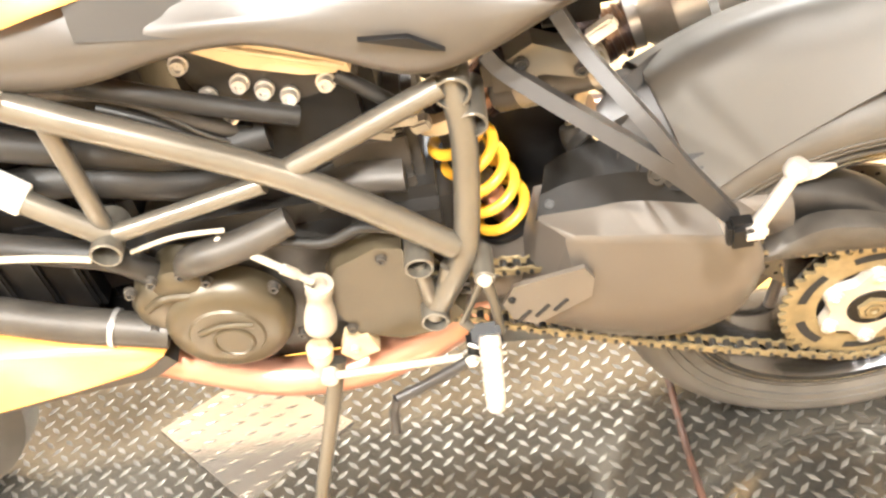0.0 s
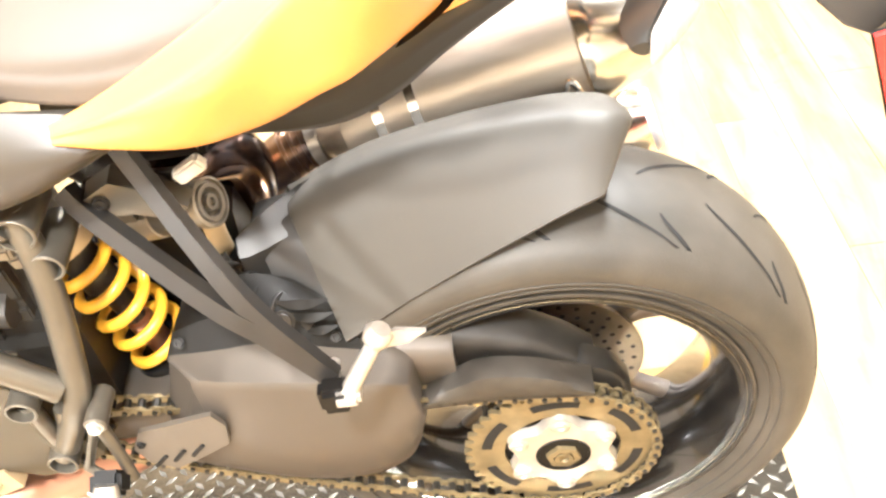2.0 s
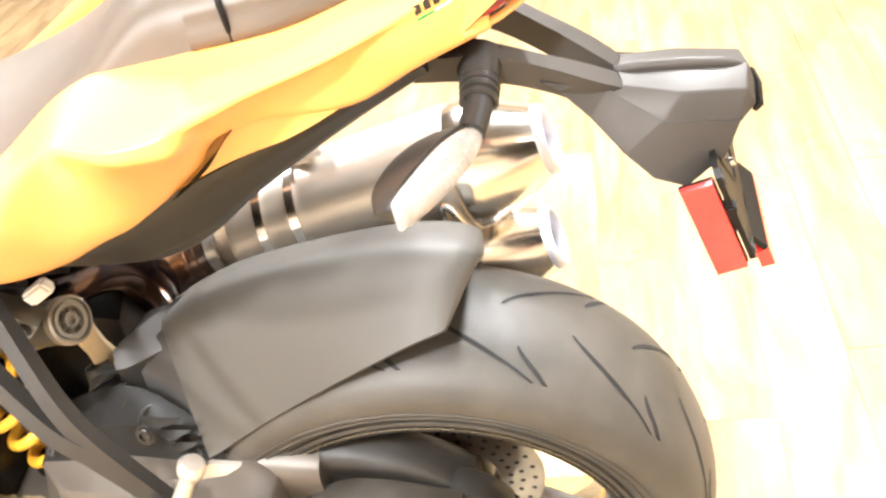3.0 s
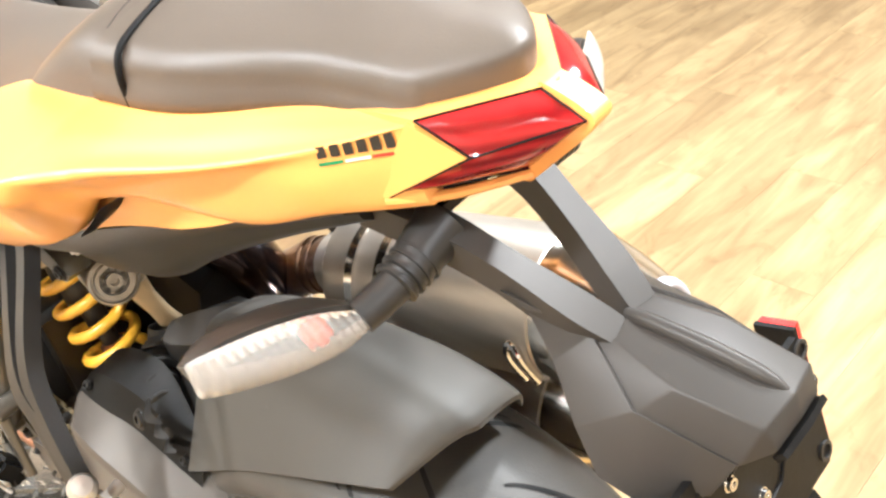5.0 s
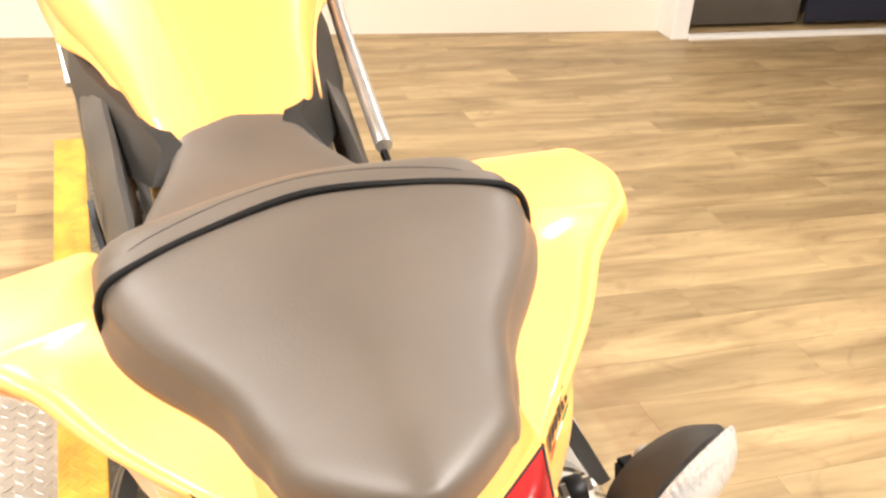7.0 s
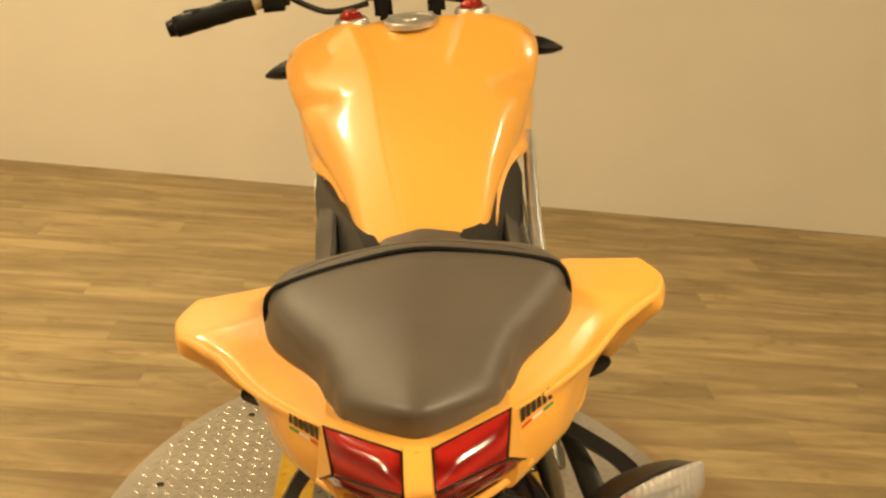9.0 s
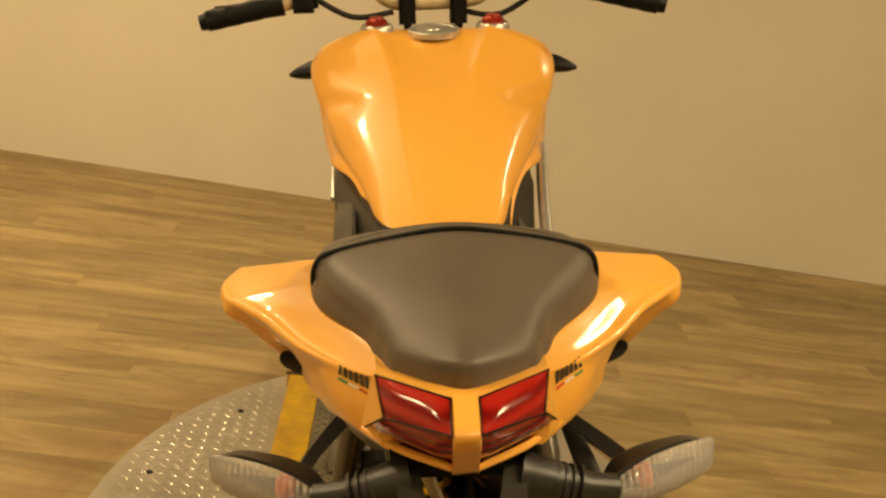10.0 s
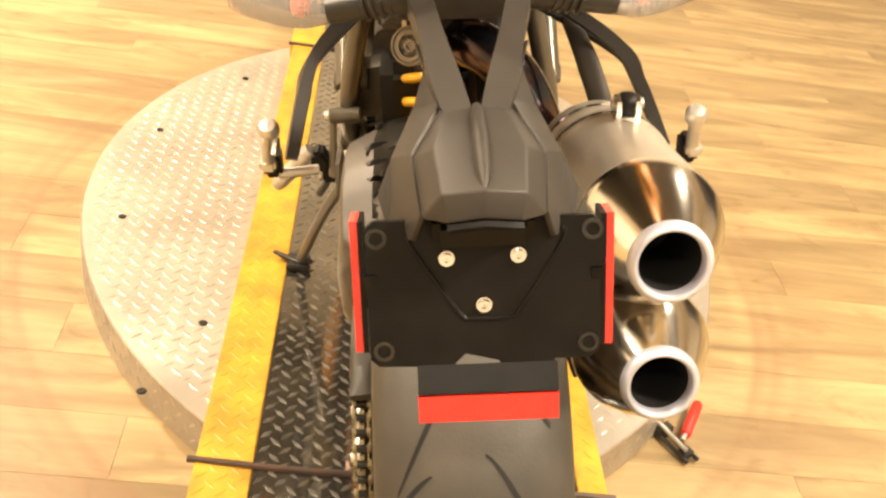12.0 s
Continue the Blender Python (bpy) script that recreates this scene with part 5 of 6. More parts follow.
def silencer(a, b, r, label):
    a, b = Vector(a), Vector(b)
    d = (b - a)
    L = d.length
    bm = B()
    lathe(bm, a, d, [(0, 0.03), (0.012, 0.034), (0.05, r * 0.97), (0.06, r), (L - 0.096, r), (L - 0.094, r - 0.002), (L - 0.094, 0.05)], 48)
    can = part("silencer", bm, STEEL, bike, label, 30)
    bm = B()
    lathe(bm, a, d, [(L - 0.094, r * 0.96), (L - 0.092, r * 1.01), (L - 0.084, r * 1.012), (L - 0.074, r * 0.985), (L - 0.040, r * 0.79), (L - 0.010, r * 0.575), (L - 0.001, 0.0365), (L, 0.0325)], 64)
    part("end_cone", bm, CONE, can, "polished steel end cone", 30)
    for k in range(3):
        bm = B()
        ang = 0.6 + 2.1 * k
        u = d.normalized().orthogonal().normalized()
        w = d.normalized().cross(u)
        bolt(bm, a + d.normalized() * (L - 0.090) + (u * math.cos(ang) + w * math.sin(ang)) * r * 0.96, u * math.cos(ang) + w * math.sin(ang), 0.004, 0.004)
        part("rivet", bm, ALU, can)
    bm = B()
    lathe(bm, a, d, [(L - 0.008, 0.0298), (L + 0.002, 0.0302), (L + 0.0045, 0.0318), (L + 0.0050, 0.0340), (L + 0.0035, 0.0368), (L - 0.002, 0.0392), (L - 0.008, 0.0392)], 48)
    part("outlet_ring", bm, RINGM, can, "bluish polished outlet ring")
    bm = B()
    lathe(bm, a, d, [(L - 0.001, 0.0312), (L - 0.05, 0.030), (L - 0.11, 0.028), (L - 0.11, 0.001)], 32)
    part("outlet_bore", bm, GROOVE, can, "black bore of the outlet")
    for t in (0.215, 0.315):
        bm = B()
        lathe(bm, a, d, [(t * L, r), (t * L, r + 0.003), (t * L + 0.011, r + 0.003), (t * L + 0.011, r)], 40)
        part("clamp_band", bm, CHROME, can)
    for t0, t1 in ((0.215, 0.342), (0.70, 0.745)):
        bm = B()
        dn = d.normalized()
        out = (Vector((0, -1, -0.25)) - dn * dn.dot(Vector((0, -1, -0.25)))).normalized()
        side = dn.cross(out)
        pa, pb = a + dn * (t0 * L + 0.005), a + dn * (t1 * L)
        arc = [(pa, 0.30), (pa, -0.15), ((pa * 0.8 + pb * 0.2), -0.34), ((pa + pb) / 2, -0.40), ((pa * 0.2 + pb * 0.8), -0.34), (pb, -0.15), (pb, 0.30)]
        tube(bm, [c + (out * math.cos(g) + side * math.sin(g)) * (r + 0.003) for c, g in arc], 0.0035, 8, 5)
        part("clip", bm, CHROME, can)
    bm = B()
    lathe(bm, a, d, [(-0.004, 0.032), (-0.004, 0.037), (0.010, 0.037), (0.010, 0.032)], 30)
    part("front_clamp", bm, ALU, can)
    return can


silencer((-0.238, 0.168, 0.578), (0.168, 0.180, 0.674), 0.0725, "brushed steel upper silencer can with conical end")
silencer((-0.24, 0.172, 0.425), (0.158, 0.186, 0.524), 0.0715, "brushed steel lower silencer can with conical end")
bm = B()
tube(bm, [(-0.30, 0.16, 0.44), (-0.26, 0.168, 0.43), (-0.235, 0.172, 0.426)], 0.028, 14)
part("lower_link_pipe", bm, BURNT, bike)
# mounting lug: two bright cheeks with a rubber bush between them
bm = B()
block(bm, (-0.110, 0.185, 0.680), (0.040, 0.030, 0.008), 0.002, Matrix.Rotation(-0.24, 3, "Y"))
lug = part("silencer_mount", bm, CHROME, bike, "bright silencer mounting lug with rubber bush")
for y in (0.1725, 0.1935):
    bm = B()
    plate(bm, [(-0.126, 0.676), (-0.090, 0.684), (-0.084, 0.700), (-0.087, 0.711), (-0.097, 0.716), (-0.108, 0.711), (-0.116, 0.698)], y, y + 0.005, 0.0012)
    part("cheek", bm, CHROME, lug)
    bm = B()
    bolt(bm, (-0.098, y - 0.0005 if y < 0.18 else y + 0.0055, 0.704), (0, -1 if y < 0.18 else 1, 0), 0.006, 0.004)
    part("lug_bolt", bm, ALU, lug)
bm = B()
lathe(bm, (-0.098, 0.1775, 0.703), (0, 1, 0), [(0, 0.004), (0, 0.0125), (0.003, 0.0140), (0.013, 0.0140), (0.016, 0.0125), (0.016, 0.004)], 20)
part("rubber_bush", bm, BLACK, lug, "black rubber bush")

# rider's footrest, gear lever and side stand
bm = B()
rod(bm, (-0.461, -0.13, 0.526), (-0.461, -0.176, 0.526), 0.012)
tube(bm, [(-0.462, -0.170, 0.524), (-0.478, -0.174, 0.492), (-0.496, -0.176, 0.455)], [0.008, 0.0055, 0.006], 10, 5, 0.6)
tube(bm, [(-0.460, -0.170, 0.524), (-0.456, -0.174, 0.480), (-0.455, -0.178, 0.428)], [0.008, 0.0065, 0.007], 10, 5, 0.6)
tube(bm, [(-0.496, -0.176, 0.458), (-0.480, -0.180, 0.442), (-0.456, -0.180, 0.430)], 0.0055, 10, 5, 0.7)
foot = part("footrest_hanger", bm, FRAME, bike, "bronze-grey two-legged footrest hanger")
bm = B()
block(bm, (-0.470, -0.196, 0.452), (0.034, 0.026, 0.034), 0.005, Matrix.Rotation(0.5, 3, "X"))
block(bm, (-0.489, -0.186, 0.420), (0.014, 0.022, 0.040), 0.004)
part("peg_clamp", bm, BLACK, foot, "black peg clamp")
bm = B()
tube(bm, [(-0.492, -0.205, 0.452), (-0.472, -0.212, 0.446), (-0.452, -0.207, 0.428)], 0.0022, 8, 5)
part("return_spring", bm, ALU, foot, "thin steel peg return spring")
for q3 in ((-0.461, -0.176, 0.526), (-0.492, -0.198, 0.412)):
    bm = B()
    bolt(bm, q3, (0, -1, 0), 0.007, 0.006)
    part("hanger_bolt", bm, ALU, foot)
bm = B()
pd = Vector((-0.005, -0.062, -0.064))
prof = [(0, 0.001), (0, 0.0115), (0.006, 0.0132)]
for k in range(9):
    prof += [(0.008 + 0.0075 * k, 0.0128 - 0.0002 * k), (0.0095 + 0.0075 * k, 0.0136 - 0.0002 * k), (0.0125 + 0.0075 * k, 0.0136 - 0.0002 * k), (0.014 + 0.0075 * k, 0.0128 - 0.0002 * k)]
prof += [(0.080, 0.0108), (0.086, 0.0092), (0.0885, 0.006), (0.0885, 0.0005)]
lathe(bm, (-0.466, -0.208, 0.468), pd, prof, 20)
part("rider_peg", bm, ALU, foot, "pale ribbed aluminium footpeg")
bm = B()
tube(bm, [(-0.495, -0.19, 0.40), (-0.55, -0.195, 0.372), (-0.592, -0.20, 0.356)], 0.0075, 10, 5, 0.7)
tube(bm, [(-0.592, -0.20, 0.358), (-0.601, -0.205, 0.335), (-0.603, -0.22, 0.312)], 0.0065, 10)
part("gear_lever", bm, BRACKET, bike, "black gear lever")
bm = B()
rod(bm, (-0.664, -0.168, 0.378), (-0.505, -0.175, 0.388), 0.0052)
lathe(bm, (-0.672, -0.160, 0.377), (0, -1, 0), [(0, 0.001), (0, 0.011), (0.014, 0.011), (0.016, 0.009), (0.016, 0.001)], 14)
part("shift_rod", bm, CABLE, bike, "white gear linkage rod with ball ends")
bm = B()
tube(bm, [(-0.664, -0.140, 0.372), (-0.692, -0.178, 0.290), (-0.724, -0.228, 0.205), (-0.768, -0.290, 0.070)], [0.013, 0.0115, 0.0105, 0.010], 12, 5, 0.75)
stand = part("side_stand", bm, FRAME, bike, "bronze-grey side stand, folded out")
bm = B()
tube(bm, [(-0.762, -0.272, 0.070), (-0.772, -0.294, 0.062), (-0.795, -0.343, 0.074)], [0.010, 0.013, 0.006], 10, 5, 0.6)
block(bm, (-0.775, -0.295, 0.0600), (0.05, 0.045, 0.012), 0.003, Matrix.Rotation(radians(-10), 3, "X"))
part("stand_foot", bm, DARK, stand)

# belly pan
bm = B()
rows = []
for f, y in ((1.0, -0.095), (1.0, -0.128), (0.96, -0.142), (0.85, -0.150)):
    o = [(-1.19, 0.508), (-1.05, 0.488), (-0.888, 0.460), (-0.862, 0.432), (-0.882, 0.414), (-1.002, 0.388), (-1.110, 0.368), (-1.20, 0.352)]
    rows.append([Vector((-1.0 + (x + 1.0) * f, y, 0.43 + (z - 0.43) * f)) for x, z in o])
grid_faces(bm, rows, True, True)
soften(bm, 0.003)
part("belly_pan", bm, YELLOW, bike, "glossy yellow belly pan side")
bm = B()
plate(bm, [(-0.868, 0.424), (-0.858, 0.408), (-0.893, 0.384), (-1.03, 0.366), (-1.19, 0.338), (-1.19, 0.352), (-1.0, 0.392), (-0.89, 0.416)], -0.136, 0.06, 0.003)
part("belly_edge", bm, PLASTIC, bike, "black lower edge of the belly pan")

# tank, seats and side panels
bm = B()
T = []
for x, zc, yr, zr, ys, zs, yw, zw, yb, zb in (
        (-0.500, 0.910, 0.022, 0.909, 0.046, 0.905, 0.066, 0.899, 0.066, 0.885),
        (-0.545, 0.942, 0.030, 0.940, 0.062, 0.932, 0.086, 0.918, 0.082, 0.895),
        (-0.62, 0.978, 0.040, 0.976, 0.082, 0.964, 0.106, 0.938, 0.092, 0.915),
        (-0.70, 1.012, 0.048, 1.010, 0.106, 0.992, 0.131, 0.957, 0.110, 0.930),
        (-0.78, 1.041, 0.054, 1.041, 0.126, 1.020, 0.156, 0.978, 0.140, 0.932),
        (-0.85, 1.063, 0.062, 1.067, 0.140, 1.046, 0.178, 1.008, 0.148, 0.922),
        (-0.92, 1.090, 0.080, 1.103, 0.156, 1.084, 0.200, 1.042, 0.156, 0.938),
        (-0.98, 1.116, 0.096, 1.126, 0.168, 1.104, 0.206, 1.064, 0.165, 0.975),
        (-1.03, 1.112, 0.098, 1.116, 0.155, 1.098, 0.190, 1.062, 0.165, 0.975),
        (-1.06, 1.07, 0.08, 1.08, 0.115, 1.07, 0.135, 1.045, 0.13, 0.98)):
    T.append([(x, 0.007 + y, z) for y, z in ((0.0, zc), (yr * 0.72, zc + (zr - zc) * 0.10), (yr, zr), (yr + (ys - yr) * 0.18, zr + (zs - zr) * 0.10), (ys, zs), (ys + (yw - ys) * 0.66, zs + (zw - zs) * 0.40), (yw, zw), ((yw + yb) / 2 + 0.002, (zw + zb) / 2), (yb, zb))])
T = [r + [(x, 0.012 - y, z) for x, y, z in r[:0:-1]] for r in T]
cols = [crom(c, 9) for c in zip(*T)]
rows = [crom(r, 4, False) for r in zip(*cols)]
# scalloped facet behind each wing
for r in rows:
    for q in r:
        edge = -0.895 + 0.9 * (0.20 - abs(q[1] - 0.004))
        along = (q[0] - edge)
        if q[2] > 1.0 and along > 0:
            d = 0.015 * min(1, along / 0.012) * max(0, 1 - along / 0.10) * max(0, min(1, (abs(q[1] - 0.004) - 0.105) / 0.03)) * min(1, (q[2] - 1.0) / 0.03)
            q[1] -= d * (0.8 if q[1] > 0 else -0.8)
            q[2] -= d * 0.6
grid_faces(bm, rows, True, True)
bmesh.ops.recalc_face_normals(bm, faces=bm.faces[:])
tank_tree = BVHTree.FromBMesh(bm)
tank = part("fuel_tank", bm, YELLOW, bike, "glossy orange-yellow sculpted fuel tank", 60)
for s in (-1, 1):
    bm = B()
    v = []
    for q in ((-0.985, s * 0.205, 1.085), (-0.955, s * 0.205, 1.079), (-0.955, s * 0.195, 1.092), (-0.985, s * 0.196, 1.098)):
        loc, nrm, _, _ = tank_tree.find_nearest(Vector(q))
        v.append(bm.verts.new(loc + nrm * 0.0008))
    bm.faces.new(v)
    part("wing_decal", bm, RED if s > 0 else INK, tank, "small plain decal", 0)
for s in (-1, 1):
    bm = B()
    P3 = [(-0.770, 0.148, 0.936), (-0.70, 0.134, 0.930), (-0.62, 0.110, 0.924), (-0.545, 0.087, 0.918), (-0.49, 0.070, 0.908), (-0.465, 0.088, 0.880), (-0.55, 0.120, 0.868), (-0.65, 0.146, 0.874), (-0.77, 0.158, 0.902)]
    a = [bm.verts.new((x, s * y, z)) for x, y, z in P3]
    b = [bm.verts.new((x, s * (y - 0.02), z)) for x, y, z in P3]
    bm.faces.new(a)
    bm.faces.new(b[::-1])
    for i in range(len(P3)):
        j = (i + 1) % len(P3)
        bm.faces.new((a[i], b[i], b[j], a[j]))
    soften(bm, 0.004)
    part("knee_panel", bm, PLASTIC, bike, "dark satin plastic panel beside the tank")
    bm = B()
    loft(bm, [[(x, s * (y1 - 0.010) - (0.010 if s > 0 else 0), z1 - 0.012), (x, s * (y1 + 0.002) - (0.014 if s > 0 else 0), (z1 + z0) / 2), (x, s * y0, z0), (x, s * (y0 - 0.03), z0), (x, s * (y1 - 0.03), z1)] for x, y1, z1, y0, z0 in ((-1.0, 0.165, 0.975, 0.135, 0.89), (-0.9, 0.165, 0.950, 0.145, 0.862), (-0.82, 0.160, 0.930, 0.145, 0.847), (-0.77, 0.156, 0.922, 0.145, 0.848), (-0.70, 0.148, 0.912, 0.143, 0.860), (-0.63, 0.146, 0.905, 0.142, 0.858), (-0.56, 0.143, 0.893, 0.140, 0.826), (-0.49, 0.142, 0.884, 0.138, 0.791), (-0.43, 0.140, 0.876, 0.132, 0.794), (-0.37, 0.138, 0.867, 0.125, 0.815), (-0.32, 0.130, 0.856, 0.115, 0.834), (-0.27, 0.12, 0.845, 0.09, 0.838))], 3, 5)
    side = part("side_panel", bm, PANEL, bike, "grey satin plastic side panel under the tank and seat")
    bm = B()
    slab(bm, [(-0.53, s * 0.1500, 0.853), (-0.485, s * 0.1480, 0.846), (-0.455, s * 0.1440, 0.822), (-0.47, s * 0.1440, 0.826)][::(-1 if s > 0 else 1)], 0.006, 0.001)
    part("vent_slot", bm, BLACK, side)

# rider's saddle
bm = B()
S = []
for x, zt, w, zb in ((-0.535, 0.922, 0.060, 0.885), (-0.47, 0.912, 0.078, 0.872), (-0.40, 0.906, 0.105, 0.868), (-0.32, 0.915, 0.128, 0.872), (-0.24, 0.938, 0.140, 0.895), (-0.17, 0.975, 0.140, 0.94), (-0.11, 1.026, 0.132, 0.985), (-0.065, 1.058, 0.126, 1.000), (-0.030, 1.0620, 0.1235, 1.002)):
    S.append([(x, 0.004, zt), (x, w * 0.52, zt - (zt - zb) * 0.1), (x, w * 0.88, zt - (zt - zb) * 0.28), (x, w, zt - (zt - zb) * 0.68), (x, w * 0.93, zb), (x, 0, zb - 0.01)])
S = [r + [(x, 0.008 - y, z) for x, y, z in r[4:0:-1]] for r in S]
loft(bm, S, 4, 5)
saddle_tree = BVHTree.FromBMesh(bm)
saddle = part("rider_seat", bm, SEAT, bike, "matt brown-grey vinyl rider's saddle", 60)
line = []
for k in range(19):
    y = -0.099 + 0.011 * k
    top_at = saddle_tree.ray_cast(Vector((-0.052 + 0.02 * (y / 0.115) ** 2, 0.006 + y, 1.2)), Vector((0, 0, -1)))[0]
    if top_at is not None:
        line.append(top_at)
bm = B()
tube(bm, line, 0.0006, 6, 2)
part("seam", bm, SEAM, saddle, "thin stitched seam")
# pillion pad
bm = B()
S = []
for x, zt, w, tip in ((-0.034, 1.0615, 0.1195, 0), (0.0, 1.063, 0.1155, 0), (0.02, 1.0625, 0.1105, 0), (0.04, 1.0615, 0.102, 0), (0.06, 1.060, 0.0905, 0), (0.08, 1.058, 0.078, 0), (0.10, 1.056, 0.068, 0), (0.12, 1.053, 0.062, 0), (0.135, 1.0505, 0.0570, 0.003), (0.147, 1.0485, 0.0545, 0.012), (0.155, 1.0465, 0.0520, 0.022), (0.159, 1.0435, 0.0500, 0.031), (0.161, 1.0390, 0.0485, 0.035), (0.1612, 1.029, 0.0482, 0.0352), (0.1606, 1.018, 0.0475, 0.0345), (0.1590, 1.013, 0.0460, 0.0330)):
    zb = 1.011
    S.append([(x + tip, 0.006, zt), (x + tip * 0.93, 0.006 + w * 0.20, zt - 0.0012), (x + tip * 0.58, 0.006 + w * 0.54, max(zt - 0.0056, zb + 0.001)), (x + tip * 0.18, 0.006 + w * 0.84, max(zt - 0.0115, zb + 0.001)), (x, 0.006 + w * 0.96, max(zt - 0.0185, zb + 0.001)), (x, 0.006 + w, max(zt - 0.028, zb + 0.001)), (x, 0.006 + w * 0.97, zb), (x + tip, 0.006, zb - 0.006)])
S = [r + [(x, 0.012 - y, z) for x, y, z in r[6:0:-1]] for r in S]
loft(bm, S, 4, 4)
pil = part("pillion_pad", bm, SEAT, bike, "matt brown-grey pillion pad with black piping", 60)
bm = B()
tube(bm, [(-0.027 + 0.02 * (y / 0.115) ** 2, 0.006 + y, z) for y, z in ((-0.1195, 1.016), (-0.1195, 1.034), (-0.1140, 1.0465), (-0.100, 1.0518), (-0.060, 1.0578), (0.0, 1.0640), (0.060, 1.0578), (0.100, 1.0518), (0.1140, 1.0465), (0.1195, 1.034), (0.1195, 1.016))], 0.0022, 10, 6)
part("piping", bm, SEAT_PIPE, pil, "black piping along the front edge")

# yellow tail
TREES = {}


def tail_side(s):
    rows = []
    for x, yi, zi, yo, zo, yl, zl, dr in (
            (-0.372, 0.134, 0.868, 0.141, 0.862, 0.140, 0.853, 0.003),
            (-0.32, 0.140, 0.894, 0.160, 0.884, 0.154, 0.851, 0.008),
            (-0.26, 0.145, 0.928, 0.184, 0.915, 0.160, 0.848, 0.014),
            (-0.20, 0.142, 0.962, 0.201, 0.952, 0.160, 0.861, 0.022),
            (-0.150, 0.130, 0.994, 0.198, 0.988, 0.166, 0.888, 0.016),
            (-0.125, 0.126, 1.005, 0.200, 1.0005, 0.164, 0.897, 0.012),
            (-0.110, 0.122, 1.008, 0.203, 1.0030, 0.160, 0.903, 0.012),
            (-0.080, 0.120, 1.011, 0.211, 1.0015, 0.156, 0.919, 0.014),
            (-0.05, 0.118, 1.013, 0.205, 1.001, 0.156, 0.940, 0.018),
            (-0.038, 0.117, 1.014, 0.199, 1.002, 0.153, 0.954, 0.018),
            (-0.028, 0.116, 1.014, 0.189, 1.002, 0.151, 0.961, 0.020),
            (-0.009, 0.113, 1.015, 0.174, 1.002, 0.141, 0.962, 0.020),
            (0.008, 0.110, 1.016, 0.160, 1.001, 0.131, 0.957, 0.018),
            (0.06, 0.087, 1.016, 0.130, 1.001, 0.110, 0.946, 0.014),
            (0.11, 0.060, 1.0165, 0.096, 1.005, 0.091, 0.958, 0.010),
            (0.145, 0.050, 1.018, 0.071, 1.012, 0.069, 0.960, 0.005),
            (0.163, 0.036, 1.0195, 0.0605, 1.0165, 0.058, 0.962, 0.003)):
        dr *= 0.5
        ring = [(x, yi, zi), (x, (yi + yo - dr) / 2, (zi + zo) / 2 + 0.001), (x, yo - dr * 1.5, zo + 0.0006), (x, yo - dr * 0.35, zo), (x, yo, zo - dr * 0.5), (x, yo - dr * 0.15, zo - dr * 1.8), (x, (yo + yl) / 2 + 0.003, (zo - dr + zl) / 2), (x, yl, zl), (x, yl - 0.012, zl + 0.004), (x, yi - 0.004, zi - 0.02)]
        if -0.03 < x < 0.10:
            # undercut behind the vent
            ring[5] = (x, yo - 0.0085, zo - dr * 1.25)
            ring[6] = (x, (yo + yl) / 2 - 0.004, zo - 0.024)
        rows.append([(p, 0.005 + s * q, r) for p, q, r in ring])
    bm = B()
    loft(bm, rows, 5, 5)
    bmesh.ops.recalc_face_normals(bm, faces=bm.faces[:])
    TREES[s] = BVHTree.FromBMesh(bm)
    t = part("tail_panel", bm, YELLOW, bike, "glossy yellow tail side panel", 45)
    bm = B()
    loft(bm, [[(x, 0.005 + s * q, r) for q, r in ((y - 0.002, zl), (y + 0.0005, zl + 0.006), (y + 0.001, (zl + zu) / 2), (y - 0.004, zu), (y - 0.03, zu), (y - 0.03, zl + 0.006))] for x, y, zl, zu in ((-0.140, 0.150, 0.888, 0.915), (-0.115, 0.148, 0.896, 0.935), (-0.09, 0.1445, 0.907, 0.955), (-0.05, 0.138, 0.9215, 0.968), (-0.02, 0.1325, 0.929, 0.972), (0.008, 0.1255, 0.9325, 0.972), (0.035, 0.1175, 0.9395, 0.972), (0.06, 0.107, 0.947, 0.97))], 3, 4)
    part("inner_panel", bm, YELLOW, t, "yellow inner panel behind the vent", 50)
    bm = B()
    lip = crom([(-0.026, 0.1405, 0.9610), (-0.034, 0.151, 0.9560), (-0.046, 0.1560, 0.9430), (-0.07, 0.1545, 0.924), (-0.091, 0.148, 0.9085)], 4)
    grid_faces(bm, [[(x + 0.005 + 0.003 * j / 3, 0.005 + s * (y + 0.0015 + (0.1345 - 0.12 * (x + 0.05) - y) * j / 3), z - 0.0025) for j in range(4)] for x, y, z in lip], False, False)
    bmesh.ops.solidify(bm, geom=bm.faces[:], thickness=0.001)
    part("tail_vent", bm, BLACK, t, "black crescent vent opening")
    return t


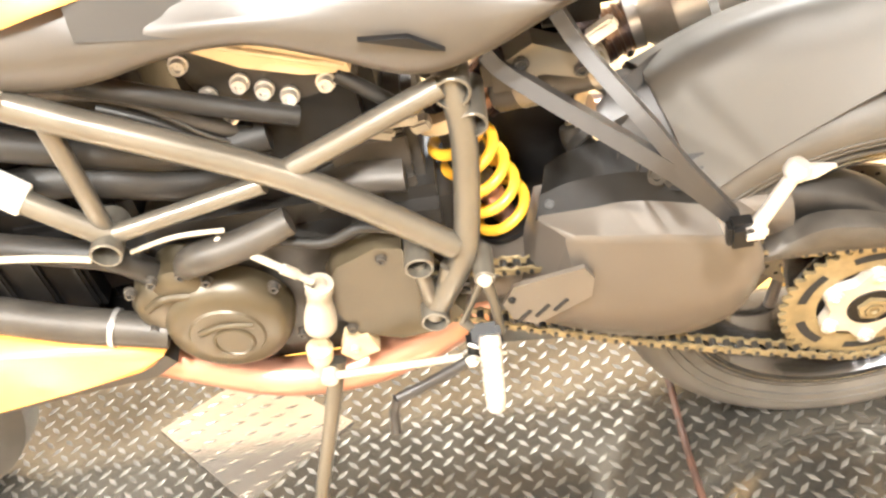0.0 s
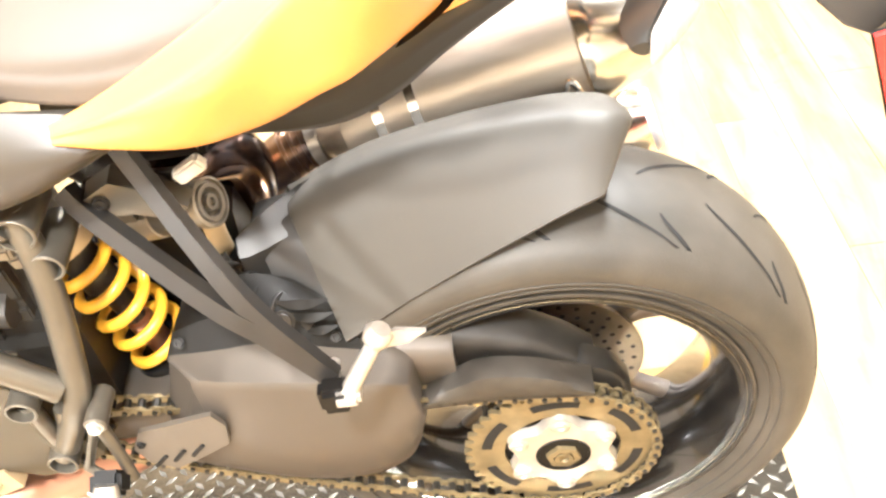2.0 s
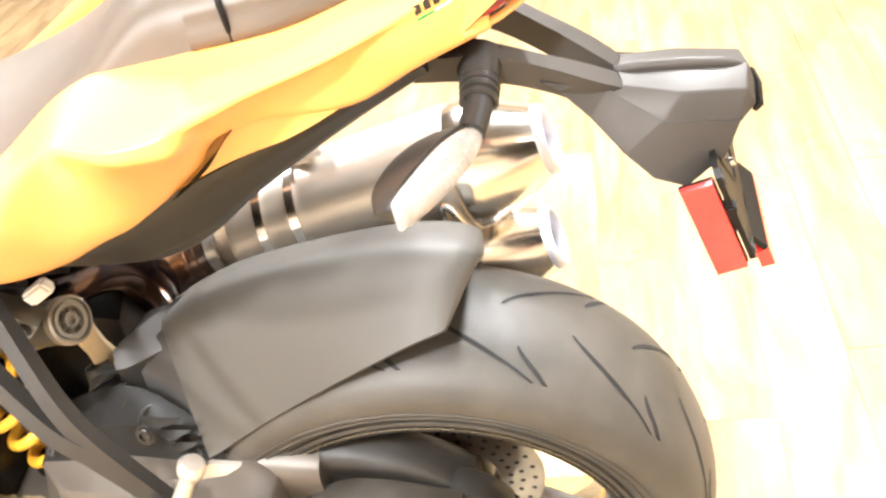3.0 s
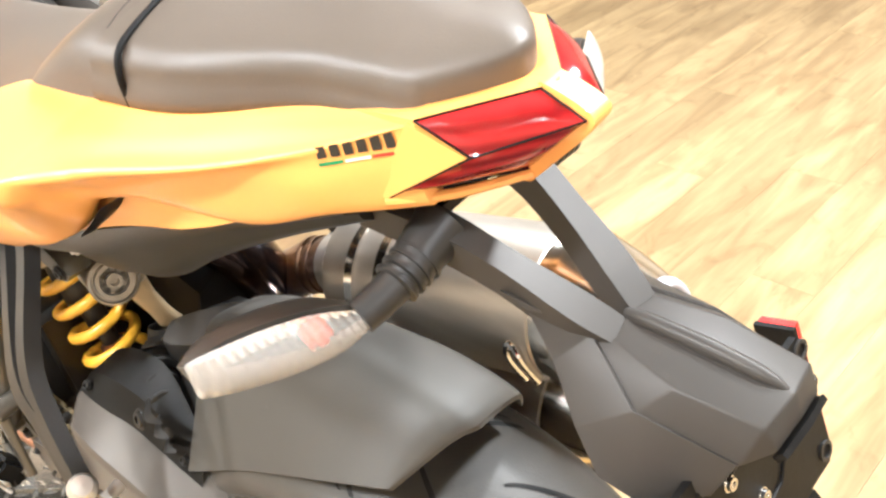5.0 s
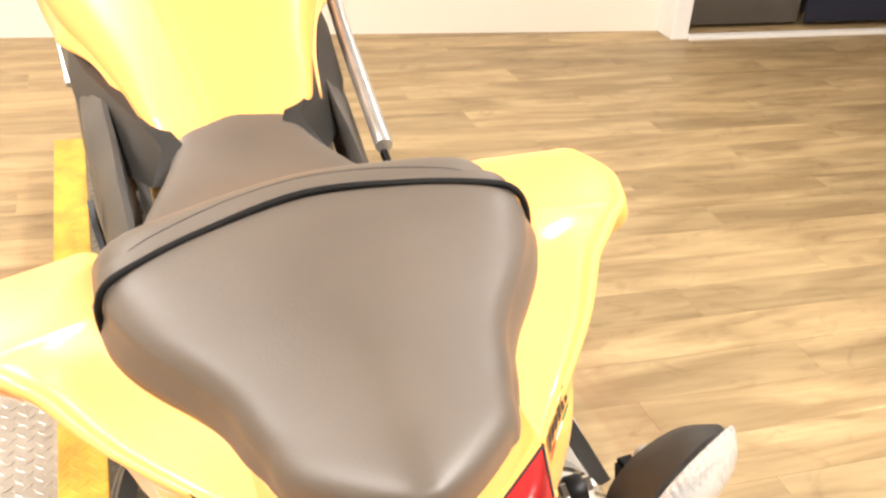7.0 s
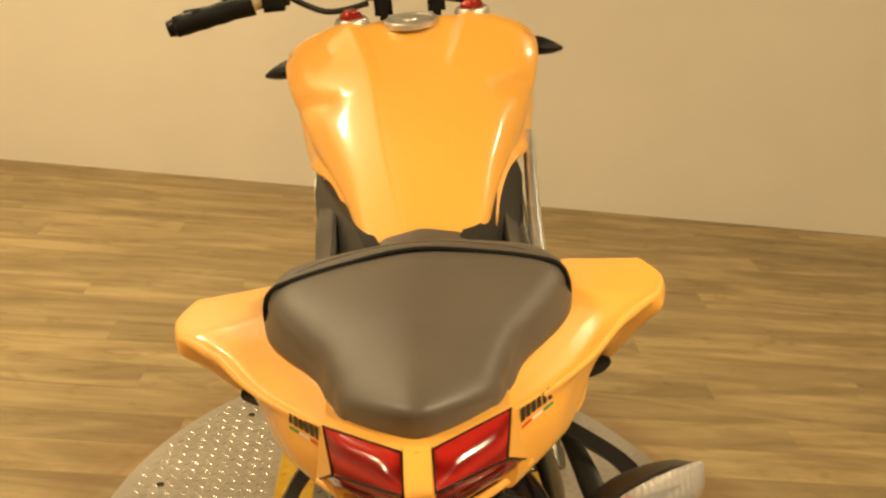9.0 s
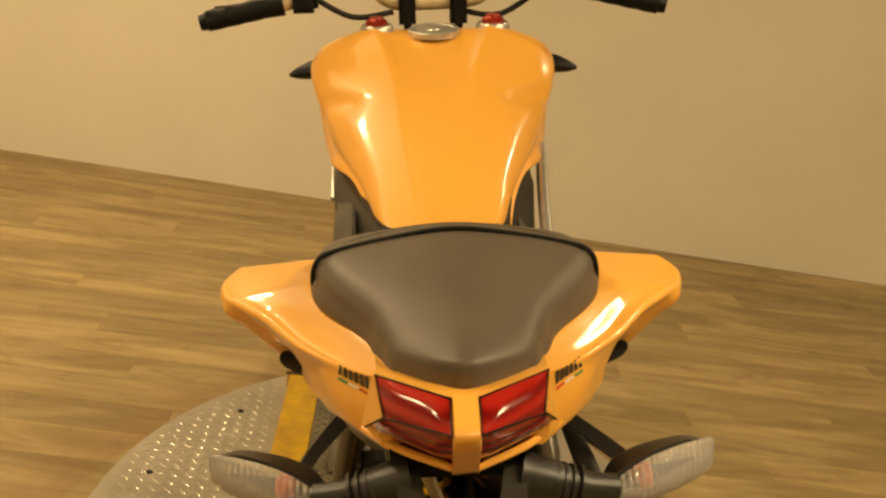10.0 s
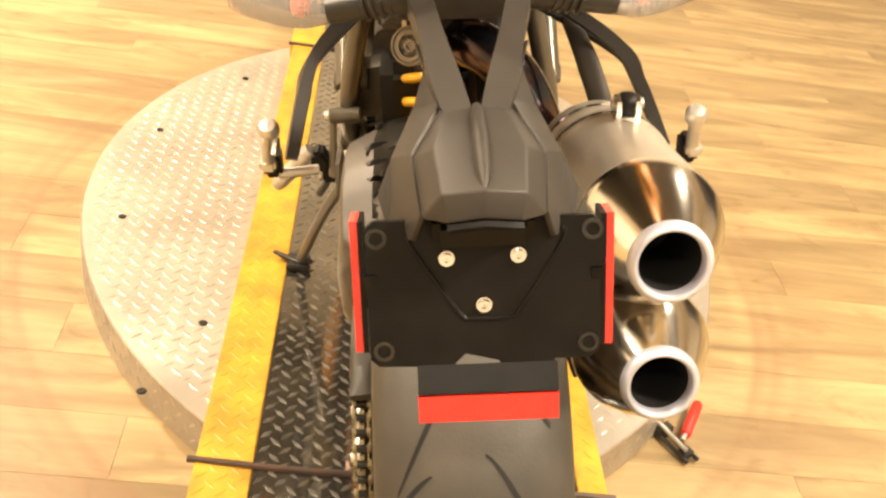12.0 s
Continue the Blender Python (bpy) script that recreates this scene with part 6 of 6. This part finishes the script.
tails = [tail_side(-1), tail_side(1)]
for s in (-1, 1):
    bm = B()
    slab(bm, [(x, 0.004 + s * y, z) for x, y, z in ((0.110, 0.062, 1.0155), (0.166, 0.060, 1.0203), (0.211, 0.0095, 1.0232), (0.216, 0.0, 1.0245), (0.172, 0.0, 1.0180), (0.135, 0.045, 1.0165))][::(1 if s < 0 else -1)], 0.018, 0.0015)
    part("tail_bridge", bm, YELLOW, bike, "yellow band between pillion pad and tail lights")
bm = B()
loft(bm, [[(x, -0.008 + 0.004, z), (x - 0.004, -0.009 + 0.004, z - 0.004), (x - 0.03, -0.009 + 0.004, z - 0.01), (x - 0.03, 0.017 - 0.004, z - 0.01), (x - 0.004, 0.017 - 0.004, z - 0.004), (x, 0.016 - 0.004, z)] for x, z in ((0.210, 1.0255), (0.228, 1.020), (0.242, 1.0115), (0.236, 0.999), (0.221, 0.983), (0.200, 0.961))], 1, 4)
part("tail_rib", bm, YELLOW, bike, "yellow rib between the tail lights", 50)
def lens_patch(bm, a, b, c, d, s, n=8, bulge=0.0045):
    """A bulged four-cornered lens with a rim that goes inwards."""
    a, b, c, d = (Vector(q) for q in (a, b, c, d))
    nrm = (c - a).cross(d - b).normalized()
    nrm = nrm if nrm.x + 0.3 * nrm.y * s > 0 else -nrm
    g = []
    for i in range(n + 1):
        u = i / n
        row = []
        for j in range(n + 1):
            v = j / n
            p = a * (1 - u) * (1 - v) + b * u * (1 - v) + c * u * v + d * (1 - u) * v
            row.append(p + nrm * (bulge * (1 - (2 * u - 1) ** 4) * (1 - (2 * v - 1) ** 4) ** 0.5 * (0.4 + 0.6 * 4 * u * (1 - u)) - 0.0005))
        g.append(row)
    grid_faces(bm, g, False, False)
    r = bmesh.ops.extrude_edge_only(bm, edges=[e for e in bm.edges if len(e.link_faces) == 1])
    bmesh.ops.translate(bm, vec=nrm * -0.012, verts=[v for v in r["geom"] if isinstance(v, bmesh.types.BMVert)])


for s in (-1, 1):
    f = (1 if s < 0 else -1)

    def k(x, y, z):
        return (x, 0.004 + s * y, z)
    A, C_, D_ = k(0.166, 0.060, 1.0200), k(0.238, 0.0095, 1.010), k(0.196, 0.054, 1.002)
    Bq, E_, G_ = k(0.211, 0.0095, 1.0228), k(0.196, 0.0085, 0.966), k(0.146, 0.070, 0.970)
    bm = B()
    lens_patch(bm, A, D_, C_, Bq, s)
    tl = part("tail_light", bm, LENS, bike, "red tail light lens with fine ribs", 30)
    bm = B()
    lens_patch(bm, D_, G_, E_, C_, s)
    part("lower_lens", bm, LENS, tl)
    bm = B()
    slab(bm, [k(0.162, 0.0625, 1.0185), k(0.194, 0.0555, 1.002), k(0.144, 0.0715, 0.969), k(0.137, 0.0745, 0.968)][::-f], 0.004, 0.0005)
    part("light_surround", bm, YELLOW, tl)
    bm = B()
    for a, b in ((A, D_), (D_, C_), (Bq, A), (C_, Bq), (G_, D_), (E_, G_)):
        rod(bm, a, b, 0.0007, seg=6)
    part("lens_seal", bm, BLACK, tl)
    bm = B()
    tube(bm, [k(0.143, 0.072, 0.967), k(0.170, 0.044, 0.9635), k(0.197, 0.008, 0.963)], [0.0028, 0.0032, 0.003], 8)
    part("tail_lip", bm, YELLOW, tl)
bm = B()
block(bm, (0.138, 0.004, 0.985), (0.05, 0.08, 0.045), 0.01)
part("light_box", bm, BLACK, bike)
# plain mark in the place of the maker's badge, with three colour bars
def badge(s):
    o, e = Vector((0.116, 0.004 + s * 0.0935, 1.000)), Vector((0.158, 0.004 + s * 0.0715, 1.005))
    ux = (e - o).normalized()
    up = Vector((-0.25, -s * 0.35, 1)).normalized()
    up = (up - ux * up.dot(ux)).normalized()
    tree = TREES[s]

    def decal(name, c, w, h, material):
        pts = []
        for a, d in ((0, 0), (w / 2, 0), (w, 0), (w, h), (w / 2, h), (0, h)):
            loc, nrm, _, _ = tree.find_nearest(c + ux * a + up * d)
            pts.append(loc + nrm * 0.0008)
        bm = B()
        v = [bm.verts.new(q) for q in pts]
        bm.faces.new((v[0], v[1], v[4], v[5]))
        bm.faces.new((v[1], v[2], v[3], v[4]))
        part(name, bm, material, tails[0 if s < 0 else 1], "", 0)
    for i in range(6):
        decal("badge_bar", o + ux * (0.0035 + 0.0078 * i) - up * 0.001, 0.0054, 0.0085, INK)
    for i, m in enumerate((GREEN, WHITE, RED)):
        decal("colour_bar", o + ux * (0.003 + 0.0155 * i) - up * 0.0055, 0.0145, 0.0020, m)


badge(-1)
badge(1)

# undertray and dark trim under the tail
bm = B()
loft(bm, [[(x, w, zt), (x, (w + v) / 2, (zt + zb) / 2), (x, v, zb), (x, 0, zb - 0.006), (x, -v, zb), (x, -(w + v) / 2, (zt + zb) / 2), (x, -w, zt), (x, 0, zt + 0.01)] for x, w, zt, v, zb in ((-0.30, 0.128, 0.862, 0.095, 0.818), (-0.21, 0.145, 0.872, 0.090, 0.800), (-0.15, 0.150, 0.890, 0.084, 0.796), (-0.10, 0.138, 0.902, 0.078, 0.814), (-0.05, 0.128, 0.917, 0.072, 0.848), (0.03, 0.104, 0.938, 0.062, 0.892), (0.11, 0.074, 0.955, 0.052, 0.930))], 2, 4)
part("undertray", bm, PLASTIC, bike, "black plastic undertray below the tail")
bm = B()
block(bm, (-0.20, 0.0, 0.86), (0.22, 0.16, 0.09), 0.02)
block(bm, (-0.33, 0.02, 0.78), (0.10, 0.12, 0.10), 0.02)
part("airbox", bm, BLACK, bike)

# plate holder arms and centre panel
for s in (-1, 1):
    def k(x, y, z):
        return (x, 0.003 + s * y, z)
    bm = B()
    loft(bm, [[k(x, y0, z), k(x + 0.004, y1, z - 0.002), k(x - 0.004, y1, z - th), k(x - 0.008, y0, z - th)] for x, y0, y1, z, th in ((0.10, 0.034, 0.056, 0.944, 0.022), (0.150, 0.031, 0.050, 0.936, 0.024), (0.19, 0.0225, 0.040, 0.914, 0.022), (0.23, 0.0095, 0.032, 0.888, 0.022), (0.262, 0.0, 0.018, 0.864, 0.012))], 1, 3)
    armo = part("plate_arm", bm, HOLDER, bike, "satin black forked plate-holder arm", 35)
    bm = B()
    vs = [bm.verts.new(k(*q)) for q in ((0.190, 0.040, 0.898), (0.204, 0.034, 0.882), (0.226, 0.043, 0.860), (0.250, 0.060, 0.833), (0.271, 0.071, 0.814), (0.296, 0.063, 0.796), (0.330, 0.046, 0.812), (0.342, 0.0390, 0.8390), (0.281, 0.0450, 0.8510), (0.241, 0.0230, 0.8720))]
    for q in ((0, 1, 2, 9), (2, 3, 8, 9), (3, 4, 5, 8), (5, 6, 7, 8)):
        bm.faces.new([vs[n] for n in q])
    bmesh.ops.recalc_face_normals(bm, faces=bm.faces[:])
    bmesh.ops.solidify(bm, geom=bm.faces[:], thickness=0.004)
    soften(bm, 0.001, 2, 15)
    part("panel_flank", bm, HOLDER, armo, "satin grey cover flank")
bm = B()
C = [bm.verts.new(q) for q in ((0.250, 0.003, 0.8745), (0.300, 0.003, 0.8715), (0.354, 0.003, 0.8645), (0.359, 0.003, 0.846))]
for s in (-1, 1):
    t0, t1, t2, e0, h1, h2, hf = [bm.verts.new((x, 0.003 + s * y, z)) for x, y, z in ((0.254, 0.021, 0.8725), (0.298, 0.032, 0.866), (0.350, 0.028, 0.860), (0.357, 0.025, 0.842), (0.282, 0.048, 0.850), (0.343, 0.042, 0.838), (0.244, 0.026, 0.871))]
    for q in ((C[0], C[1], t1, t0), (C[1], C[2], t2, t1), (t0, t1, h1, hf), (t1, t2, h2, h1), (C[2], C[3], e0, t2), (t2, e0, h2)):
        bm.faces.new(q if s < 0 else q[::-1])
bmesh.ops.recalc_face_normals(bm, faces=bm.faces[:])
bmesh.ops.solidify(bm, geom=bm.faces[:], thickness=0.006)
soften(bm, 0.0018, 2, 12)
cover = part("plate_cover", bm, HOLDER, bike, "satin grey faceted cover over the plate holder")
bm = B()
tube(bm, [(0.248, 0.003, 0.8725), (0.262, 0.003, 0.8735), (0.30, 0.003, 0.8715), (0.335, 0.003, 0.8675), (0.352, 0.003, 0.8625)], [0.0035, 0.0055, 0.006, 0.005, 0.001], 10, 5, 0.9)
part("spine", bm, HOLDER, cover)
bm = B()
slab(bm, [(0.3595, -0.022, 0.8425), (0.3615, 0.003, 0.8462), (0.3595, 0.028, 0.8425), (0.354, 0.028, 0.836), (0.356, 0.003, 0.840), (0.354, -0.022, 0.836)], 0.004, 0.001)
part("cover_lip", bm, BLACK, cover)
bm = B()
block(bm, (0.110, 0.003, 0.932), (0.07, 0.085, 0.02), 0.006)
part("arm_root", bm, BLACK, bike)
bm = B()
block(bm, (0.320, 0.003, 0.820), (0.03, 0.07, 0.030), 0.006, Matrix.Rotation(0.3, 3, "Y"))
part("plate_light_housing", bm, BLACK, bike)

# plate holder: a sloping plate with its bolts, side reflectors and the lower reflector
po, pu = Vector((0.318, 0.003, 0.822)), Vector((0.031, 0, -0.108)).normalized()
pn = Vector((pu.z * -1, 0, pu.x)).normalized()
pn = pn if pn.x > 0 else -pn


def onplate(y, d, out=0.0):
    return po + Vector((0, y, 0)) + pu * d + pn * out


bm = B()
ol = [(-0.082, 0.006), (-0.076, 0.0), (0.076, 0.0), (0.082, 0.006), (0.082, 0.100), (0.076, 0.106), (0.05, 0.106), (0.05, 0.122), (0.016, 0.118), (0.010, 0.106), (-0.014, 0.100), (-0.022, 0.108), (-0.024, 0.120), (-0.044, 0.124), (-0.044, 0.109), (-0.076, 0.108), (-0.082, 0.102)]
a = [bm.verts.new(onplate(y, d, 0.003)) for y, d in ol]
b = [bm.verts.new(onplate(y, d, -0.002)) for y, d in ol]
bm.faces.new(a)
bm.faces.new(b[::-1])
for i in range(len(ol)):
    j = (i + 1) % len(ol)
    bm.faces.new((a[i], b[i], b[j], a[j]))
holder = part("plate_holder", bm, BLACK, bike, "empty black number-plate holder", 30)
bm = B()
tube(bm, [onplate(-0.050, 0.008, 0.003), onplate(-0.050, 0.018, 0.003), onplate(-0.018, 0.068, 0.003), onplate(-0.008, 0.073, 0.003), onplate(0.016, 0.073, 0.003), onplate(0.026, 0.066, 0.003), onplate(0.055, 0.018, 0.003), onplate(0.055, 0.008, 0.003), ], 0.0018, 8, 3)
part("pressed_rib", bm, BLACK, holder)
for y, d, r, m in ((-0.0255, 0.028, 0.0046, CHROME), (0.0245, 0.027, 0.0046, CHROME), (0.0, 0.063, 0.0046, CHROME)):
    bm = B()
    bolt(bm, onplate(y, d, 0.003), pn, r, 0.004)
    part("plate_bolt", bm, m, holder, "bright dome-headed bolt")
for y, d in ((-0.074, 0.012), (0.076, 0.010), (-0.072, 0.096), (0.074, 0.094)):
    bm = B()
    lathe(bm, onplate(y, d, 0.003), pn, [(0, 0.0075), (0.0015, 0.0075), (0.0015, 0.005), (-0.001, 0.0045), (-0.001, 0.001)], 16)
    part("plate_grommet", bm, DARK, holder)
for s in (-1, 1):
    bm = B()
    c = Vector((0.301, 0.003 + s * 0.0925, 0.816))
    e = Vector((0.027, 0, -0.094))
    w = Vector((0.0245, 0, 0.007))
    slab(bm, [c - w * 0.45, c + w * 0.55, c + w * 0.55 + e, c - w * 0.45 + e][::s], 0.006, 0.001)
    part("side_reflector", bm, REFLECT, holder, "red side reflector")
    bm = B()
    slab(bm, [q - Vector((0, s * 0.0055, 0)) for q in (c - w * 0.5, c + w * 0.6, c + w * 0.6 + e, c - w * 0.5 + e)][::s], 0.004, 0.001)
    block(bm, onplate(s * 0.080, 0.05, -0.004), (0.012, 0.012, 0.03), 0.002)
    part("reflector_back", bm, BLACK, holder)
bm = B()
slab(bm, [onplate(-0.049, 0.129, 0.012), onplate(-0.049, 0.149, 0.012), onplate(0.052, 0.149, 0.012), onplate(0.052, 0.129, 0.012)], 0.012, 0.002)
part("rear_reflector", bm, REFLECT, holder, "red lower rear reflector")
bm = B()
slab(bm, [onplate(-0.049, 0.108, 0.003), onplate(-0.049, 0.127, 0.012), onplate(0.052, 0.127, 0.012), onplate(0.052, 0.108, 0.003)], 0.005, 0.001)
part("reflector_bracket", bm, BLACK, holder)

# indicators
for s in (-1, 1):
    def k(x, y, z):
        return (x, 0.006 + s * y, z)
    bm = B()
    tube(bm, [k(0.146, 0.040, 0.926), k(0.148, 0.064, 0.921), k(0.147, 0.086, 0.915), k(0.142, 0.112, 0.909)], [0.019, 0.0155, 0.0115, 0.0110], 18)
    ind = part("indicator", bm, PLASTIC, bike, "clear-lensed indicator on a ribbed black stalk")
    for y in (0.062, 0.0685, 0.075, 0.0815):
        t = (y - 0.045) / 0.04
        bm = B()
        lathe(bm, k(0.1485 - 0.001 * t, y, 0.924 - 0.008 * t), (-0.05, s, -0.25), [(0, 0.0125), (0.001, 0.0172 - 0.0022 * t), (0.0035, 0.0172 - 0.0022 * t), (0.0045, 0.0122)], 20)
        part("stalk_rib", bm, PLASTIC, ind)
    bm = B()
    secs = []
    for t, hw, hx in ((0, 0.006, 0.020), (0.12, 0.012, 0.032), (0.4, 0.0165, 0.035), (0.75, 0.0150, 0.026), (1, 0.005, 0.008)):
        c = Vector(k(0.139 - 0.049 * t, 0.108 + 0.089 * t, 0.907 + 0.003 * t))
        secs.append([c + Vector((-0.004 - hx * 0.9, 0, 0.3 * hw)), c + Vector((-0.004, 0, hw)), c + Vector((0.002, 0, hw * 0.9)), c + Vector((0.002, 0, -hw * 0.9)), c + Vector((-0.004, 0, -hw))])
    loft(bm, secs, 2, 4)
    part("indicator_shell", bm, PLASTIC, ind)
    bm = B()
    secs = []
    for t, hw, hx in ((0, 0.003, 0.006), (0.07, 0.0080, 0.012), (0.28, 0.0148, 0.018), (0.55, 0.0168, 0.0185), (0.84, 0.0150, 0.015), (0.97, 0.0130, 0.010), (1, 0.0110, 0.006)):
        c = Vector(k(0.141 - 0.049 * t, 0.108 + 0.091 * t, 0.907 + 0.003 * t))
        secs.append([c + Vector((0.001, 0, hw)), c + Vector((hx * 0.8, 0, hw * 0.55)), c + Vector((hx, 0, -hw * 0.3)), c + Vector((hx * 0.5, 0, -hw)), c + Vector((0.001, 0, -hw))])
    loft(bm, secs, 2, 4)
    part("lens", bm, CLEAR, ind, "clear ribbed lens")
    bm = B()
    lathe(bm, k(0.127, 0.134, 0.910), (1, 0, 0), [(-0.004, 0.001), (-0.004, 0.009), (0.002, 0.009), (0.008, 0.005), (0.009, 0.0005)], 14)
    part("bulb", bm, ORANGE, ind, "orange bulb")

# front end seen over the tank
bm = B()
lathe(bm, (-0.985, 0.010, 1.112), (0.10, 0, 1), [(0, 0.044), (0.009, 0.044), (0.011, 0.042), (0.011, 0.036), (0.0095, 0.0345), (0.0095, 0.014), (0.012, 0.0125), (0.012, 0.0005)], 40)
part("fuel_cap", bm, ALU, tank, "pale grey metal filler cap")
bm = B()
tube(bm, [(-0.985, -0.365, 1.145), (-1.0, -0.235, 1.170), (-1.03, -0.175, 1.192), (-1.05, -0.135, 1.206), (-1.06, -0.095, 1.185), (-1.065, -0.06, 1.160), (-1.065, 0.01, 1.158), (-1.065, 0.08, 1.162), (-1.06, 0.115, 1.182), (-1.05, 0.155, 1.204), (-1.03, 0.2, 1.196), (-1.0, 0.25, 1.186), (-0.985, 0.385, 1.155)], 0.0125, 14, 5)
bars_ = part("handlebar", bm, CREAM, bike, "pale tapered handlebar with black grips")
for s, a, b in ((-1, (-0.984, -0.372, 1.144), (-1.0, -0.245, 1.168)), (1, (-0.984, 0.392, 1.154), (-1.0, 0.262, 1.184))):
    bm = B()
    va, vb = Vector(a), Vector(b)
    L = (vb - va).length
    lathe(bm, va, vb - va, [(-0.014, 0.001), (-0.014, 0.013), (-0.002, 0.015), (0, 0.0185)] + [(t * L, 0.017 + 0.0012 * (i % 2)) for i, t in enumerate((0.02, 0.12, 0.24, 0.36, 0.48, 0.60, 0.72, 0.84))] + [(L, 0.020), (L, 0.001)], 18)
    part("grip", bm, BLACK, bars_, "black rubber grip")
    bm = B()
    d = (vb - va).normalized()
    block(bm, vb + d * 0.035, (0.042, 0.05, 0.045), 0.008)
    rod(bm, vb + d * 0.01 + Vector((-0.04, 0, -0.005)), va + Vector((-0.075, 0, 0.012)), 0.006)
    part("switchgear", bm, BLACK, bars_, "black switch block and lever")
    bm = B()
    tube(bm, [vb + d * 0.05 + Vector((-0.01, 0, 0)), (-1.03, s * 0.13, 1.14), (-1.05, s * 0.06, 1.145)], 0.005, 8)
    part("brake_line", bm, BLACK, bars_)
    bm = B()
    lathe(bm, (-1.005, 0.012 + s * 0.10, 1.075), (0.1, 0, 1), [(0, 0.029), (0.05, 0.029), (0.055, 0.025), (0.055, 0.001)], 24)
    fk = part("fork_top", bm, STEEL, bike, "steel fork leg top with a red adjuster")
    bm = B()
    lathe(bm, (-0.9995, 0.012 + s * 0.10, 1.130), (0.1, 0, 1), [(0, 0.019), (0.006, 0.018), (0.008, 0.014), (0.012, 0.012), (0.012, 0.001)], 18)
    part("fork_cap", bm, CAPRED, fk, "red anodised fork cap")
    bm = B()
    secs = []
    for t, h in ((0, 0.012), (0.3, 0.016), (0.7, 0.011), (1, 0.003)):
        c = Vector((-1.02, 0.008 + s * (0.195 + 0.058 * t), 1.056 - 0.012 * t))
        secs.append([c + Vector((-h * 1.4, 0, 0)), c + Vector((0, 0, h)), c + Vector((h * 1.4, 0, 0)), c + Vector((0, 0, -h))])
    loft(bm, secs, 3, 4)
    part("front_indicator", bm, BLACK, bike, "dark front indicator tip")
    bm = B()
    block(bm, (-1.06, 0.01 + s * 0.045, 1.145), (0.05, 0.03, 0.06), 0.008)
    part("bar_clamp", bm, BLACK, bars_)
bm = B()
block(bm, (-1.05, 0.01, 1.086), (0.09, 0.24, 0.03), 0.012)
part("triple_clamp", bm, ENGINE, bike, "dark top triple clamp")
bm = B()
loft(bm, [[(-1.10 + dx, y, 1.150 + dz) for y, dz in ((-0.058, 0.012), (-0.045, 0.026), (0.01, 0.045), (0.065, 0.026), (0.078, 0.012), (0.01, 0.0))] for dx, dz2 in ((-0.03, 0), (0, 0), (0.02, 0))], 2, 2)
part("dashboard", bm, BLACK, bike, "small black digital dashboard")
bm = B()
ring = [(-0.05, 0), (-0.035, 0.02), (0, 0.028), (0.04, 0.02), (0.05, 0), (0.035, -0.03), (0, -0.038), (-0.04, -0.028)]
loft(bm, [[(-1.0 + dx, -0.40 + f * a, 1.254 + f * b) for a, b in ring] for dx, f in ((0, 0.95), (-0.006, 1.0), (-0.02, 0.8), (-0.028, 0.3))], 3, 3)
tube(bm, [(-1.02, -0.39, 1.232), (-1.02, -0.33, 1.196), (-1.01, -0.28, 1.175)], 0.005, 8)
part("mirror", bm, BLACK, bars_, "black rear-view mirror")
bm = B()
tube(bm, [(-1.0, -0.16, 0.94), (-0.95, -0.165, 0.93), (-0.86, -0.165, 0.86)], 0.007, 8)
part("tank_side_tube", bm, ALU, bike)
bm = B()
tube(bm, [(-0.84, 0.178, 0.945), (-0.69, 0.164, 0.905), (-0.5, 0.152, 0.852)], 0.0095, 10)
part("tank_side_tube", bm, ALU, bike, "bright tube beside the tank")
# front wheel and fork, mostly hidden by the tank
bm = B()
lathe(bm, (-1.45, 0, 0.30), (0, 1, 0), [(-0.06, 0.226), (-0.062, 0.26), (-0.045, 0.29), (0, 0.30), (0.045, 0.29), (0.062, 0.26), (0.06, 0.226), (0, 0.21), (-0.06, 0.226)], 64)
fw = part("front_wheel", bm, RUBBER, bike, "black front tyre below the fork")
bm = B()
rod(bm, (-1.45, -0.05, 0.30), (-1.45, 0.05, 0.30), 0.20, seg=40)
part("front_rim", bm, RIMB, fw)
for s in (-1, 1):
    bm = B()
    rod(bm, (-1.45, 0.012 + s * 0.10, 0.30), (-1.01, 0.012 + s * 0.10, 1.08), 0.024)
    part("fork_leg", bm, STEEL, bike)

# ---------- floor planks ----------
PW, PL = 0.152, 1.22
bm = B()
block(bm, (0, 0, 0), (PW - 0.0005, PL - 0.0005, 0.006), 0.0003)
_pk = part("plank", bm, WOOD, floor, smooth=0)
_mesh = _pk.data
bpy.data.objects.remove(_pk)
rest = B()
row = 0
x = -4.4 + PW / 2
while x < 4.0:
    y = -4.0 - ((row * 0.43) % 1.0) * PL
    while y < 5.0 + PL:
        cy = y + PL / 2
        if -4.0 < cy - PL / 2 and cy + PL / 2 < 5.0:
            if x < 0.55 and -2.75 < cy < 3.6:
                shared("plank", _mesh, floor, Matrix.Translation((x, cy, FLOOR_Z - 0.003)))
            else:
                q = bmesh.ops.create_cube(rest, size=1)
                bmesh.ops.scale(rest, vec=(PW - 0.0016, PL - 0.0016, 0.006), verts=q["verts"])
                bmesh.ops.translate(rest, vec=(x, cy, FLOOR_Z - 0.003), verts=q["verts"])
        y += PL
    x += PW
    row += 1
tagged(part("far_planks", rest, WOOD, floor, smooth=0), kind="stuff")
